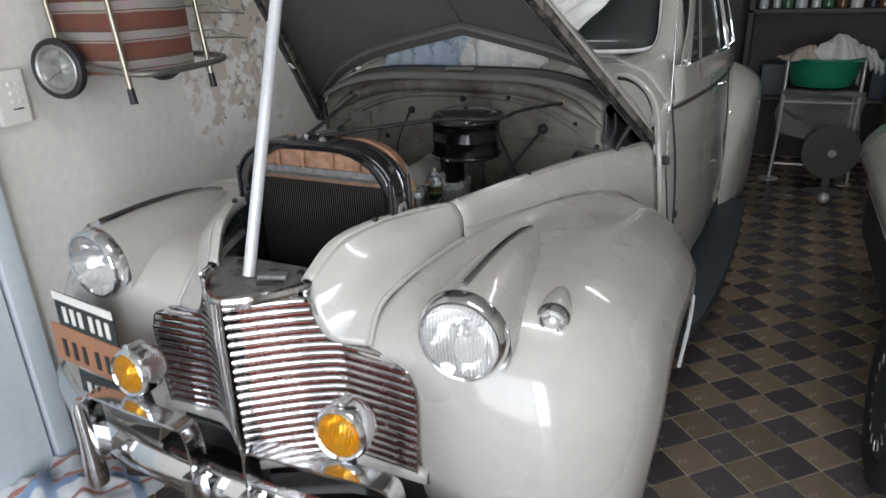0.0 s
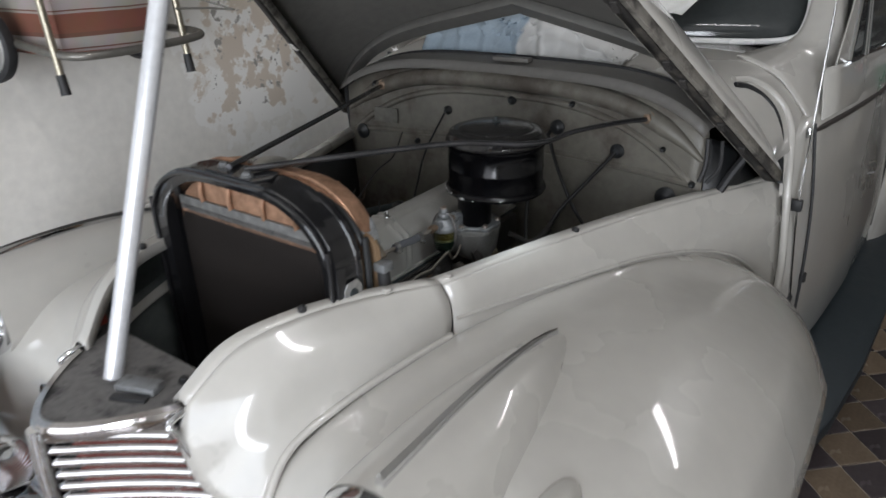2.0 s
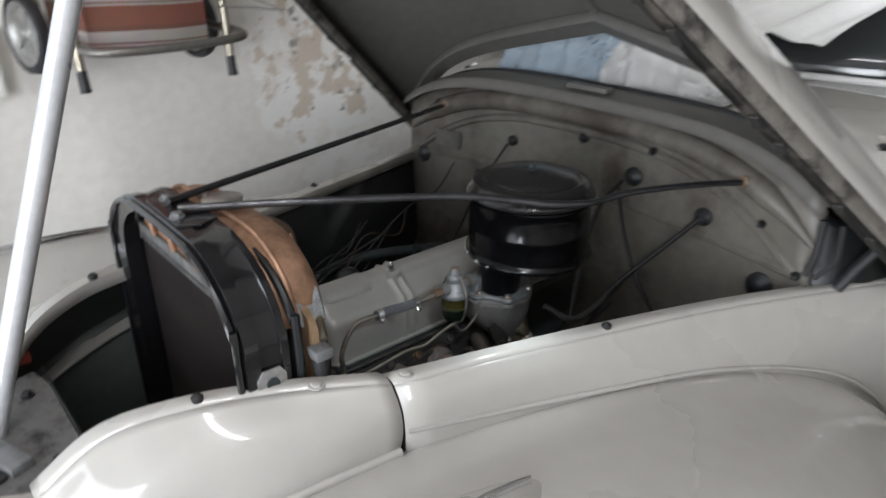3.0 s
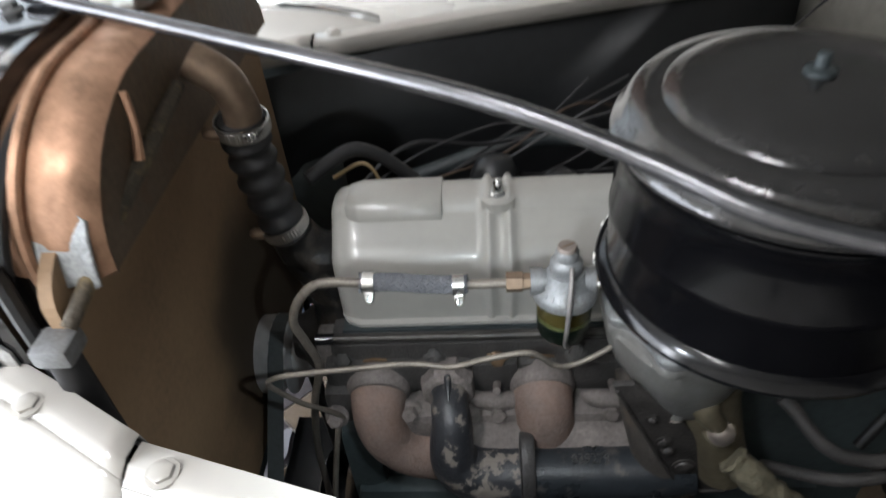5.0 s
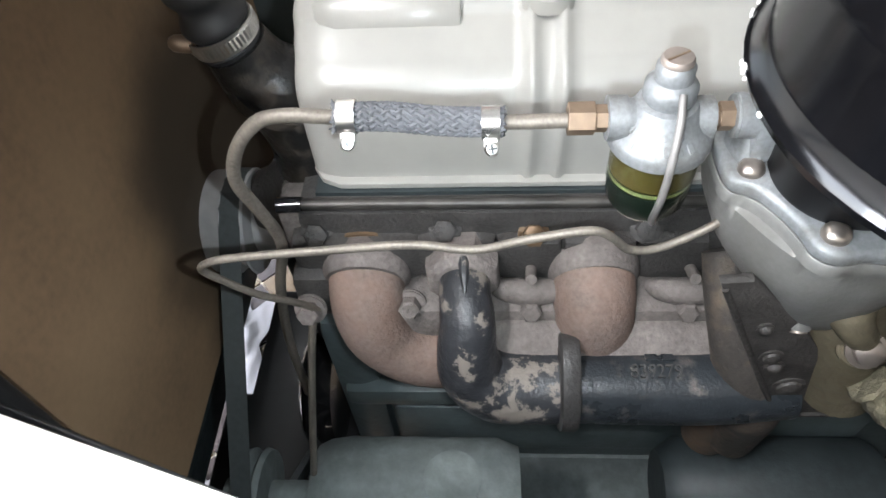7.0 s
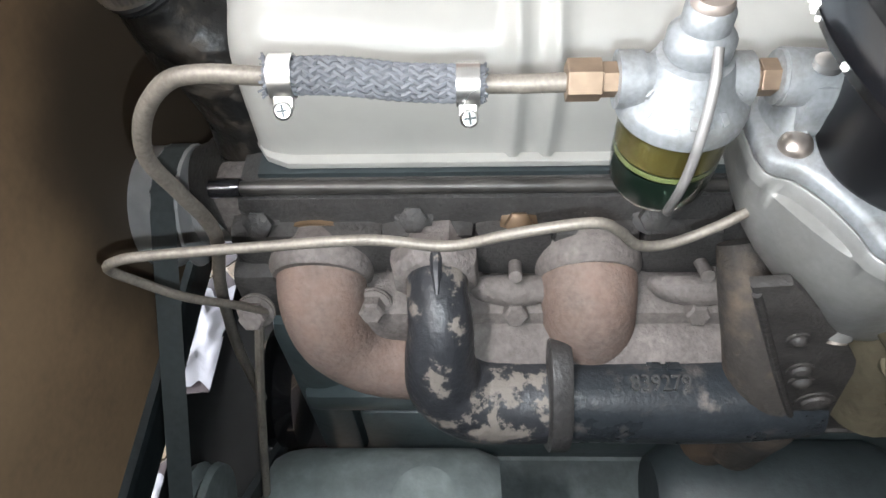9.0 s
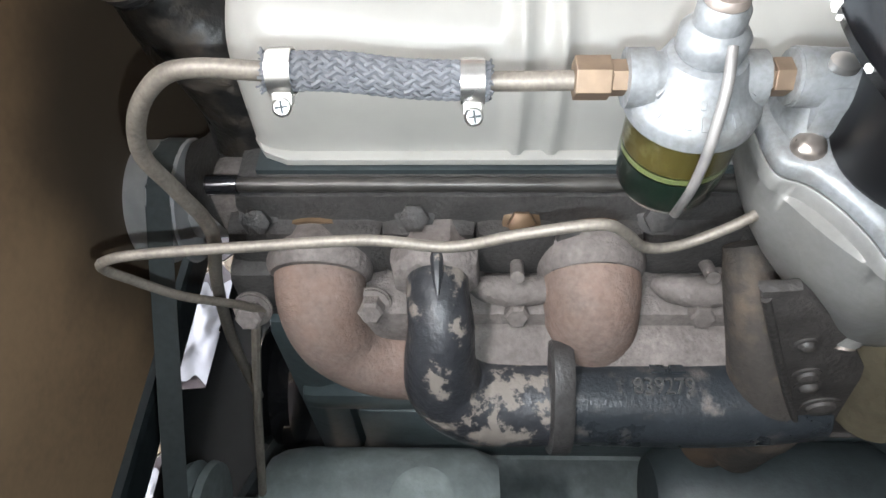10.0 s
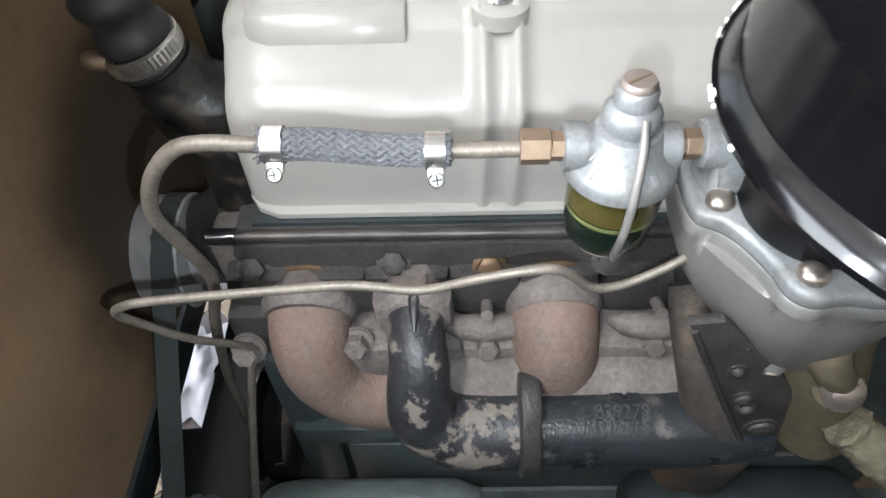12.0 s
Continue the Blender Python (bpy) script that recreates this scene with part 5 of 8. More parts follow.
for s in (1, -1):
    pts = [(0.02, 0.255, 1.222), (0.10, 0.41, 1.217), (0.18, 0.575, 1.208), (0.218, 0.645, 1.201), (0.249, 0.697, 1.191), (0.284, 0.742, 1.184), (0.3055, 0.80, 1.178), (0.308, 0.84, 1.175), (0.326, 0.90, 1.180), (0.37, 1.02, 1.177), (0.415, 1.135, 1.168)] if s > 0 else [(-0.02, 0.255, 1.220), (-0.22, 0.70, 1.194), (-0.42, 1.135, 1.168)]
    stay = part("stay_rod", tube(B(), pts, 0.0058, 12, 5), mat("dark_steel_rod", (0.10, 0.10, 0.105), 0.24, metal=0.8, var=0.3, scale=14), car, "dark steel radiator stay rod")
    part("stay_nut", hexbolt(B(), (s * 0.41, 1.125, 1.17), (s * -0.35, -0.94, 0.05), 0.013, 0.012), BRASS, stay)
# upper hose with its ribs and clamps
part("outlet", tube(B(), [(0.035, 0.375, 1.168), (0.036, 0.398, 1.15), (0.034, 0.405, 1.125), (0.032, 0.402, 1.10)], 0.0165, 16, 4), BRASS, rad, "tarnished brass outlet")
hose_pts = cat([(0.033, 0.402, 1.112), (0.030, 0.401, 1.075), (0.028, 0.405, 1.03), (0.025, 0.412, 0.985), (0.023, 0.418, 0.972)], 14)
rr = [0.0203 + 0.0024 * math.sin(2 * math.pi * k / 7.0) * (6 < k < 46) for k in range(len(hose_pts))]
bm = B()
tube(bm, [tuple(p) for p in hose_pts], rr, 22, 1)
hose = part("upper_hose", bm, RUBBER, rad, "ribbed black rubber hose")


def worm_clamp(parent, a, b, r):
    m = along(a, b)
    rings = []
    for h, teeth in ((-0.006, -1), (-0.006, 0), (-0.004, 0), (-0.0035, 1), (0.0035, 1), (0.004, 0), (0.006, 0), (0.006, -1)):
        rings.append([m @ Vector(((r + 0.0012 * (teeth >= 0) + 0.0007 * (k % 2) * (teeth > 0)) * math.cos(2 * math.pi * k / 96), (r + 0.0012 * (teeth >= 0) + 0.0007 * (k % 2) * (teeth > 0)) * math.sin(2 * math.pi * k / 96), h)) for k in range(96)])
    bm = B()
    grid(bm, rings, close=True)
    c = part("hose_clamp", bm, STEEL, parent, "steel worm-drive clamp", smooth=False)
    p = Vector(a) + Vector((0.013, -(r + 0.0005), -0.001))
    part("clamp_screw", lathe(B(), [(0, -0.007), (0.0055, -0.007), (0.006, 0.0), (0.0055, 0.005), (0.003, 0.008), (0, 0.008)], Matrix.Translation(p) @ pose(0, 0, 0, 80, 20), 14), BRASS, c)


worm_clamp(hose, (0.033, 0.402, 1.106), (0.03, 0.40, 1.07), 0.0226)
worm_clamp(hose, (0.0255, 0.411, 0.99), (0.023, 0.418, 0.96), 0.0226)

# ---- engine ----
# both bases are lifted to hold the pale haze over the lower engine
HAZED_METAL = mat("grimy_blue_black", (0.18, 0.205, 0.20), 0.6, var=0.35, scale=9, fine=80, bump=0.2, dirt=(0.115, 0.13, 0.127), dirt_amount=0.45, dirt_scale=22, dirt_edge=0.15)
BLOCK = mat("blue_black_block", (0.078, 0.10, 0.103), 0.42, var=0.25, scale=12, fine=90, bump=0.12)
engine = thing("engine", "six-cylinder engine with cream rocker cover", "engine")
engine.parent = car
del engine["category"]
bm = box(B(), (0.17, 0.62, 0.42), pose(-0.01, 0.76, 0.59), 0.012)
part("side_ledge", box(B(), (0.032, 0.56, 0.034), pose(0.084, 0.715, 0.602), 0.011), BLOCK, engine)
part("side_cover", box(B(), (0.024, 0.5, 0.11), pose(0.084, 0.73, 0.52), 0.01), BLOCK, engine)
part("block", bm, BLOCK, engine, "blue-black engine block")
bm = box(B(), (0.185, 0.625, 0.09), pose(0.0, 0.757, 0.8385), 0.010)
for y, w in ((0.462, 0.05), (0.507, 0.055), (0.56, 0.06), (0.612, 0.05), (0.662, 0.055), (0.715, 0.05), (0.78, 0.06)):
    part("head_boss", box(B(), (0.03, w, 0.045), pose(0.089, y, 0.84), 0.010), IRON, engine)
part("cylinder_head", bm, IRON, engine, "dark cast-iron cylinder head")
for y, z in ((0.458, 0.862), (0.552, 0.866), (0.694, 0.866)):
    part("head_bolt", hexbolt(B(), (0.092, y, z), (0.8, 0, 0.6), 0.0088, 0.008), IRON, engine)
part("head_bolt", hexbolt(B(), (0.094, 0.615, 0.862), (0.8, 0, 0.6), 0.0085, 0.008), mat("oily_bronze", (0.13, 0.085, 0.05), 0.5, metal=0.5, var=0.3, scale=30), engine)
# rocker cover, with pressed bands and a front step
YA, YB = 0.456, 1.09


def cover_ring(y, grow=0.0, low=0.891):
    a = 0.0655 + grow
    half = [(a, low), (a, 0.90), (a, 0.945), (a - 0.0004, 0.953 + grow), (a - 0.002, 0.961 + grow), (a - 0.0055, 0.968 + grow), (a - 0.011, 0.9735 + grow), (a - 0.018, 0.9780 + grow), (a - 0.022, 0.9800 + grow), (0.0310 + grow, 0.9908 + grow),
            (0.0255 + grow, 0.9935 + grow), (0.0230 + grow, 0.9955 + grow), (0.0213 + grow, 0.999 + grow), (0.0165 + grow, 1.0045 + grow), (0.010, 1.0065 + grow), (0.004, 1.007 + grow)]
    return [(x, y, z) for x, z in half] + [(-x, y, z) for x, z in half[::-1]]


bm = B()
rows = []
for y, k in ((YA, 0.76), (YA + 0.002, 0.85), (YA + 0.006, 0.915), (YA + 0.012, 0.96), (YA + 0.020, 0.99), (YA + 0.028, 1.0)):
    rows.append([(x * k, y, 0.891 + (z - 0.891) * (0.5 + 0.5 * k)) for x, y, z in cover_ring(y)])
for y in (0.489, 0.497, 0.55, 0.598, 0.606):
    rows.append(cover_ring(y))
for y, gr in ((0.609, 0.0036), (0.613, 0.0036), (0.616, 0.0), (0.626, 0.0), (0.629, 0.0036), (0.633, 0.0036), (0.636, 0.0)):
    rows.append(cover_ring(y, gr))
for y in (0.644, 0.70, 0.85, 0.908, 0.915):
    rows.append(cover_ring(y))
for y, gr in ((0.918, 0.0036), (0.922, 0.0036), (0.925, 0.0), (0.935, 0.0), (0.938, 0.0036), (0.942, 0.0036), (0.945, 0.0)):
    rows.append(cover_ring(y, gr))
rows += [cover_ring(1.07), [(x * 0.93, YB, 0.891 + (z - 0.891) * 0.96) for x, _, z in cover_ring(YB)]]
vs = grid(bm, rows)
bm.faces.new(vs[0])
bm.faces.new(vs[-1])
cover = part("rocker_cover", bm, CREAM, engine, "glossy cream rocker cover", sharp=60)
bm = slab(B(), [(-0.066, YA + 0.012), (-0.055, YA - 0.002), (0.05, YA - 0.002), (0.066, YA + 0.008), (0.0725, YA + 0.022), (0.0725, YB + 0.004), (-0.0725, YB + 0.004)], 0.005, pose(0, 0, 0.888), 0.001)
part("cover_flange", bm, CREAM, cover, smooth=False)
part("gasket", box(B(), (0.15, YB - YA + 0.004, 0.004), pose(0, (YA + YB) / 2 + 0.005, 0.885)), BLACK_DULL, cover, smooth=False)
bm = B()
rows = []
for y, k in ((YA + 0.012, 0.45), (YA + 0.014, 0.72), (YA + 0.020, 0.90), (YA + 0.030, 1.0), (0.53, 1.0), (0.5655, 1.0), (0.5665, 0.97)):
    ring = [(0.0315, 0.984), (0.0305, 0.991), (0.0285, 0.9965), (0.0245, 1.0035), (0.0165, 1.0080), (0.006, 1.0088)]
    rows.append([(x * k, y, 0.98 + (z - 0.98) * (0.4 + 0.6 * k)) for x, z in ring] + [(-x * k, y, 0.98 + (z - 0.98) * (0.4 + 0.6 * k)) for x, z in ring[::-1]])
vs = grid(bm, rows)
bm.faces.new(vs[0])
bm.faces.new(vs[-1])
part("raised_step", bm, CREAM, cover, sharp=50)
for y in (0.621, 0.930):
    boss = part("cover_boss", lathe(B(), [(0.019, -0.006), (0.0175, 0.0025), (0.014, 0.0048), (0.0105, 0.005), (0.010, 0.004), (0, 0.004)], pose(0.012, y, 1.0025), 24), CREAM, cover)
    part("cap_nut", lathe(B(), [(0.0085, 0), (0.0085, 0.002), (0.0055, 0.003), (0.0055, 0.010), (0.0042, 0.014), (0.0018, 0.017), (0, 0.0175)], pose(0.012, y, 1.0055), 14), CHROME, cover)
part("plug_wire_tube", tube(B(), [(0.088, 0.448, 0.889), (0.088, 0.60, 0.889), (0.088, 0.90, 0.887)], 0.0042, 10), mat("sooty_steel_tube", (0.050, 0.046, 0.042), 0.42, metal=0.4, var=0.4, scale=60), engine, "sooty steel tube along the head")
part("tube_cap", tube(B(), [(0.088, 0.434, 0.889), (0.088, 0.452, 0.889)], 0.0058, 10), BLACK, engine)
OILY = mat("oily_black_casting", (0.008, 0.008, 0.008), 0.3, var=0.4, scale=30, fine=200, bump=0.25, bump_scale=200, dirt=(0.045, 0.036, 0.028), dirt_amount=0.40, dirt_scale=40)
# thermostat housing, water pump, pulleys, fan and belt
bm = tube(B(), [(0.024, 0.416, 0.978), (0.022, 0.424, 0.955), (0.02, 0.438, 0.935), (0.018, 0.452, 0.90), (0.015, 0.455, 0.86)], [0.0228, 0.027, 0.032, 0.036, 0.040], 24, 5)
part("thermostat_housing", bm, OILY, engine, "black thermostat elbow")
part("housing_ring", lathe(B(), [(0.032, -0.004), (0.036, -0.004), (0.036, 0.004), (0.032, 0.004)], pose(0.021, 0.433, 0.937, -32, 0, 0), 28), OILY, engine)
bm = box(B(), (0.13, 0.03, 0.16), pose(0.0, 0.437, 0.79), 0.014)
lathe(bm, [(0.05, 0), (0.048, 0.02), (0.03, 0.04), (0.026, 0.05)], pose(0, 0.43, 0.80, 90), 28)
part("water_pump", bm, IRON, engine)
part("pump_face", box(B(), (0.03, 0.022, 0.05), pose(0.07, 0.44, 0.855), 0.006), IRON_PALE, engine)
PY, PZ = 0.349, 0.77
bm = lathe(B(), [(0.0, 0.021), (0.040, 0.021), (0.046, 0.019), (0.048, 0.015), (0.048, 0.0), (0.0495, -0.002), (0.042, -0.009), (0.042, -0.013), (0.0495, -0.020), (0.048, -0.022), (0.03, -0.024), (0.028, -0.08), (0, -0.08)], pose(0.0, PY, PZ, 90), 48)
part("fan_pulley", bm, mat("worn_pulley_steel", (0.40, 0.395, 0.39), 0.34, metal=0.25, var=0.12, scale=60), engine, "worn steel fan pulley")
GX, GZ = 0.195, 0.588
bm = B()
pts = []
for cx, cz, r, a0, a1 in ((0.0, PZ, 0.0495, 44, 185), (0.0, 0.43, 0.07, 185, 318), (GX, GZ, 0.045, -42, 44)):
    for k in range(9):
        a = radians(a0 + (a1 - a0) * k / 8)
        pts.append((cx + r * math.cos(a), cz + r * math.sin(a)))
inn = []
n = len(pts)
for k, (x, z) in enumerate(pts):
    (ax, az), (bx, bz) = pts[k - 1], pts[(k + 1) % n]
    d = Vector((bx - ax, bz - az)).normalized()
    inn.append((x - d.y * 0.008, z + d.x * 0.008))
rows = [[(x, PY + 0.011 - 0.0095, z) for x, z in pts], [(x, PY + 0.011 + 0.0095, z) for x, z in pts], [(x, PY + 0.011 + 0.004, z) for x, z in inn], [(x, PY + 0.011 - 0.004, z) for x, z in inn], [(x, PY + 0.011 - 0.0095, z) for x, z in pts]]
vs = grid(bm, [[Vector(q) for q in r] for r in rows], close=True)
bmesh.ops.remove_doubles(bm, verts=bm.verts, dist=1e-6)
part("fan_belt", bm, mat("dusty_belt_rubber", (0.045, 0.052, 0.052), 0.65, var=0.25, scale=30, fine=200), engine, "black rubber fan belt", smooth=False)
bm = lathe(B(), [(0.0, 0.03), (0.068, 0.02), (0.072, 0.016), (0.06, 0.009), (0.072, 0.002), (0.072, -0.02), (0.0, -0.02)], pose(0, PY + 0.02, 0.43, 90), 36)
part("crank_pulley", bm, BLACK, engine)
bm = lathe(B(), [(0.0, 0.09), (0.018, 0.09), (0.02, 0.074), (0.044, 0.072), (0.046, 0.066), (0.036, 0.06), (0.046, 0.054), (0.044, 0.048), (0.016, 0.046), (0.016, 0.002), (0.05, 0.0), (0.055, -0.01), (0.058, -0.03), (0.058, -0.17), (0.05, -0.19), (0.0, -0.19)], pose(GX, 0.42, GZ, 90), 36)
part("generator", bm, HAZED_METAL, engine, "dull black generator body")
part("generator_brace", tube(B(), [(0.121, 0.446, 0.80), (0.150, 0.436, 0.735), (0.190, 0.424, 0.64)], 0.0032, 8), TUBE, engine)
for y in (0.55,):
    part("generator_screw", lathe(B(), [(0.026, 0), (0.026, 0.003), (0.022, 0.0042), (0.019, 0.003), (0, 0.003)], pose(GX + 0.0, y, GZ + 0.0555, 0, 0, 0), 28), HAZED_METAL, engine)

# ---- manifolds ----
LX, LZ = 0.128, 0.775
YZ = Matrix(((0, 0, 1, 0), (1, 0, 0, 0), (0, 1, 0, 0), (0, 0, 0, 1)))
manifold = part("exhaust_manifold", tube(B(), [(0.126, 0.575, 0.762), (0.127, 0.580, 0.768), (LX, 0.59, LZ), (LX, 0.66, LZ), (LX, 0.73, LZ), (LX, 0.78, LZ)], [0.0255, 0.0275, 0.0285, 0.0285, 0.0285, 0.027], 28, 5), IRON_PALE, engine, "heat-greyed exhaust manifold")
for path, radii in (([(0.085, 0.491, 0.830), (0.112, 0.491, 0.823), (0.122, 0.493, 0.797), (0.124, 0.503, 0.770), (0.126, 0.530, 0.750), (0.126, 0.585, 0.744)], [0.0285, 0.0285, 0.0285, 0.029, 0.029, 0.028]),
                    ([(0.085, 0.660, 0.830), (0.112, 0.660, 0.825), (0.122, 0.661, 0.808), (0.122, 0.663, 0.785), (0.117, 0.664, 0.755), (0.110, 0.664, 0.725)], [0.0300, 0.0300, 0.0300, 0.0305, 0.031, 0.031])):
    y = path[0][1]
    port = part("port_pipe", tube(B(), path, radii, 32, 6), IRON_RUST, manifold, "rust-tinged exhaust port")
    part("port_flange", tube(B(), [(0.094, y, 0.829), (0.106, y, 0.829), (0.111, y, 0.828)], [0.0335, 0.0332, 0.0298], 32, 3), IRON_PALE, port)
    part("gasket", tube(B(), [(0.0925, y, 0.830), (0.0952, y, 0.830)], 0.0346, 32), mat("oily_bronze", (0.13, 0.085, 0.05), 0.5, metal=0.5, var=0.3, scale=30), port)
# flat webs between the ports, and the long clamp washers on them
for y0, y1 in ((0.508, 0.605), (0.588, 0.650), (0.670, 0.76)):
    bm = slab(B(), [(y0, 0.775), (y1, 0.775), (y1, 0.808), (y1 - 0.006, 0.815), (y0 + 0.006, 0.815), (y0, 0.808)], 0.042, Matrix.Translation((0.088, 0, 0)) @ YZ, 0.010)
    part("web", bm, IRON_PALE, manifold)
for y in (0.614, 0.729):
    bm = tube(B(), [(0.108, y - 0.029, 0.819), (0.114, y - 0.02, 0.821), (0.117, y, 0.822), (0.114, y + 0.02, 0.821), (0.108, y + 0.029, 0.819)], [0.004, 0.0085, 0.0105, 0.0085, 0.004], 14, 5)
    part("clamp_bar", bm, IRON_PALE, manifold)
    part("stud", tube(B(), [(0.10, y, 0.832), (0.120, y - 0.001, 0.842)], 0.0042, 10), IRON_PALE, manifold)
for y, z, r in ((0.446, 0.804, 0.0088), (0.524, 0.812, 0.0082), (0.614, 0.808, 0.0080), (0.727, 0.808, 0.0080)):
    bolt = part("manifold_bolt", hexbolt(B(), (0.122, y, z + 0.003), (0.9, 0, 0.43), r, 0.011), IRON_PALE, manifold)
    part("washer", lathe(B(), [(0, 0), (r * 1.45, 0), (r * 1.45, 0.0022), (0, 0.0022)], along((0.1205, y, z + 0.0023), (0.1305, y, z + 0.0073)), 20), IRON_PALE, bolt)
part("brace_lug", box(B(), (0.03, 0.03, 0.05), pose(0.10, 0.449, 0.81), 0.008), IRON, manifold)
head_cap = part("intake_head", tube(B(), [(0.092, 0.5640, 0.836), (0.112, 0.5640, 0.839), (0.119, 0.5640, 0.840), (0.122, 0.5640, 0.840)], [0.0285, 0.0285, 0.0268, 0.021], 8, 3), IRON_PALE, manifold)
elbow = part("intake_elbow", tube(B(), [(0.112, 0.5655, 0.841), (0.131, 0.566, 0.840), (0.148, 0.568, 0.830), (0.159, 0.567, 0.808), (0.164, 0.571, 0.786), (0.166, 0.588, 0.770), (0.1655, 0.614, 0.766), (0.165, 0.640, 0.766)], [0.0185, 0.0185, 0.0195, 0.0218, 0.0252, 0.0282, 0.0284, 0.0280], 32, 6), IRON_FLAKED, manifold, "black intake elbow with flaking paint")
part("casting_nib", tube(B(), [(0.116, 0.5655, 0.862), (0.128, 0.566, 0.8600), (0.141, 0.5665, 0.8555)], [0.0042, 0.0036, 0.0012], 8, 4), IRON_FLAKED, elbow)
bm = B()
rows = []
for y, gr in ((0.6335, 0.026), (0.634, 0.0315), (0.6355, 0.0335), (0.6455, 0.0338), (0.648, 0.032), (0.6485, 0.026)):
    row = []
    for k in range(40):
        a = 2 * math.pi * k / 40
        up = 0.013 * max(0.0, math.sin(a - 0.35)) ** 6
        row.append((0.165 + (gr + up) * math.cos(a), y, 0.766 + (gr + up) * math.sin(a)))
    rows.append(row)
vs = grid(bm, rows, close=True)
bm.faces.new(vs[0])
bm.faces.new(vs[-1])
part("flange_rib", bm, mat("worn_black_flange", (0.040, 0.038, 0.037), 0.42, metal=0.2, var=0.35, scale=40, fine=300, bump=0.25, bump_scale=300), elbow)
part("intake_log", tube(B(), [(0.165, 0.638, 0.766), (0.165, 0.69, 0.766), (0.165, 0.745, 0.767), (0.16, 0.80, 0.772)], [0.0272, 0.0278, 0.028, 0.030], 30, 5), IRON_BLACK, manifold, "black intake log with a raised casting number")


def raised_text(body, m, size, material, parent, name="casting_number"):
    cu = bpy.data.curves.new("text", 'FONT')
    cu.body, cu.size, cu.extrude = body, size, 0.0016
    tmp = bpy.data.objects.new("text", cu)
    scene.collection.objects.link(tmp)
    me = bpy.data.meshes.new_from_object(tmp.evaluated_get(bpy.context.evaluated_depsgraph_get()))
    bpy.data.objects.remove(tmp)
    bpy.data.curves.remove(cu)
    me.name = name
    me.transform(m)
    me.materials.clear()
    me.materials.append(material)
    ob = new(name, me)
    ob.parent = parent
    return ob


tm = pose(0.1718, 0.684, 0.7938, 0, 6, 0) @ pose(0, 0, 0, 0, 0, 90) @ Matrix.Diagonal((0.86, 1.0, 1.0, 1.0))
# digits paler than the log, with the highlights of the relief in their colour
raised_text("839279", tm, 0.0145, mat("worn_raised_iron", (0.045, 0.044, 0.043), 0.35, var=0.3, scale=40), manifold)
for k in range(2):
    part("cast_mark", box(B(), (0.007, 0.009, 0.0014), pose(0.1545, 0.701 + 0.012 * k, 0.7922, 0, -22), 0.0005), IRON_BLACK, manifold, smooth=False)
part("heat_riser", tube(B(), [(0.09, 0.775, 0.81), (0.118, 0.778, 0.795), (0.136, 0.784, 0.765), (0.140, 0.79, 0.72), (0.135, 0.79, 0.66), (0.13, 0.79, 0.60)], [0.024, 0.024, 0.023, 0.022, 0.022, 0.022], 22, 5), mat("rusty_riser", (0.045, 0.036, 0.030), 0.75, var=0.35, scale=16, fine=110, bump=0.4, dirt=(0.10, 0.066, 0.042), dirt_amount=0.44, dirt_scale=16, dirt_edge=0.12), manifold, "rust-browned heat riser")
part("riser_joint", tube(B(), [(0.112, 0.742, 0.866), (0.134, 0.748, 0.846), (0.152, 0.760, 0.814), (0.161, 0.773, 0.778), (0.160, 0.786, 0.735), (0.152, 0.797, 0.69), (0.145, 0.803, 0.63)], [0.014, 0.018, 0.022, 0.0262, 0.0255, 0.023, 0.021], 26, 6), mat("rusty_joint", (0.034, 0.029, 0.025), 0.8, var=0.4, scale=30, fine=200, bump=0.4, bump_scale=300, dirt=(0.105, 0.076, 0.053), dirt_amount=0.40, dirt_scale=30, dirt_edge=0.12), manifold, "rust-browned joint at the end of the log")
bm = slab(B(), [(0.710, 0.926), (0.728, 0.928), (0.757, 0.898), (0.80, 0.838), (0.848, 0.780), (0.846, 0.766), (0.836, 0.758), (0.794, 0.762), (0.785, 0.772), (0.768, 0.806), (0.738, 0.866)], 0.007, Matrix.Translation((0.176, 0, 0)) @ YZ, 0.0022)
DULL_PLATE = mat("sooty_iron_plate", (0.032, 0.029, 0.027), 0.55, metal=0.15, var=0.4, scale=45, fine=260, bump=0.35, bump_scale=260)
flange = part("carburettor_flange", bm, DULL_PLATE, engine, "sooty black bolted flange plate")
part("edge_ridge", tube(B(), [(0.183, 0.714, 0.921), (0.184, 0.739, 0.868), (0.184, 0.769, 0.806), (0.184, 0.787, 0.772), (0.184, 0.797, 0.7635), (0.183, 0.832, 0.7605)], 0.0022, 8, 4), DULL_PLATE, flange)
for y, z, r in ((0.748, 0.880, 0.0042), (0.762, 0.846, 0.0055), (0.768, 0.832, 0.0052), (0.786, 0.805, 0.0085)):
    part("flange_bolt", lathe(B(), [(r * 1.35, 0), (r * 1.35, 0.0012), (r, 0.0016), (r * 0.9, 0.0032), (r * 0.5, 0.0045), (0, 0.0048)], pose(0.183, y, z, 0, 90), 16), DULL_PLATE, flange)
# ---- carburettor and air cleaner ----
BX, BY, FUEL_X = 0.119, 0.786, 0.131
CAST_BOWL = mat("smooth_grey_casting", (0.215, 0.213, 0.205), 0.36, metal=0.5, var=0.18, scale=22, fine=260, bump=0.08, bump_scale=420, dirt=(0.15, 0.143, 0.128), dirt_amount=0.46, dirt_scale=14, dirt_edge=0.2)
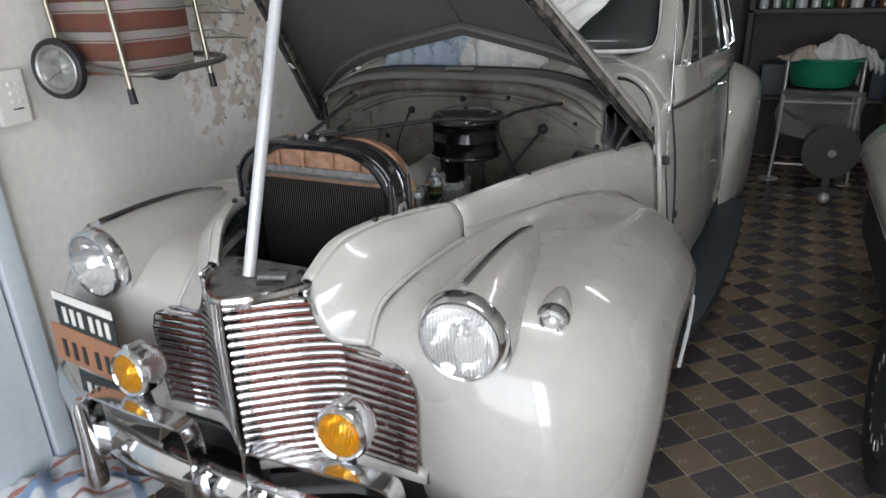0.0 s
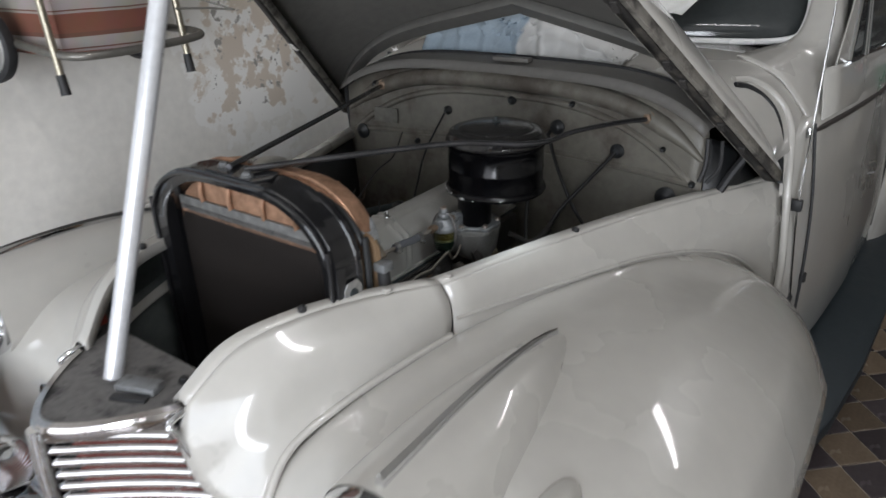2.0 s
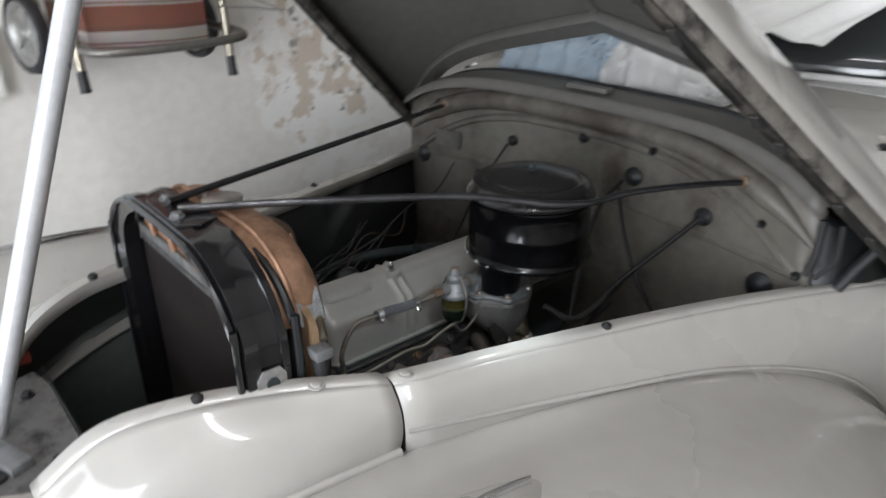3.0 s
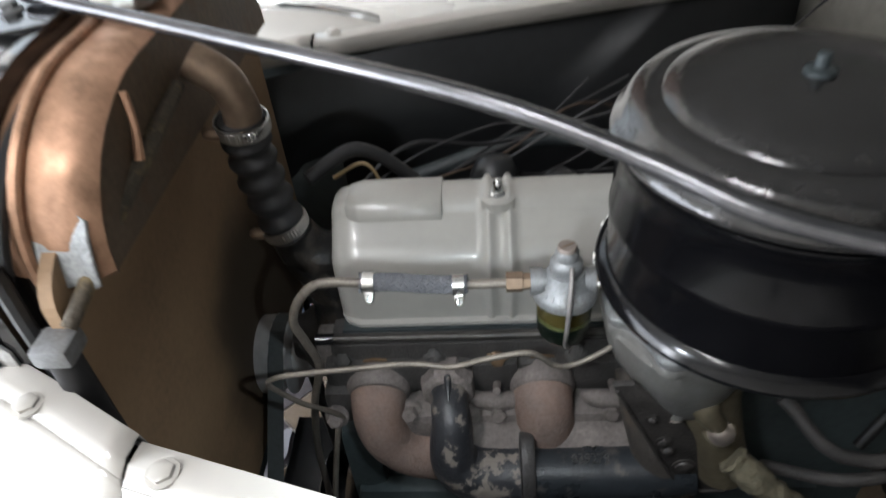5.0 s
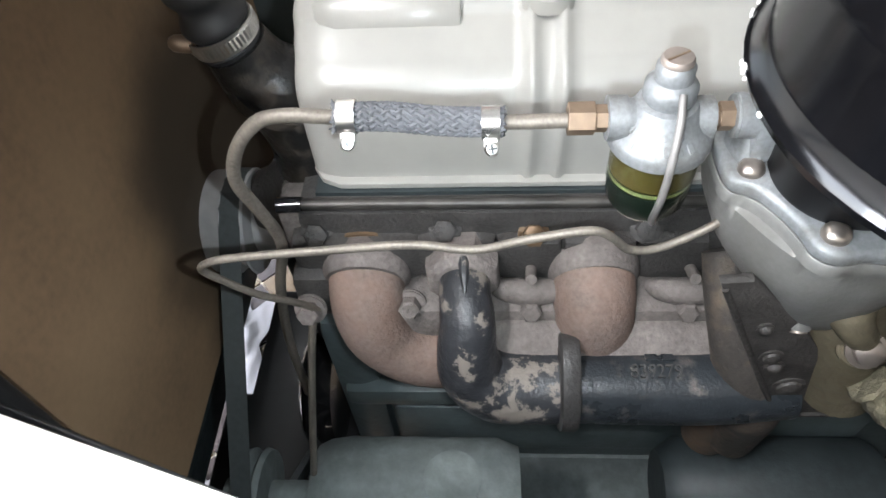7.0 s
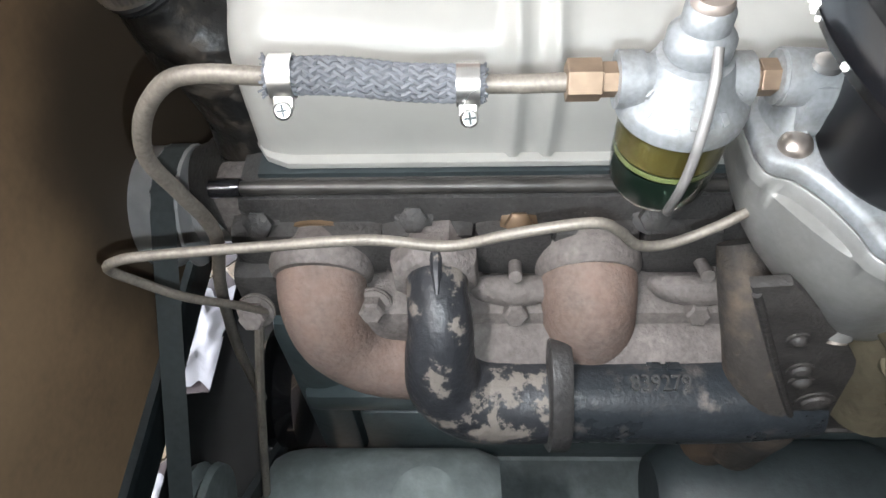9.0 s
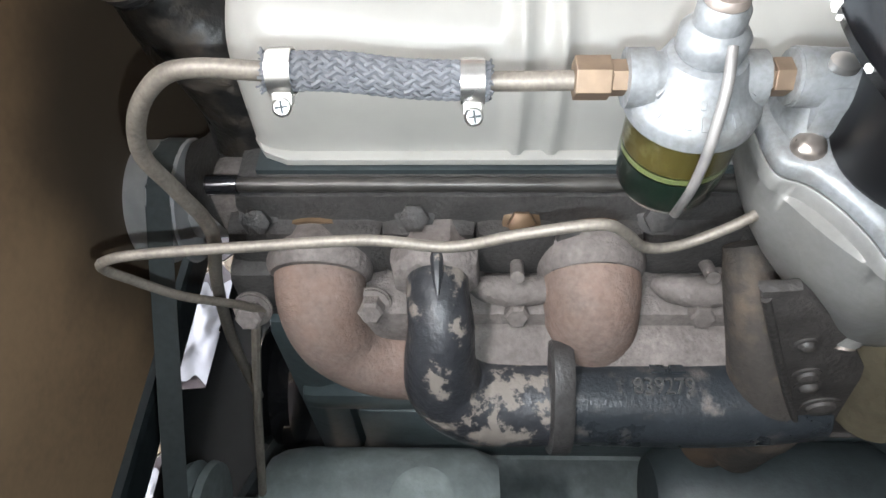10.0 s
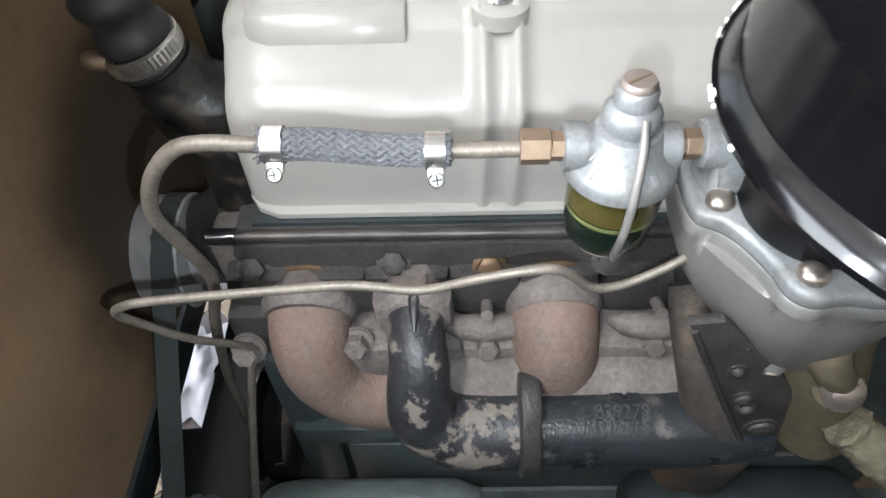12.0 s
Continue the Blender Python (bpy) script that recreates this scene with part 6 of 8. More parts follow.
BROWN_STEEL = mat("browned_screw_steel", (0.40, 0.35, 0.31), 0.3, metal=0.9, var=0.2, scale=60)
carb = thing("carburettor", "grey cast carburettor with a bolted bowl", "carburettor")
carb.parent = car
del carb["category"]


BOWL_PLAN = cat([(0.086, 0.724, 0), (0.098, 0.7085, 0), (0.136, 0.7065, 0), (0.1515, 0.7095, 0), (0.1575, 0.7200, 0), (0.1690, 0.7290, 0), (0.1840, 0.7360, 0), (0.1960, 0.7395, 0), (0.2025, 0.7490, 0), (0.2010, 0.7640, 0), (0.2030, 0.7830, 0), (0.196, 0.806, 0), (0.168, 0.832, 0), (0.126, 0.838, 0), (0.092, 0.812, 0), (0.084, 0.765, 0), (0.086, 0.724, 0)], 5)[:-1]
BODY_PLAN = cat([(0.086, 0.724, 0), (0.098, 0.7085, 0), (0.134, 0.7065, 0), (0.1500, 0.7100, 0), (0.1600, 0.7160, 0), (0.1720, 0.7230, 0), (0.1850, 0.7320, 0), (0.1955, 0.7420, 0), (0.2005, 0.7540, 0), (0.2015, 0.7680, 0), (0.2020, 0.7850, 0), (0.195, 0.806, 0), (0.168, 0.832, 0), (0.126, 0.838, 0), (0.092, 0.812, 0), (0.084, 0.765, 0), (0.086, 0.724, 0)], 5)[:-1]


def bowl_ring(plan, z, k, grow=0.0, cx=0.150, cy=0.778):
    out = []
    for p in plan:
        d = Vector((p.x - cx, p.y - cy, 0))
        out.append((cx + d.x * k + grow * d.x / d.length, cy + d.y * k + grow * d.y / d.length, z))
    return out


bm = B()
vs = grid(bm, [bowl_ring(BODY_PLAN, 0.874, 0.16, 0, 0.176, 0.787), bowl_ring(BODY_PLAN, 0.878, 0.34, 0, 0.174, 0.787), bowl_ring(BODY_PLAN, 0.886, 0.50, 0, 0.170, 0.787), bowl_ring(BODY_PLAN, 0.895, 0.63, 0, 0.166, 0.786), bowl_ring(BODY_PLAN, 0.906, 0.75, 0, 0.161, 0.785), bowl_ring(BODY_PLAN, 0.918, 0.85, 0, 0.157, 0.783), bowl_ring(BODY_PLAN, 0.932, 0.925, 0, 0.153, 0.781), bowl_ring(BODY_PLAN, 0.946, 0.965, 0, 0.151, 0.779), bowl_ring(BODY_PLAN, 0.9575, 0.985), bowl_ring(BOWL_PLAN, 0.9585, 0.998), bowl_ring(BOWL_PLAN, 0.966, 1.0), bowl_ring(BOWL_PLAN, 0.9668, 0.99)], close=True)
bm.faces.new(vs[0])
bm.faces.new(vs[-1])
part("float_bowl", bm, CAST_BOWL, carb, "grey cast float bowl", sharp=50)
bm = B()
vs = grid(bm, [bowl_ring(BOWL_PLAN, 0.9678, 0.99), bowl_ring(BOWL_PLAN, 0.9684, 1.0), bowl_ring(BOWL_PLAN, 0.9735, 1.0), bowl_ring(BOWL_PLAN, 0.9755, 0.985), bowl_ring(BOWL_PLAN, 0.9765, 0.94), bowl_ring(BOWL_PLAN, 0.980, 0.5)], close=True)
bm.faces.new(vs[0])
bm.faces.new(vs[-1])
part("bowl_cover", bm, ZINC, carb, "paler cast bowl cover", sharp=50)
part("inlet_casting", spline_sheet([[(0.146, 0.722, 0.976), (0.142, 0.715, 0.976), (0.125, 0.711, 0.976), (0.112, 0.716, 0.976), (0.108, 0.74, 0.976)],
                                    [(0.144, 0.724, 0.984), (0.140, 0.7165, 0.985), (0.129, 0.7135, 0.986), (0.118, 0.717, 0.985), (0.114, 0.74, 0.984)],
                                    [(0.141, 0.727, 0.993), (0.138, 0.721, 0.998), (0.131, 0.7175, 1.004), (0.124, 0.721, 1.0), (0.12, 0.74, 0.993)],
                                    [(0.138, 0.745, 0.995), (0.135, 0.742, 1.000), (0.131, 0.740, 1.004), (0.126, 0.742, 1.0), (0.122, 0.75, 0.993)]], 4), ZINC, carb)
for sx, sy in ((0.1462, 0.7200), (0.1905, 0.7490), (0.190, 0.803), (0.105, 0.722), (0.12, 0.826)):
    part("bowl_screw", lathe(B(), [(0.0070, 0.0), (0.0070, 0.0028), (0.0058, 0.0055), (0.0028, 0.0070), (0, 0.0073)], pose(sx, sy, 0.9758), 18), BROWN_STEEL, carb)
part("bowl_foot", tube(B(), [(0.165, 0.772, 0.900), (0.174, 0.770, 0.885), (0.1795, 0.769, 0.876)], [0.016, 0.0105, 0.0075], 18, 4), CAST_BOWL, carb)
part("foot_plug", lathe(B(), [(0.0058, 0), (0.0058, 0.002), (0, 0.003)], along((0.1805, 0.7688, 0.875), (0.19, 0.768, 0.866)), 14), BROWN_STEEL, carb)
part("jet_boss", tube(B(), [(0.170, 0.782, 0.930), (0.184, 0.779, 0.947), (0.1918, 0.7778, 0.956)], [0.015, 0.0125, 0.0108], 18, 3), CAST_BOWL, carb)
bs = part("jet_screw", lathe(B(), [(0.0075, 0), (0.0075, 0.003), (0, 0.0035)], pose(0.1925, 0.7775, 0.9565, 0, 62, -15), 16), BRASS, carb)
part("screw_slot", box(B(), (0.0015, 0.012, 0.001), pose(0.1955, 0.7767, 0.9585, 0, 62, -15)), BLACK_DULL, bs)
part("throttle_body", tube(B(), [(0.150, 0.795, 0.905), (0.164, 0.802, 0.876), (0.172, 0.812, 0.845), (0.176, 0.826, 0.79)], [0.036, 0.027, 0.023, 0.024], 24, 5), mat("brassy_cast_body", (0.115, 0.098, 0.066), 0.5, metal=0.5, var=0.3, scale=20, fine=120, bump=0.3), carb, "brassy throttle body")
part("bolt_lug", lathe(B(), [(0.0, -0.018), (0.012, -0.016), (0.0145, -0.006), (0.0145, 0.0), (0.0132, 0.0012), (0, 0.0012)], along((0.1905, 0.8055, 0.8705), (0.2505, 0.7955, 0.9205)), 24), MATS["brassy_cast_body"], carb)
part("body_bolt", hexbolt(B(), (0.1935, 0.8050, 0.8730), (0.75, -0.12, 0.62), 0.0088, 0.008), BROWN_STEEL, carb)
part("body_arm", tube(B(), [(0.176, 0.79, 0.90), (0.188, 0.792, 0.893), (0.190, 0.802, 0.880)], [0.018, 0.011, 0.009], 16, 4), MATS["brassy_cast_body"], carb)
part("stub", tube(B(), [(FUEL_X, 0.707, 1.001), (FUEL_X, 0.722, 1.0), (FUEL_X, 0.745, 0.992)], [0.011, 0.012, 0.018], 18, 3), ZINC, carb)
part("stub_lug", tube(B(), [(FUEL_X, 0.7085, 1.001), (FUEL_X, 0.7125, 1.001)], 0.0118, 24), ZINC, carb)
part("stub_arm", box(B(), (0.020, 0.05, 0.028), pose(0.134, 0.742, 0.992), 0.006), ZINC, carb)
part("stub_screw", lathe(B(), [(0.0055, 0), (0.0055, 0.003), (0.002, 0.005), (0, 0.005)], pose(FUEL_X + 0.006, 0.722, 1.0105), 14), STEEL, carb)
bm = B()
pts = cat([(0.198, 0.818, 0.842), (0.213, 0.842, 0.825), (0.226, 0.885, 0.79), (0.232, 0.96, 0.74), (0.22, 1.02, 0.69)], 12)
tube(bm, [tuple(p) for p in pts], [0.0135 + 0.0012 * math.sin(k * 0.9 + 2 * math.sin(k * 0.37)) for k in range(len(pts))], 22, 1)
lumps = random.Random(8)
for v in bm.verts:
    v.co += Vector((lumps.uniform(-1, 1), lumps.uniform(-1, 1), lumps.uniform(-1, 1))) * 0.0011
part("lagged_pipe", bm, mat("asbestos_lagging", (0.095, 0.084, 0.055), 0.9, var=0.4, scale=40, fine=150, bump=1.0, bump_scale=120), carb, "rough tan lagged pipe")
for pts in (((0.18, 0.86, 0.80), (0.22, 0.92, 0.84), (0.2, 1.05, 0.86)), ((0.20, 0.84, 0.93), (0.24, 0.90, 0.90), (0.22, 1.1, 0.93))):
    part("linkage", tube(B(), pts, 0.006, 10, 5), IRON, carb)

AX, AY = 0.187, 0.798
air = thing("air_cleaner", "gloss black oil-bath air cleaner drum", "air cleaner")
air.parent = car
del air["category"]
am = pose(AX, AY, 0)
part("drum", lathe(B(), [(0.102, 1.054), (0.1105, 1.057), (0.1125, 1.062), (0.1105, 1.067), (0.1055, 1.071), (0.105, 1.085), (0.1055, 1.108), (0.1065, 1.111), (0.1055, 1.114), (0.105, 1.14), (0.105, 1.155), (0.1075, 1.158), (0.1075, 1.163), (0.10, 1.165)], am, 64), mat("deep_black_enamel", (0.0022, 0.0022, 0.0026), 0.17, ior=1.33, var=0.3, scale=30, fine=300), air)
lid = part("lid", lathe(B(), [(0.10, 1.164), (0.1085, 1.166), (0.111, 1.171), (0.1085, 1.176), (0.105, 1.179), (0.103, 1.186), (0.098, 1.191), (0.086, 1.194), (0.083, 1.1935), (0.080, 1.197), (0.07, 1.2005), (0.03, 1.205), (0.0, 1.206)], am, 64), mat("satin_black_lid", (0.016, 0.0155, 0.015), 0.15, ior=1.55, var=0.3, scale=9, fine=90, bump=0.1), air)
part("lid_screw", lathe(B(), [(0.009, 1.204), (0.009, 1.208), (0.004, 1.209), (0.004, 1.217), (0, 1.218)], am, 14), BLACK_DULL, air)
part("drum_base", lathe(B(), [(0.02, 0.974), (0.0365, 0.9772), (0.0380, 0.980), (0.0385, 1.034), (0.043, 1.044), (0.056, 1.052), (0.064, 1.056)], pose(0.152, 0.765, 0), 48), mat("sooty_black", (0.003, 0.003, 0.0035), 0.35, ior=1.3, var=0.3), air)
bm = B()
rg = random.Random(3)
for k in range(16):
    a = rg.uniform(2.6, 4.9)
    box(bm, (0.0012, rg.uniform(0.001, 0.0035), rg.uniform(0.001, 0.002)), am @ pose(0.1126 * math.cos(a), 0.1126 * math.sin(a), 1.062 + rg.uniform(-0.003, 0.003), 0, 0, math.degrees(a)))
tagged(part("paint_chips", bm, WHITE, air, smooth=False), kind="stuff")

# ---- fuel line, braided hose and filter ----
FXX = 0.131
fuel = thing("fuel_line", "steel fuel line with a braided hose joint", "fuel line")
fuel.parent = car
del fuel["category"]
part("line_tube", tube(B(), [(FXX, 0.52, 1.004), (FXX, 0.50, 1.0055), (FXX, 0.475, 1.007), (FXX, 0.459, 1.002), (FXX, 0.443, 0.983), (0.129, 0.434, 0.956), (0.124, 0.438, 0.925), (0.115, 0.440, 0.88), (0.105, 0.420, 0.81), (0.10, 0.405, 0.72), (0.10, 0.40, 0.62)], 0.0041, 12, 5), TUBE, fuel)
part("line_tube", tube(B(), [(FXX, 0.58, 1.0), (FXX, 0.60, 0.9995), (FXX, 0.632, 1.0)], 0.0041, 12, 3), TUBE, fuel)
bm = B()
N = 26
path = cat([(FXX, 0.503, 1.005), (FXX, 0.53, 1.005), (FXX, 0.56, 1.001), (FXX, 0.591, 0.9995)], N)
tube(bm, [tuple(p) for p in path], [0.0074 if k < 4 or k > len(path) - 5 else 0.0063 for k in range(len(path))], 16, 1)
hose2 = part("braided_hose", bm, BRAID, fuel, "grey woven fabric hose")
for d in (1, -1):
    for j in range(12):
        bm = B()
        pts = []
        for k in range(len(path)):
            a = d * k * 0.10 + j * math.pi / 6
            over = 0.0066 + 0.0005 * math.sin(k * 0.628 * 1.6 + (0 if d > 0 else math.pi))
            pts.append(path[k] + Vector((over * math.cos(a), 0, over * math.sin(a))))
        tube(bm, [tuple(p) for p in pts], 0.00115, 6, 1)
        part("braid_strand", bm, BRAID, hose2)
bm = B()
for end in (0, len(path) - 1):
    for k in range(40):
        a = rg.uniform(0, 2 * math.pi)
        r0 = rg.uniform(0.005, 0.008)
        p = path[end] + Vector((r0 * math.cos(a), 0, r0 * math.sin(a)))
        q = p + Vector((rg.uniform(0, 0.002) * math.cos(a), (-1 if end == 0 else 1) * rg.uniform(0.0005, 0.002), rg.uniform(0, 0.002) * math.sin(a)))
        tube(bm, [tuple(p), tuple(q)], 0.0005, 4, 1)
tagged(part("fray", bm, BRAID, hose2), kind="stuff")
for y, z in ((0.5095, 1.0052), (0.5845, 0.9998)):
    m = pose(FXX, y, z, 90)
    cl = part("band_clamp", lathe(B(), [(0.0085, -0.0048), (0.0091, -0.0048), (0.0091, 0.0048), (0.0085, 0.0048)], m, 28, caps=False), STEEL, fuel, "bright steel band clamp")
    bm = box(B(), (0.006, 0.008, 0.006), pose(FXX + 0.0072, y, z - 0.0074, 0, -35), 0.001)
    part("clamp_lug", bm, STEEL, cl, smooth=False)
    mm = pose(FXX + 0.0110, y, z - 0.0088, 0, 48, 12)
    part("clamp_screw", lathe(B(), [(0, 0), (0.0036, 0), (0.0039, 0.0025), (0.003, 0.004), (0, 0.0042)], mm, 16), STEEL, cl)
    bm = box(B(), (0.0052, 0.0009, 0.0008), mm @ pose(0, 0, 0.0042))
    box(bm, (0.0009, 0.0052, 0.0008), mm @ pose(0, 0, 0.0042))
    part("screw_cross", bm, BLACK_DULL, cl, smooth=False)

filt = thing("fuel_filter", "cast filter head over a fuel-filled glass bowl", "fuel filter")
filt.parent = car
del filt["category"]
FY = 0.676
fm = pose(FXX, FY - 0.003, 0) @ Matrix.Diagonal((0.91, 0.91, 1, 1))
part("filter_head", lathe(B(), [(0.028, 0.985), (0.0295, 0.986), (0.030, 0.991), (0.0288, 0.995), (0.0252, 0.998), (0.0212, 1.003), (0.0185, 1.008), (0.0165, 1.012), (0.0125, 1.013), (0.0115, 1.016), (0.0, 1.017)], fm, 48), ZINC, filt, "grey cast filter head")
bm = tube(B(), [(FXX, 0.644, 1.001), (FXX, 0.654, 1.001)], 0.0118, 20)
tube(bm, [(FXX, 0.652, 1.001), (FXX, 0.694, 1.0)], 0.0102, 18)
tube(bm, [(FXX, 0.688, 1.0), (FXX, 0.697, 1.0)], 0.0115, 20)
part("filter_arm", bm, ZINC, filt)
for a in (-120, -60, 60, 120):
    part("head_web", box(B(), (0.016, 0.003, 0.014), fm @ pose(0.014 * math.cos(radians(a)), 0.014 * math.sin(radians(a)), 1.0, 0, 32, a), 0.001), ZINC, filt)
bowl = part("glass_bowl", lathe(B(), [(0.0262, 0.986), (0.0258, 0.957), (0.0246, 0.946), (0.0206, 0.9395), (0.012, 0.9375), (0.0, 0.937), (0.0, 0.9395), (0.011, 0.940), (0.0192, 0.942), (0.0231, 0.948), (0.0240, 0.957), (0.0244, 0.986)], fm, 44, caps=False), BOWL, filt, "green-tinted glass bowl")
bowl.visible_shadow = False
part("fuel", lathe(B(), [(0.0, 0.9835), (0.0239, 0.9835), (0.0238, 0.9665), (0.0, 0.9665)], fm, 36), FUEL, filt, "amber fuel")
part("fuel_ring", lathe(B(), [(0.0237, 0.9655), (0.0236, 0.9625), (0.0, 0.9625), (0.0, 0.9655)], fm, 36), mat("yellow_ring", (0.085, 0.095, 0.035), 0.4, var=0.15), filt)
part("sediment", lathe(B(), [(0.0, 0.9615), (0.0234, 0.9615), (0.0228, 0.9485), (0.0185, 0.9422), (0.0, 0.9405)], fm, 36), FUEL_DARK, filt, "dark green sediment")
part("bail_knob", lathe(B(), [(0.012, 1.012), (0.0145, 1.015), (0.0145, 1.022), (0.012, 1.025), (0.0105, 1.026), (0.0105, 1.033), (0.009, 1.035), (0, 1.035)], fm, 28), ZINC, filt)
ks = part("knob_screw", lathe(B(), [(0.0082, 1.032), (0.0088, 1.0335), (0.0088, 1.037), (0.0078, 1.0385), (0, 1.0385)], fm, 22), mat("brown_brass", (0.22, 0.185, 0.162), 0.5, metal=0.5, var=0.3, scale=30), filt)
part("screw_slot", box(B(), (0.0012, 0.0145, 0.001), fm @ pose(0, 0, 1.0384, 0, 0, 30)), BRASS, ks)
for s in (1, -1):
    part("bail_wire", tube(B(), [(FXX + s * 0.011, FY + 0.0, 1.024), (FXX + s * 0.021, FY - 0.001, 1.014), (FXX + s * 0.030, FY - 0.003, 0.995), (FXX + s * 0.032, FY - 0.004, 0.974), (FXX + s * 0.027, FY - 0.004, 0.952), (FXX + s * 0.014, FY + 0.001, 0.935), (FXX, FY, 0.932)], 0.0021, 10, 5), mat("dull_bail_wire", (0.165, 0.155, 0.148), 0.5, metal=0.4, var=0.3, scale=60), filt)
for k, w in enumerate((0.003, 0.0035, 0.003, 0.0035, 0.003, 0.0035)):
    a = radians(-48 + 15 * k)
    part("raised_mark", box(B(), (0.0016, w, 0.0058), fm @ pose(0.0256 * math.cos(a), 0.0256 * math.sin(a), 0.9978, 0, -52, math.degrees(a)), 0.0003), ZINC, filt, smooth=False)
for k in range(5):
    a = radians(-36 + 14 * k)
    part("raised_mark", box(B(), (0.001, 0.0022, 0.003), fm @ pose(0.0212 * math.cos(a), 0.0212 * math.sin(a), 1.0032, 0, -45, math.degrees(a)), 0.0003), ZINC, filt, smooth=False)
for y0, y1, r in ((0.624, 0.638, 0.0088), (0.638, 0.646, 0.0072), (0.696, 0.701, 0.0064), (0.700, 0.708, 0.0076)):
    m = along((FXX, y0, 1.001), (FXX, y1, 1.001))
    bm = B()
    slab(bm, [(r * math.cos(k * math.pi / 3), r * math.sin(k * math.pi / 3)) for k in range(6)], y1 - y0, m, 0.0006)
    part("brass_nut", bm, BRASS, filt, smooth=False)
# thin vacuum tube in front of the manifold
part("vacuum_tube", tube(B(), [(0.12, 0.455, 0.80), (0.135, 0.445, 0.835), (0.15, 0.428, 0.868), (0.158, 0.413, 0.897), (0.163, 0.408, 0.914), (0.166, 0.416, 0.925), (0.166, 0.435, 0.930), (0.166, 0.495, 0.937), (0.166, 0.54, 0.941), (0.166, 0.575, 0.936), (0.166, 0.605, 0.945), (0.165, 0.638, 0.951), (0.161, 0.652, 0.940), (0.158, 0.664, 0.925), (0.155, 0.680, 0.922), (0.151, 0.700, 0.929), (0.146, 0.716, 0.936), (0.138, 0.735, 0.942)], 0.0026, 10, 5), TUBE, fuel)

# ---- wiring and hoses at the back of the bay ----
CABLE = mat("black_cable", (0.010, 0.010, 0.010), 0.5, var=0.3, scale=30)
for pts, r, material in (
        ([(0.16, 1.11, 1.11), (0.15, 1.05, 1.06), (0.17, 0.98, 0.95), (0.2, 0.92, 0.86)], 0.005, CABLE),
        ([(0.333, 1.13, 1.075), (0.29, 1.07, 1.01), (0.24, 1.0, 0.93), (0.22, 0.95, 0.85)], 0.005, CABLE),
        ([(0.16, 1.10, 1.10), (0.21, 1.06, 1.03), (0.27, 1.04, 0.94), (0.33, 1.05, 0.86)], 0.0045, CABLE),
        ([(-0.19, 1.13, 1.11), (-0.2, 1.05, 1.02), (-0.16, 0.95, 0.95), (-0.1, 0.85, 0.93)], 0.003, CABLE),
        ([(0.47, 1.10, 0.965), (0.42, 1.05, 0.92), (0.36, 1.0, 0.85)], 0.0045, CABLE),
        ([(-0.05, 0.42, 0.99), (-0.09, 0.47, 1.0), (-0.11, 0.52, 0.95), (-0.10, 0.56, 0.9)], 0.008, RUBBER),
        ([(-0.10, 0.45, 0.93), (-0.16, 0.52, 0.96), (-0.22, 0.62, 0.92), (-0.26, 0.8, 0.94)], 0.003, RUBBER),
        ([(-0.12, 0.48, 0.88), (-0.2, 0.58, 0.9), (-0.24, 0.7, 0.93)], 0.0025, RUBBER),
        ([(-0.08, 0.44, 0.97), (-0.085, 0.475, 0.985), (-0.09, 0.49, 0.95), (-0.085, 0.485, 0.90)], 0.0022, mat("tan_wire", (0.3, 0.22, 0.12), 0.6, var=0.1)),
        ([(-0.25, 0.5, 0.85), (-0.26, 0.7, 0.9), (-0.22, 0.95, 0.88)], 0.012, BLACK_DULL)):
    tagged_part = part("cable", tube(B(), pts, r, 10, 6), material, car)
WIRE = mat("brown_cloth_wire", (0.045, 0.03, 0.02), 0.8, var=0.3, scale=60)
rw = random.Random(21)
for k in range(8):
    y0 = rw.uniform(0.42, 0.6)
    pts = [(-0.09 - rw.uniform(0, 0.05), y0, 0.90 + rw.uniform(-0.05, 0.04))]
    for q in range(4):
        px, py, pz = pts[-1]
        pts.append((px - rw.uniform(0.0, 0.07), py + rw.uniform(0.06, 0.13), pz + rw.uniform(-0.05, 0.06)))
    part("cable", tube(B(), pts, rw.choice((0.0018, 0.0025, 0.004)), 8, 6), rw.choice((RUBBER, WIRE, RUBBER)), car)
for y, z, r in ((0.62, 0.93, 0.03), (0.70, 0.905, 0.026), (0.84, 0.92, 0.024)):
    part("distributor_cap" if r > 0.028 else "ignition_cup", lathe(B(), [(0.0, -0.09), (r * 0.8, -0.09), (r * 0.85, -0.02), (r, -0.018), (r, 0.0), (r * 0.7, 0.018), (r * 0.3, 0.024), (0, 0.024)], pose(-0.135, y, z, 0, -14), 22), SHADOW_BLACK, engine)
part("timing_cover", box(B(), (0.22, 0.05, 0.30), pose(-0.02, 0.450, 0.58), 0.02), BLOCK, engine)
part("oil_pan", box(B(), (0.22, 0.62, 0.12), pose(0, 0.76, 0.34), 0.03), HAZED_METAL, engine)
part("starter", lathe(B(), [(0, 0), (0.05, 0.0), (0.055, 0.01), (0.055, 0.2), (0.04, 0.22), (0, 0.22)], pose(0.15, 0.98, 0.50, 90), 28), BLACK_DULL, engine)
bm = B()
grid(bm, [[(0.08, y, 0.40) for y in (0.47, 0.7, 0.95, 1.15)], [(0.25, y, 0.36) for y in (0.47, 0.7, 0.95, 1.15)], [(0.36, y, 0.40) for y in (0.47, 0.7, 0.95, 1.15)]])
part("undertray", bm, HAZED_METAL, car, thick=0.003)
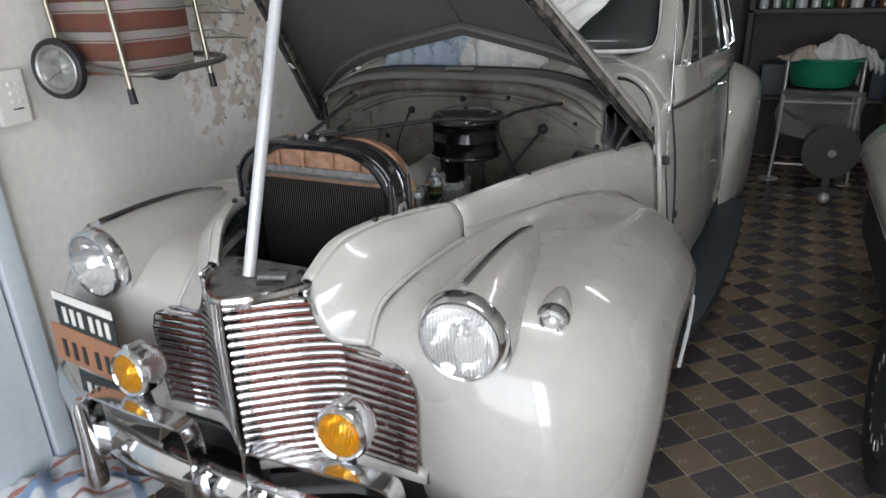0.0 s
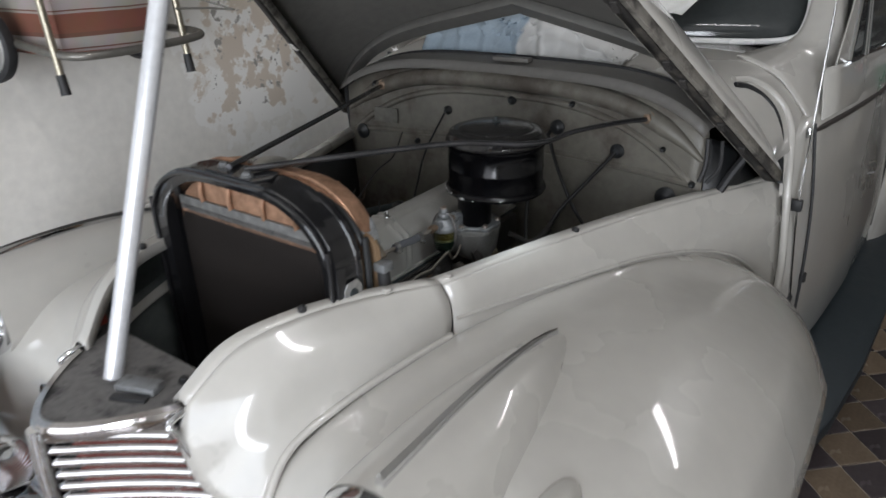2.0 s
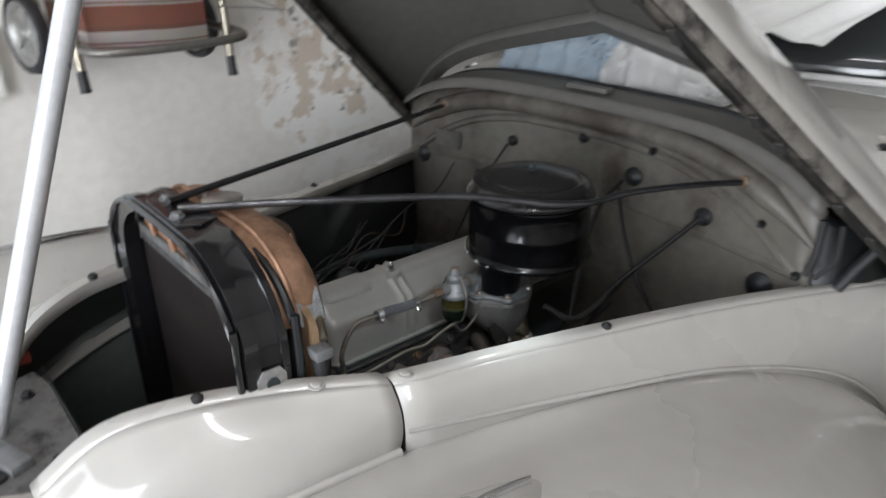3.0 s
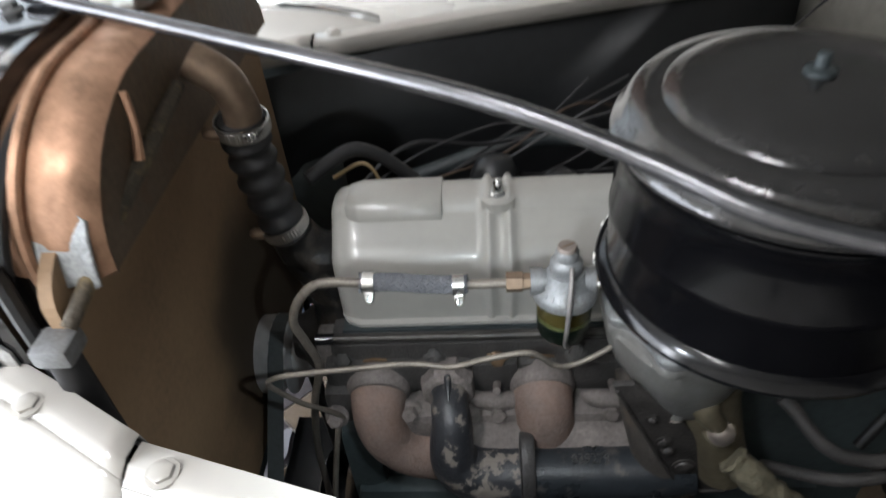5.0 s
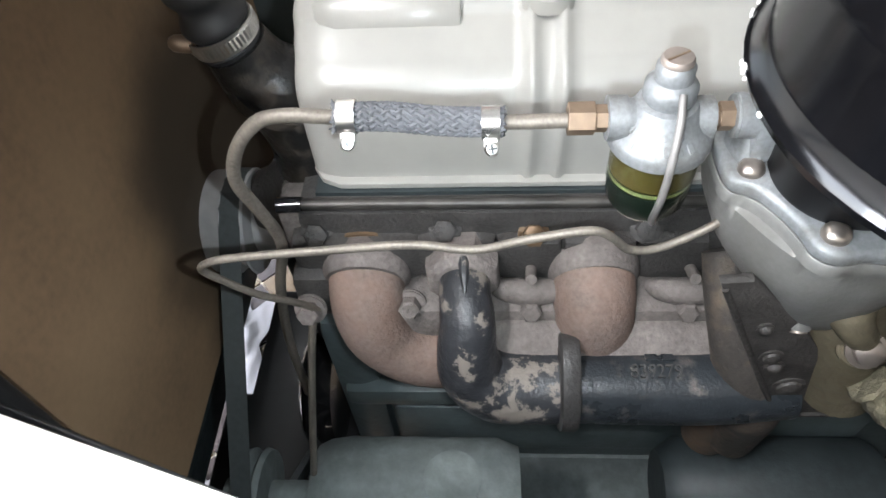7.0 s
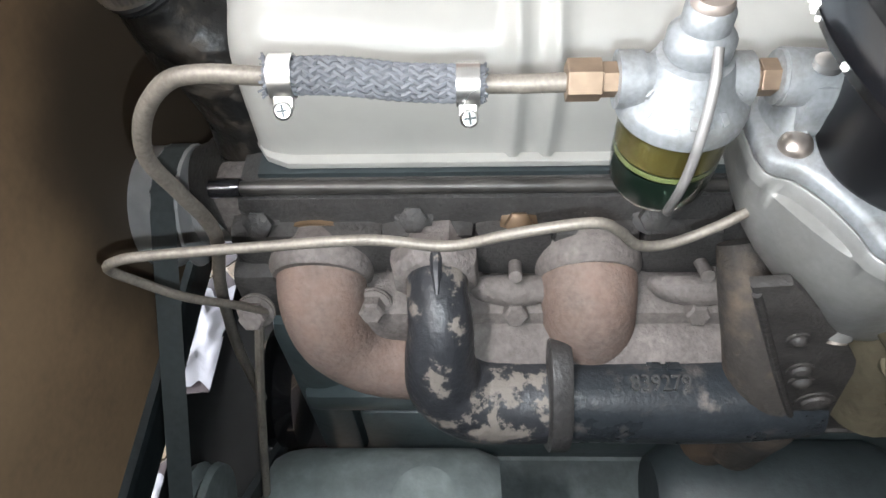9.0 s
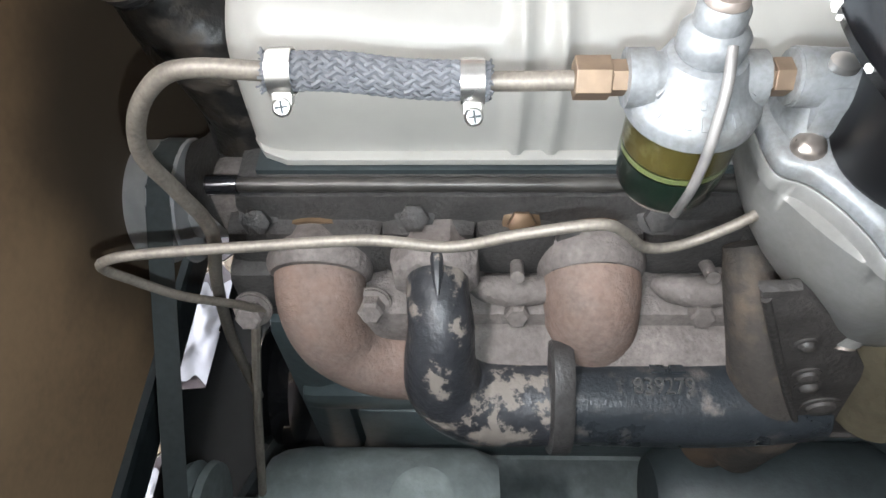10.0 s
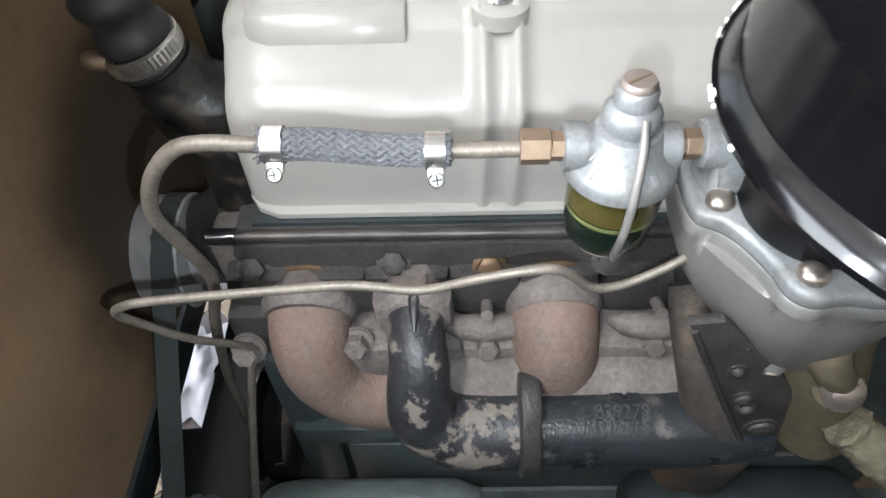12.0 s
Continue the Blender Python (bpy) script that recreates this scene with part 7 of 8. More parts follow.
part("front_tray", slab(B(), [(-0.20, 0.246), (-0.02, 0.246), (-0.02, 0.212), (0.27, 0.212), (0.27, 0.415), (-0.20, 0.415)], 0.012, pose(0, 0, 0.352), 0.002), SHADOW_BLACK, car, smooth=False)
# frame rail and splash pan under the bay
for s in (1, -1):
    part("frame_rail", box(B(), (0.07, 1.6, 0.11), pose(s * 0.33, 0.85, 0.42), 0.01), BLACK_DULL, car, smooth=False)
part("cross_member", box(B(), (0.62, 0.138, 0.06), pose(0, 0.169, 0.46), 0.01), BLACK_DULL, car, smooth=False)


def settle(holder, main):
    """Makes the main body of an assembly carry its other pieces, one level deep."""
    name, label = holder.name, holder["label"]
    for ob in [q for q in holder.children_recursive if q is not main]:
        ob.parent = main
    main.parent = car
    bpy.data.objects.remove(holder)
    main.name = name
    main["label"] = label


for holder, body in ((engine, "block"), (rad, "shell"), (carb, "float_bowl"), (air, "drum"), (fuel, "braided_hose"), (filt, "filter_head")):
    settle(holder, next(q for q in holder.children if q.name.split(".")[0] == body))
# ---- things round the car ----
# wheeled folding carrier hung on the wall
cart = thing("shopping_trolley", "wheeled trolley with rust and white striped cloth, hung on the wall", "trolley")
FRAME = mat("brassy_chrome_tube", (0.36, 0.325, 0.255), 0.32, metal=0.85, var=0.12, scale=20)
DARK_TUBE = mat("dull_grey_tube", (0.2, 0.19, 0.17), 0.4, metal=0.7, var=0.2, scale=20)


def stripes():
    m = bpy.data.materials.new("striped_canvas")
    m.use_nodes = True
    nt = m.node_tree
    b = nt.nodes["Principled BSDF"]
    tc = nt.nodes.new("ShaderNodeTexCoord")
    sep = nt.nodes.new("ShaderNodeSeparateXYZ")
    nt.links.new(tc.outputs["Object"], sep.inputs[0])
    wob = nt.nodes.new("ShaderNodeTexNoise")
    wob.inputs["Scale"].default_value = 4
    nt.links.new(tc.outputs["Object"], wob.inputs["Vector"])
    ma = nt.nodes.new("ShaderNodeMath")
    ma.operation = 'MULTIPLY_ADD'
    ma.inputs[1].default_value = 0.012
    nt.links.new(wob.outputs[0], ma.inputs[0])
    nt.links.new(sep.outputs["Z"], ma.inputs[2])
    fr = nt.nodes.new("ShaderNodeMath")
    fr.operation = 'MULTIPLY'
    fr.inputs[1].default_value = 11.5
    nt.links.new(ma.outputs[0], fr.inputs[0])
    ff = nt.nodes.new("ShaderNodeMath")
    ff.operation = 'FRACT'
    nt.links.new(fr.outputs[0], ff.inputs[0])
    cr = nt.nodes.new("ShaderNodeValToRGB")
    cr.color_ramp.interpolation = 'CONSTANT'
    el = cr.color_ramp.elements
    el[0].position, el[0].color = 0.0, (0.19, 0.07, 0.045, 1)
    el[1].position, el[1].color = 0.5, (0.33, 0.28, 0.255, 1)
    for p, c in ((0.56, (0.15, 0.065, 0.045, 1)), (0.60, (0.36, 0.315, 0.29, 1)), (0.88, (0.15, 0.065, 0.045, 1))):
        e = el.new(p)
        e.color = c
    nt.links.new(ff.outputs[0], cr.inputs[0])
    nz = nt.nodes.new("ShaderNodeTexNoise")
    nz.inputs["Scale"].default_value = 18
    nt.links.new(tc.outputs["Object"], nz.inputs["Vector"])
    mx = nt.nodes.new("ShaderNodeMix")
    mx.data_type, mx.blend_type = 'RGBA', 'MULTIPLY'
    mx.inputs["Factor"].default_value = 0.35
    nt.links.new(cr.outputs[0], mx.inputs[6])
    nt.links.new(nz.outputs["Color"], mx.inputs[7])
    nt.links.new(mx.outputs[2], b.inputs["Base Color"])
    b.inputs["Roughness"].default_value = 0.85
    return m


bm = B()
rows = []
for z in np.linspace(1.335, 1.85, 18):
    k = (z - 1.335) / 0.515
    rows.append([(-0.70 - 0.30 * abs(math.sin(t * 1.57)) ** 3 * 0 + x, y, z) for t, x, y in ((0, -0.33, 0.365), (0.2, -0.2, 0.37), (0.3, -0.06, 0.38), (0.5, -0.035 - 0.012 * math.sin(9 * k), 0.45), (0.6, -0.025 - 0.012 * math.sin(11 * k), 0.55), (0.8, -0.05, 0.645), (0.9, -0.18, 0.665), (1, -0.33, 0.67))])
vs = grid(bm, rows)
bm.faces.new(vs[0])
part("striped_bag", bm, stripes(), cart, "rust and white striped canvas bag", thick=0.004)
for y in (0.341, 0.684):
    part("leg", tube(B(), [(-0.775, y + 0.006, 1.88), (-0.747, y + 0.004, 1.556), (-0.718, y, 1.29)], 0.009, 12), FRAME, cart)
    part("foot", tube(B(), [(-0.7205, y, 1.302), (-0.715, y, 1.255)], [0.0105, 0.012], 12), RUBBER, cart)
part("base_loop", tube(B(), [(-1.0, 0.334, 1.372), (-0.85, 0.336, 1.36), (-0.715, 0.35, 1.345), (-0.66, 0.40, 1.342), (-0.645, 0.55, 1.345), (-0.655, 0.68, 1.352), (-0.70, 0.705, 1.36), (-0.85, 0.70, 1.365), (-1.0, 0.70, 1.375)], 0.010, 12, 5), DARK_TUBE, cart)
part("back_post", tube(B(), [(-0.985, 0.335, 1.36), (-1.01, 0.335, 1.62), (-1.05, 0.335, 1.95)], 0.009, 10), FRAME, cart)
for z in (1.42, 1.50, 1.565):
    part("wire_loop", tube(B(), [(-0.70, 0.66, z), (-0.665, 0.735, z - 0.004), (-0.63, 0.79, z - 0.012), (-0.72, 0.74, z + 0.02), (-0.80, 0.68, z + 0.02)], 0.0028, 8, 3, smooth_path=False), DARK_TUBE, cart)
part("axle", tube(B(), [(-0.965, 0.285, 1.36), (-0.965, 0.72, 1.36)], 0.006, 10), DARK_TUBE, cart)
for y, r in ((0.30, 0.092), (0.70, 0.092)):
    m = pose(-0.965, y, 1.36, 90, 0, 12)
    wh = part("wheel", lathe(B(), [(0.074, -0.013), (0.082, -0.016), (0.09, -0.012), (0.093, 0.0), (0.09, 0.012), (0.082, 0.016), (0.074, 0.013)], m, 44, caps=False), RUBBER, cart, "dull metal wheel with rubber tyre")
    bm = lathe(B(), [(0.0, 0.016), (0.012, 0.016), (0.014, 0.007), (0.018, 0.003), (0.048, 0.0), (0.058, 0.002), (0.064, 0.010), (0.068, 0.008), (0.076, 0.013), (0.076, -0.012), (0.064, -0.008), (0.0, -0.008)], m, 36)
    for k in range(5):
        a = 2 * math.pi * k / 5
        box(bm, (0.055, 0.006, 0.006), m @ pose(0.036 * math.cos(a), 0.036 * math.sin(a), 0.002, 0, 0, math.degrees(a)))
    part("rim", bm, mat("dull_wheel_metal", (0.34, 0.335, 0.32), 0.36, metal=0.6, var=0.2, scale=20), wh)

# intercom on the wall
panel = tagged(part("intercom", box(B(), (0.035, 0.10, 0.165), pose(X0 + 0.0175, 0.195, 1.285, 0, 0, 0), 0.006), WHITE, smooth=False), "cream plastic intercom panel on the wall", "intercom")
for j, z in enumerate((1.325, 1.298, 1.272)):
    for k in range(2):
        part("button", box(B(), (0.006, 0.014, 0.012), pose(X0 + 0.037, 0.195 + 0.022 * k, z), 0.001), WHITE, panel)
part("mark", box(B(), (0.002, 0.035, 0.004), pose(X0 + 0.036, 0.205, 1.25)), BLACK_DULL, panel, smooth=False)
tagged(part("wall_plate", box(B(), (0.02, 0.06, 0.10), pose(X0 + 0.01, 0.165, 1.45), 0.004), mat("yellowed_plastic", (0.5, 0.42, 0.24), 0.5, var=0.1), smooth=False), "yellowed plastic plate on the wall", "switch plate")


def crumple(cx, cy, w, d, h, seed, n=44, soft=1.0):
    rg = random.Random(seed)
    bm = B()
    ph = [rg.uniform(0, 6) for _ in range(8)]
    rows = []
    for i in range(n):
        row = []
        for j in range(n):
            u, v = 2 * i / (n - 1) - 1, 2 * j / (n - 1) - 1
            edge = max(0.0, 1 - (u * u + v * v) ** 1.5 * 0.9)
            z = h * edge * (0.55 + 0.25 * math.sin(soft * (5 * u + 2 * math.sin(3 * v + ph[1])) + ph[0]) + 0.2 * math.sin(soft * (8 * v + 2.5 * math.sin(4 * u + ph[3])) + ph[2]) + 0.09 * soft * math.sin(19 * u + 13 * v + ph[4]))
            wob = 1 + 0.12 * math.sin(5 * math.atan2(v, u) + ph[5]) + 0.06 * math.sin(11 * math.atan2(v, u) + ph[6])
            row.append((cx + u * w * wob, cy + v * d * wob, 0.006 + max(0.0, z)))
        rows.append(row)
    grid(bm, rows)
    return bm


def striped_cloth():
    m = mat("striped_cotton", (0.55, 0.56, 0.58), 0.9, var=0.08, scale=8, fine=200, bump=0.2, bump_scale=300)
    nt = m.node_tree
    b = nt.nodes["Principled BSDF"]
    base = b.inputs["Base Color"].links[0].from_socket
    tc = nt.nodes.new("ShaderNodeTexCoord")
    for ang, sc, thr, colour in ((30, 62.0, 0.9, (0.36, 0.17, 0.14)), (30, 31.0, 0.93, (0.2, 0.28, 0.42)), (118, 26.0, 0.95, (0.25, 0.33, 0.46))):
        mp = nt.nodes.new("ShaderNodeMapping")
        mp.inputs["Rotation"].default_value = (0, 0, radians(ang))
        mp.inputs["Scale"].default_value = (sc, sc, 0)
        nt.links.new(tc.outputs["Object"], mp.inputs["Vector"])
        sep = nt.nodes.new("ShaderNodeSeparateXYZ")
        nt.links.new(mp.outputs[0], sep.inputs[0])
        si = nt.nodes.new("ShaderNodeMath")
        si.operation = 'SINE'
        nt.links.new(sep.outputs["X"], si.inputs[0])
        st = nt.nodes.new("ShaderNodeMapRange")
        st.inputs["From Min"].default_value = thr - 0.1
        st.inputs["From Max"].default_value = thr
        nt.links.new(si.outputs[0], st.inputs["Value"])
        mx = nt.nodes.new("ShaderNodeMix")
        mx.data_type = 'RGBA'
        nt.links.new(st.outputs[0], mx.inputs["Factor"])
        nt.links.new(base, mx.inputs[6])
        mx.inputs[7].default_value = (*colour, 1)
        base = mx.outputs[2]
    nt.links.new(base, b.inputs["Base Color"])
    return m


tagged(part("cloth", crumple(-0.95, -0.10, 0.26, 0.22, 0.10, 5), striped_cloth()), "crumpled striped cotton cloth heaped on the floor", "cloth")
tagged(part("paper", crumple(-0.303, 0.045, 0.112, 0.060, 0.010, 9, 24), PAPER), "white paper spread on the floor under the engine", "paper")
tagged(part("paper", crumple(0.02, 0.055, 0.045, 0.034, 0.008, 12, 20), PAPER), "small white paper scrap on the floor under the engine", "paper")

# chair with a green basin of laundry, at the back
chair = thing("folding_chair", "metal-framed chair with a clear plastic cover", "chair")
CHY = 4.62
STEEL_PALE = mat("pale_steel_tube", (0.5, 0.5, 0.5), 0.35, metal=0.6, var=0.12)
for x in (1.13, 1.63):
    part("front_leg", tube(B(), [(x - 0.02 * (1 if x < 1.4 else -1), CHY - 0.02, 0.0), (x, CHY, 0.42), (x, CHY + 0.03, 0.93)], 0.012, 10), STEEL_PALE, chair)
    part("back_leg", tube(B(), [(x, CHY + 0.42, 0.0), (x, CHY + 0.38, 0.45), (x, CHY + 0.40, 0.9)], 0.012, 10), STEEL_PALE, chair)
    part("foot_ring", lathe(B(), [(0.05, 0), (0.07, 0.0), (0.07, 0.006), (0.05, 0.006)], pose(x - 0.02, CHY - 0.02, 0.0), 24), STEEL_PALE, chair)
for z in (0.12, 0.60):
    part("rung", tube(B(), [(1.13, CHY, z), (1.63, CHY, z)], 0.009, 8), STEEL_PALE, chair)
part("seat", box(B(), (0.52, 0.44, 0.035), pose(1.38, CHY + 0.2, 0.665), 0.012), DARK_WOOD, chair)
FILM = mat("clear_plastic_film", (0.45, 0.46, 0.46), 0.12, var=0.05)
FILM.node_tree.nodes["Principled BSDF"].inputs["Alpha"].default_value = 0.13
bm = B()
rows = []
for t in np.linspace(0, 1, 40):
    rows.append([(1.38 + 0.28 * u + 0.012 * math.sin(9 * t), CHY - 0.020 - 0.05 * t + (0.010 + 0.016 * t) * math.sin(7 * u + 9 * t + 2 * math.sin(5 * u)) + 0.010 * math.sin(26 * t + 3 * math.sin(4 * u)) * (1 - 0.5 * t), 0.695 - 0.34 * t + 0.012 * math.sin(6 * u) * t) for u in np.linspace(-1, 1, 44)])
grid(bm, rows)
part("cover", bm, FILM, chair, "crumpled clear plastic cover", thick=0.001)
basin = tagged(part("basin", lathe(B(), [(0.0, 0.568), (0.20, 0.57), (0.215, 0.60), (0.255, 0.75), (0.275, 0.755), (0.275, 0.765), (0.245, 0.765), (0.205, 0.61), (0.0, 0.585)], pose(1.37, CHY + 0.1, 0.115) @ Matrix.Diagonal((1, 1, 1.06, 1)), 44), GREEN), "green plastic basin on a chair", "basin")
tagged(part("laundry", crumple(0, 0, 0.20, 0.20, 0.20, 14, 50, 0.55), CLOTH_GREY), "crumpled grey-white laundry in a green basin", "laundry").matrix_basis = pose(1.43, CHY + 0.10, 0.905)
tagged(part("laundry", crumple(0, 0, 0.15, 0.18, 0.10, 21, 40, 0.6), mat("beige_cloth", (0.36, 0.30, 0.26), 0.9, var=0.12, scale=12, fine=160)), "folded beige cloth in a green basin", "laundry").matrix_basis = pose(1.22, CHY + 0.06, 0.905)
bm = B()
grid(bm, [[(1.60 + 0.09 * t + 0.05 * u, CHY - 0.06 - 0.06 * math.sin(2.4 * t) + 0.012 * math.sin(14 * u + 5 * t), 1.00 - 0.02 * u - 0.16 * t * t + 0.016 * math.sin(9 * u + 6 * t)) for u in np.linspace(-1, 1, 16)] for t in np.linspace(0, 1, 14)])
tagged(part("laundry", bm, CLOTH_GREY, thick=0.004), "grey-white sleeve hanging over the rim of the basin", "laundry")
# round floor fan before the chair, its grey darkened for the dim corner
FAN_GREY = mat("dusty_fan_grey", (0.085, 0.080, 0.075), 0.5, var=0.2, scale=14)
fanset = thing("floor_fan", "dim grey round floor fan on a small stand", "fan")
fm2 = pose(1.487, 4.33, 0.30, 90, 0, 8)
bm = B()
for r in (0.04, 0.07, 0.10, 0.13, 0.16, 0.185):
    tube(bm, [tuple(fm2 @ Vector((r * math.cos(a), r * math.sin(a), 0.03 * (1 - (r / 0.19) ** 2)))) for a in np.linspace(0, 2 * math.pi, 33)], 0.0022, 6, 1)
part("guard", bm, FAN_GREY, fanset)
part("badge", lathe(B(), [(0.024, 0.035), (0.028, 0.037), (0.028, 0.04), (0.0, 0.041)], fm2, 24), STEEL_PALE, fanset)
part("drum", lathe(B(), [(0.19, 0.0), (0.195, -0.02), (0.185, -0.08), (0.0, -0.09)], fm2, 40), FAN_GREY, fanset)
part("stand", tube(B(), [(1.487, 4.36, 0.12), (1.487, 4.36, 0.02)], 0.03, 14), FAN_GREY, fanset)
part("stand_foot", lathe(B(), [(0.13, 0), (0.13, 0.01), (0.03, 0.03), (0, 0.03)], pose(1.487, 4.36, 0), 30), FAN_GREY, fanset)
tagged(part("ball", lathe(B(), [(0.0, 0.0), (0.02, 0.004), (0.035, 0.02), (0.04, 0.04), (0.035, 0.06), (0.02, 0.076), (0, 0.08)], pose(1.47, 4.05, 0), 24), STEEL_PALE), "small pale metal ball on the floor", "ball")

# shelf with bottles along the far wall
shelf = thing("shelf_unit", "dark wooden shelf unit crowded with bottles", "shelf")
for z in (0.55, 1.22, 1.75):
    part("board", box(B(), (2.3, 0.36, 0.03), pose(1.95, Y1 - 0.2, z), 0.004), DARK_WOOD, shelf, smooth=False)
for x in (0.82, 1.95, 3.08):
    part("upright", box(B(), (0.04, 0.36, 1.9), pose(x, Y1 - 0.2, 0.95), 0.004), DARK_WOOD, shelf, smooth=False)
part("back_panel", box(B(), (2.3, 0.02, 1.9), pose(1.95, Y1 - 0.012, 0.95)), DARK_WOOD, shelf, smooth=False)
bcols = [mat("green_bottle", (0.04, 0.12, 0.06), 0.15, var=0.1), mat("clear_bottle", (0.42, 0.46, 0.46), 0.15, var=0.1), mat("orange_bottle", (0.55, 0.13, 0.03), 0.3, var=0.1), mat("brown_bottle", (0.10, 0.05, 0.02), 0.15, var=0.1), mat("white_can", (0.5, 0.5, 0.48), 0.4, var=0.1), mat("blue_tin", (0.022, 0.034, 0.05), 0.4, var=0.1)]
rg = random.Random(8)
x = 0.9
first = {}
while x < 3.0:
    k = 1 if x < 1.0 else 0 if x < 1.08 else 2 if 1.10 < x < 1.16 else rg.choice((0, 1, 3, 4, 5, 1, 3))
    r, h = rg.uniform(0.03, 0.045), rg.uniform(0.16, 0.28)
    tagged(part("bottle", lathe(B(), [(0.0, 0.0), (r, 0.0), (r, h * 0.62), (r * 0.8, h * 0.7), (r * 0.35, h * 0.8), (r * 0.35, h), (0.0, h)], pose(x, Y1 - 0.28 + rg.uniform(0, 0.1), 1.236), 20), bcols[k]),
           {0: "green glass bottle on the shelf", 1: "clear glass bottle on the shelf", 2: "orange plastic bottle on the shelf", 3: "brown glass bottle on the shelf", 4: "white can-like bottle on the shelf", 5: "dark blue bottle on the shelf"}[k], "bottle", "bottles on the shelf")
    x += r + rg.uniform(0.04, 0.07)
# cardboard boxes in dark bottle colours, which carry their dimness
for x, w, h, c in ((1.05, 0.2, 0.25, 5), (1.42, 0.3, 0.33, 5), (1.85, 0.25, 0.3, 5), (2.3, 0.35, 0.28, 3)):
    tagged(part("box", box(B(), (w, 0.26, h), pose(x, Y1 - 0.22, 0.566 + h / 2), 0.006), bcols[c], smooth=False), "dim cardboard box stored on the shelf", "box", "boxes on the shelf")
# hanging clothes and a tan cupboard by the far corner
tagged(part("clothes", crumple(0, 0, 0.22, 0.3, 0.14, 21), mat("blue_grey_cloth", (0.16, 0.2, 0.26), 0.9, var=0.25, scale=8)), "blue-grey clothes piled on a cupboard", "clothes").matrix_basis = pose(1.98, 4.78, 0.845)
cup = tagged(part("cupboard", box(B(), (0.5, 0.5, 0.84), pose(2.08, 4.78, 0.42), 0.01), mat("tan_laminate", (0.22, 0.19, 0.145), 0.5, var=0.15), smooth=False), "low tan laminate cupboard with two doors", "cupboard")
for z in (0.62, 0.24):
    part("door", box(B(), (0.46, 0.018, 0.34), pose(2.08, 4.523, z), 0.004), MATS["tan_laminate"], cup, smooth=False)
part("handle", tube(B(), [(1.92, 4.508, 0.60), (1.92, 4.50, 0.62), (1.92, 4.508, 0.66)], 0.006, 8), STEEL_PALE, cup)
tagged(part("pink_towel", box(B(), (0.06, 0.03, 0.3), pose(1.865, 4.70, 0.98), 0.01), mat("pink_cloth", (0.3, 0.1, 0.13), 0.9, var=0.2)), "dusty pink towel standing on the cupboard", "towel")

# a second vehicle parked alongside, its front wheel and wing
other = thing("parked_scooter_car", "small grey microcar with a slotted black wheel", "car")
wy, wx = 1.07, 1.54
m = pose(wx, wy, 0.285, 0, -90, 0)
ty = part("wheel", lathe(B(), [(0.18, -0.05), (0.22, -0.065), (0.26, -0.06), (0.282, -0.04), (0.285, 0.0), (0.282, 0.04), (0.26, 0.06), (0.22, 0.065), (0.18, 0.05)], m, 48, caps=False), RUBBER, other)
part("hub_cap", lathe(B(), [(0.19, 0.045), (0.17, 0.055), (0.1, 0.06), (0.06, 0.07), (0, 0.075)], m, 40), BLACK_DULL, ty)
for k in range(16):
    a = 2 * math.pi * k / 16
    part("slot", box(B(), (0.035, 0.012, 0.004), m @ pose(0.14 * math.cos(a), 0.14 * math.sin(a), 0.0575, 0, 0, math.degrees(a)), 0.002), STEEL_PALE, ty)
ctrl = []
for y, z, k in ((0.92, 0.36, 0.6), (0.95, 0.52, 0.8), (1.08, 0.64, 1.0), (1.30, 0.70, 1.0), (1.6, 0.72, 1.0), (2.2, 0.74, 1.0), (2.9, 0.74, 1.0)):
    ctrl.append([(x, y - 0.2, z + 0.09 + dz) for x, dz in ((2.1, 0.08), (1.76, 0.07), (1.57, 0.02), (1.49, -0.07), (1.475, -0.14))])
part("wing", spline_sheet(ctrl, 4), PAINT, other, thick=0.004)
part("lower_body", box(B(), (0.6, 1.9, 0.42), pose(1.87, 1.95, 0.42), 0.05), BLACK_DULL, other)
part("trim", tube(B(), [(1.474, 0.92, 0.70), (1.472, 1.2, 0.68), (1.472, 2.2, 0.68)], 0.006, 8, 4), CHROME, other)
# ---- floor tiles, laid diagonally ----
TILE, GAP = 0.1424, 0.0055
CA, SA = math.cos(radians(43.8)), math.sin(radians(43.8))


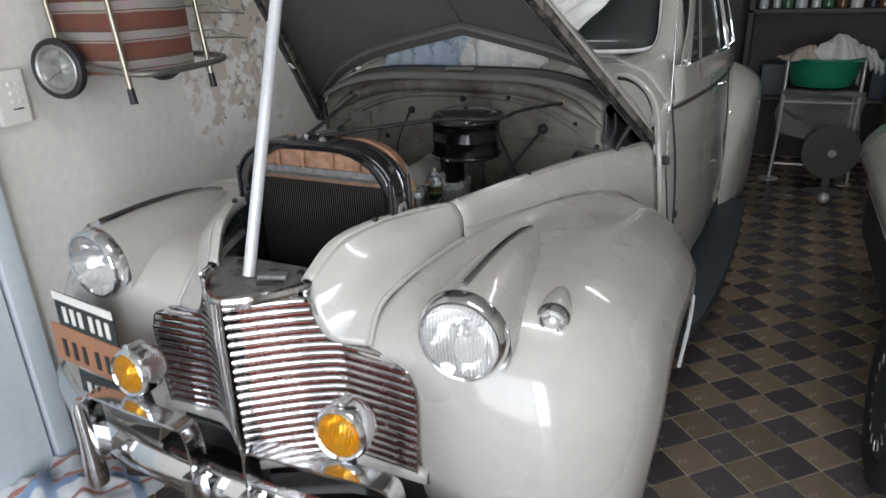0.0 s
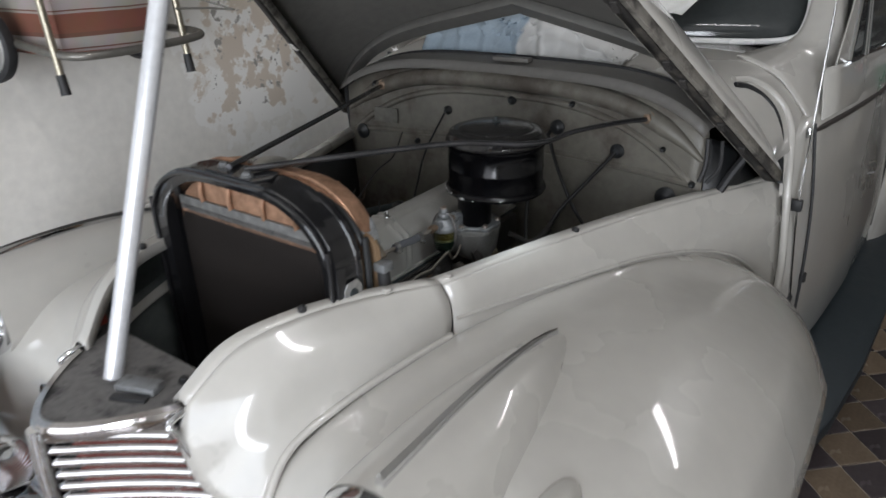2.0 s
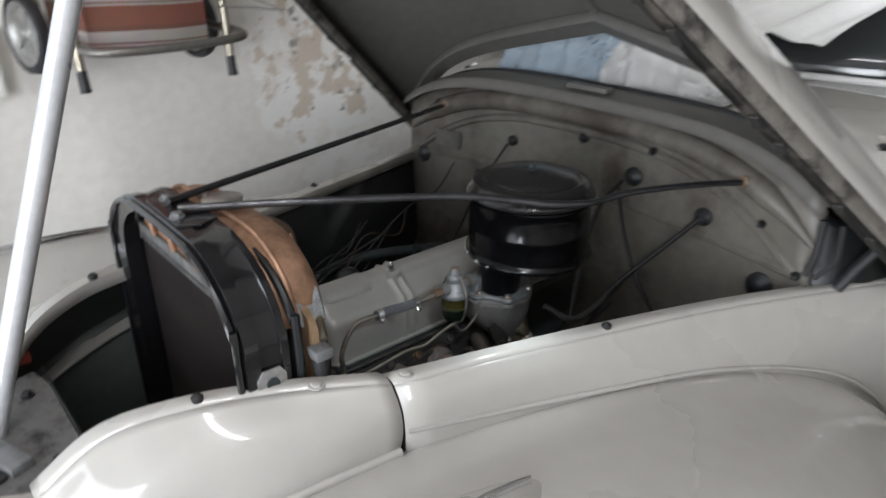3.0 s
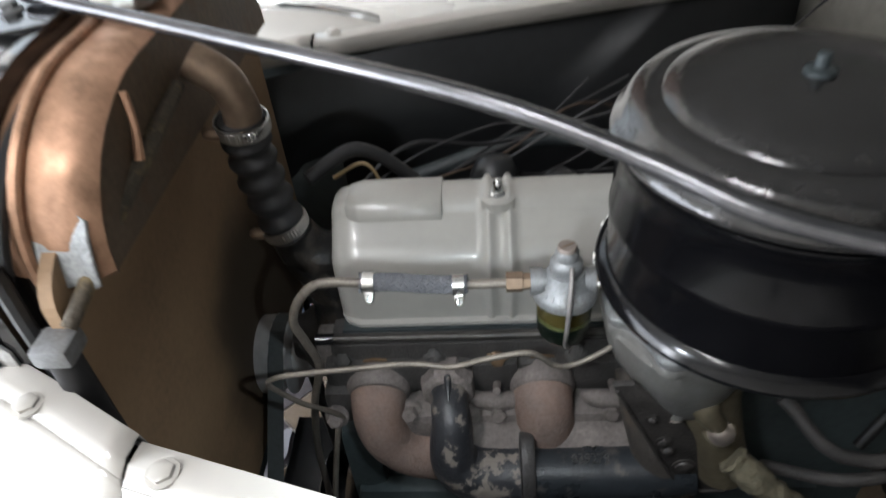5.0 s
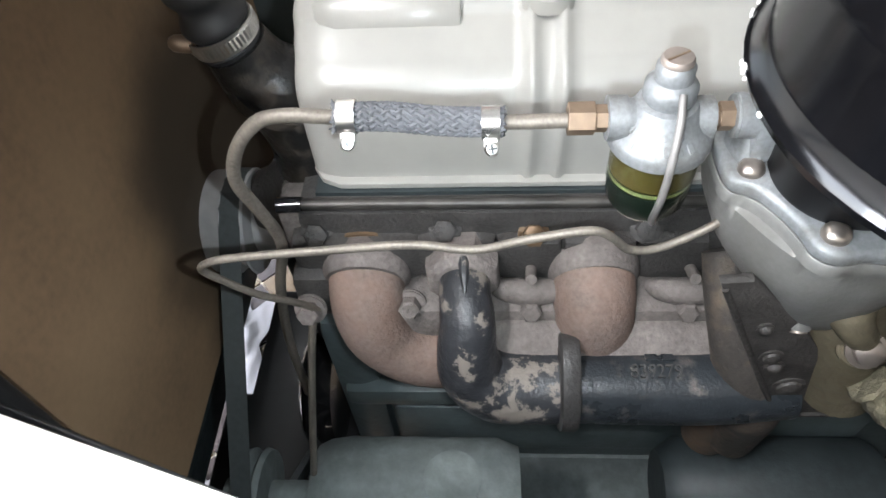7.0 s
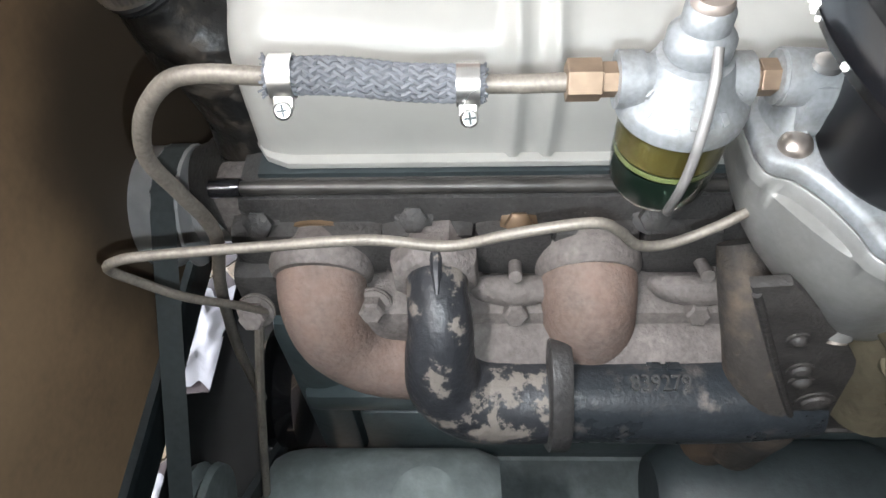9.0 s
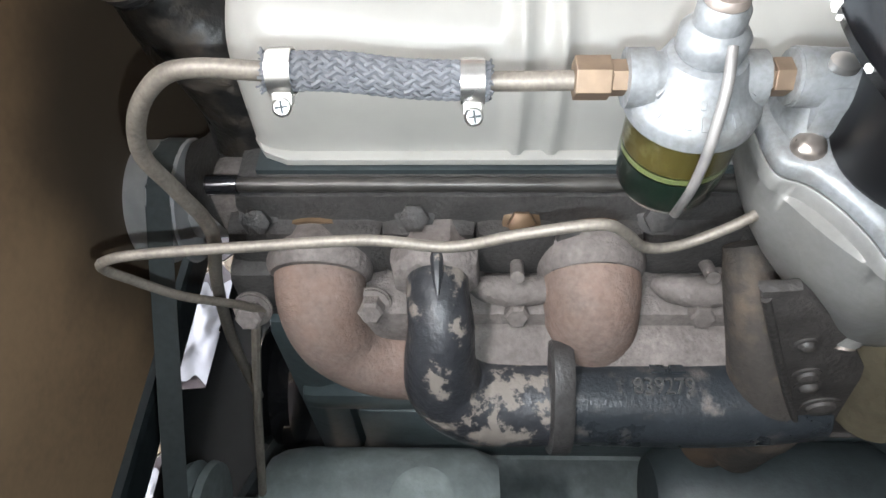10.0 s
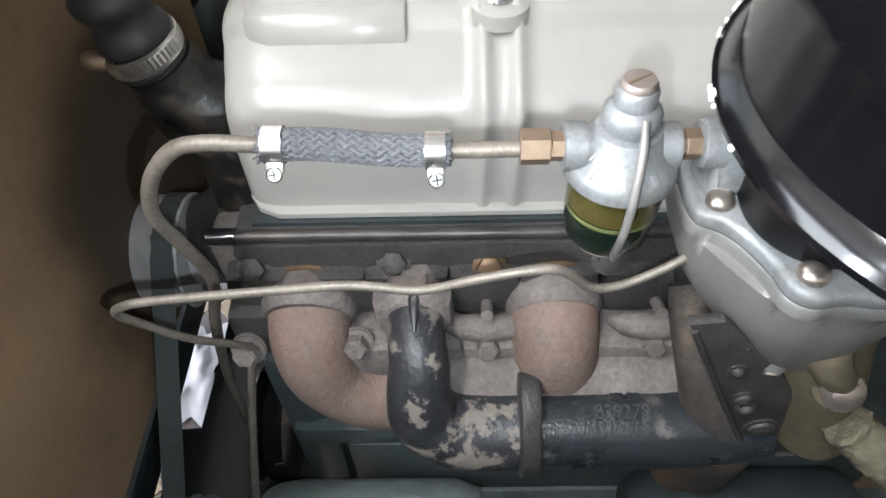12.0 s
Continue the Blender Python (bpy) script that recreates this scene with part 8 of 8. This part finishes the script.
def tile_mesh():
    bm = B()
    h = TILE / 2 - GAP / 2
    lo = [bm.verts.new((x * h, y * h, -0.006)) for x, y in ((-1, -1), (1, -1), (1, 1), (-1, 1))]
    hi = [bm.verts.new((x * h, y * h, -0.001)) for x, y in ((-1, -1), (1, -1), (1, 1), (-1, 1))]
    tp = [bm.verts.new((x * (h - 0.002), y * (h - 0.002), 0.0)) for x, y in ((-1, -1), (1, -1), (1, 1), (-1, 1))]
    for k in range(4):
        j = (k + 1) % 4
        bm.faces.new((lo[k], lo[j], hi[j], hi[k]))
        bm.faces.new((hi[k], hi[j], tp[j], tp[k]))
    bm.faces.new(tp)
    me = bpy.data.meshes.new("tile")
    bm.to_mesh(me)
    bm.free()
    return me


TILE_MESH = {}
for key, material in (("dark", TILE_DARK), ("brown", TILE_BROWN)):
    TILE_MESH[key] = tile_mesh()
    TILE_MESH[key].materials.append(material)
rest = {"dark": ([], []), "brown": ([], [])}
rng = random.Random(4)
count = 0
for i in range(-50, 51):
    for j in range(-50, 51):
        a, b = (i + 0.5) * TILE, (j + 0.5) * TILE
        x, y = 1.162 + a * SA + b * CA, 1.238 + b * SA - a * CA
        if not (X0 + 0.11 < x < X1 - 0.11 and Y0 + 0.11 < y < Y1 - 0.11):
            continue
        key = "brown" if (i + j) % 2 else "dark"
        if 0.8 < x < 1.75 and 0.75 < y < 4.1 and count < 300:
            count += 1
            ob = new("tile", TILE_MESH[key])
            ob.parent = floor
            ob.matrix_basis = pose(x, y, rng.uniform(-0.0006, 0.0004), rng.uniform(-0.25, 0.25), rng.uniform(-0.25, 0.25), -46.2)
        else:
            h = TILE / 2 - GAP / 2
            vs, fs = rest[key]
            n = len(vs)
            for dx, dy in ((-h, -h), (h, -h), (h, h), (-h, h)):
                vs.append((x + dx * SA + dy * CA, y + dy * SA - dx * CA, -0.005))
            for dx, dy in ((-h, -h), (h, -h), (h, h), (-h, h)):
                vs.append((x + dx * SA + dy * CA, y + dy * SA - dx * CA, 0.0))
            fs.append((n + 4, n + 5, n + 6, n + 7))
            for k in range(4):
                fs.append((n + k, n + (k + 1) % 4, n + 4 + (k + 1) % 4, n + 4 + k))
for key, material in (("dark", TILE_DARK), ("brown", TILE_BROWN)):
    me = bpy.data.meshes.new("tiles")
    me.from_pydata(rest[key][0], [], rest[key][1])
    me.materials.append(material)
    ob = tagged(new("tiles", me), kind="stuff")
    ob.parent = floor
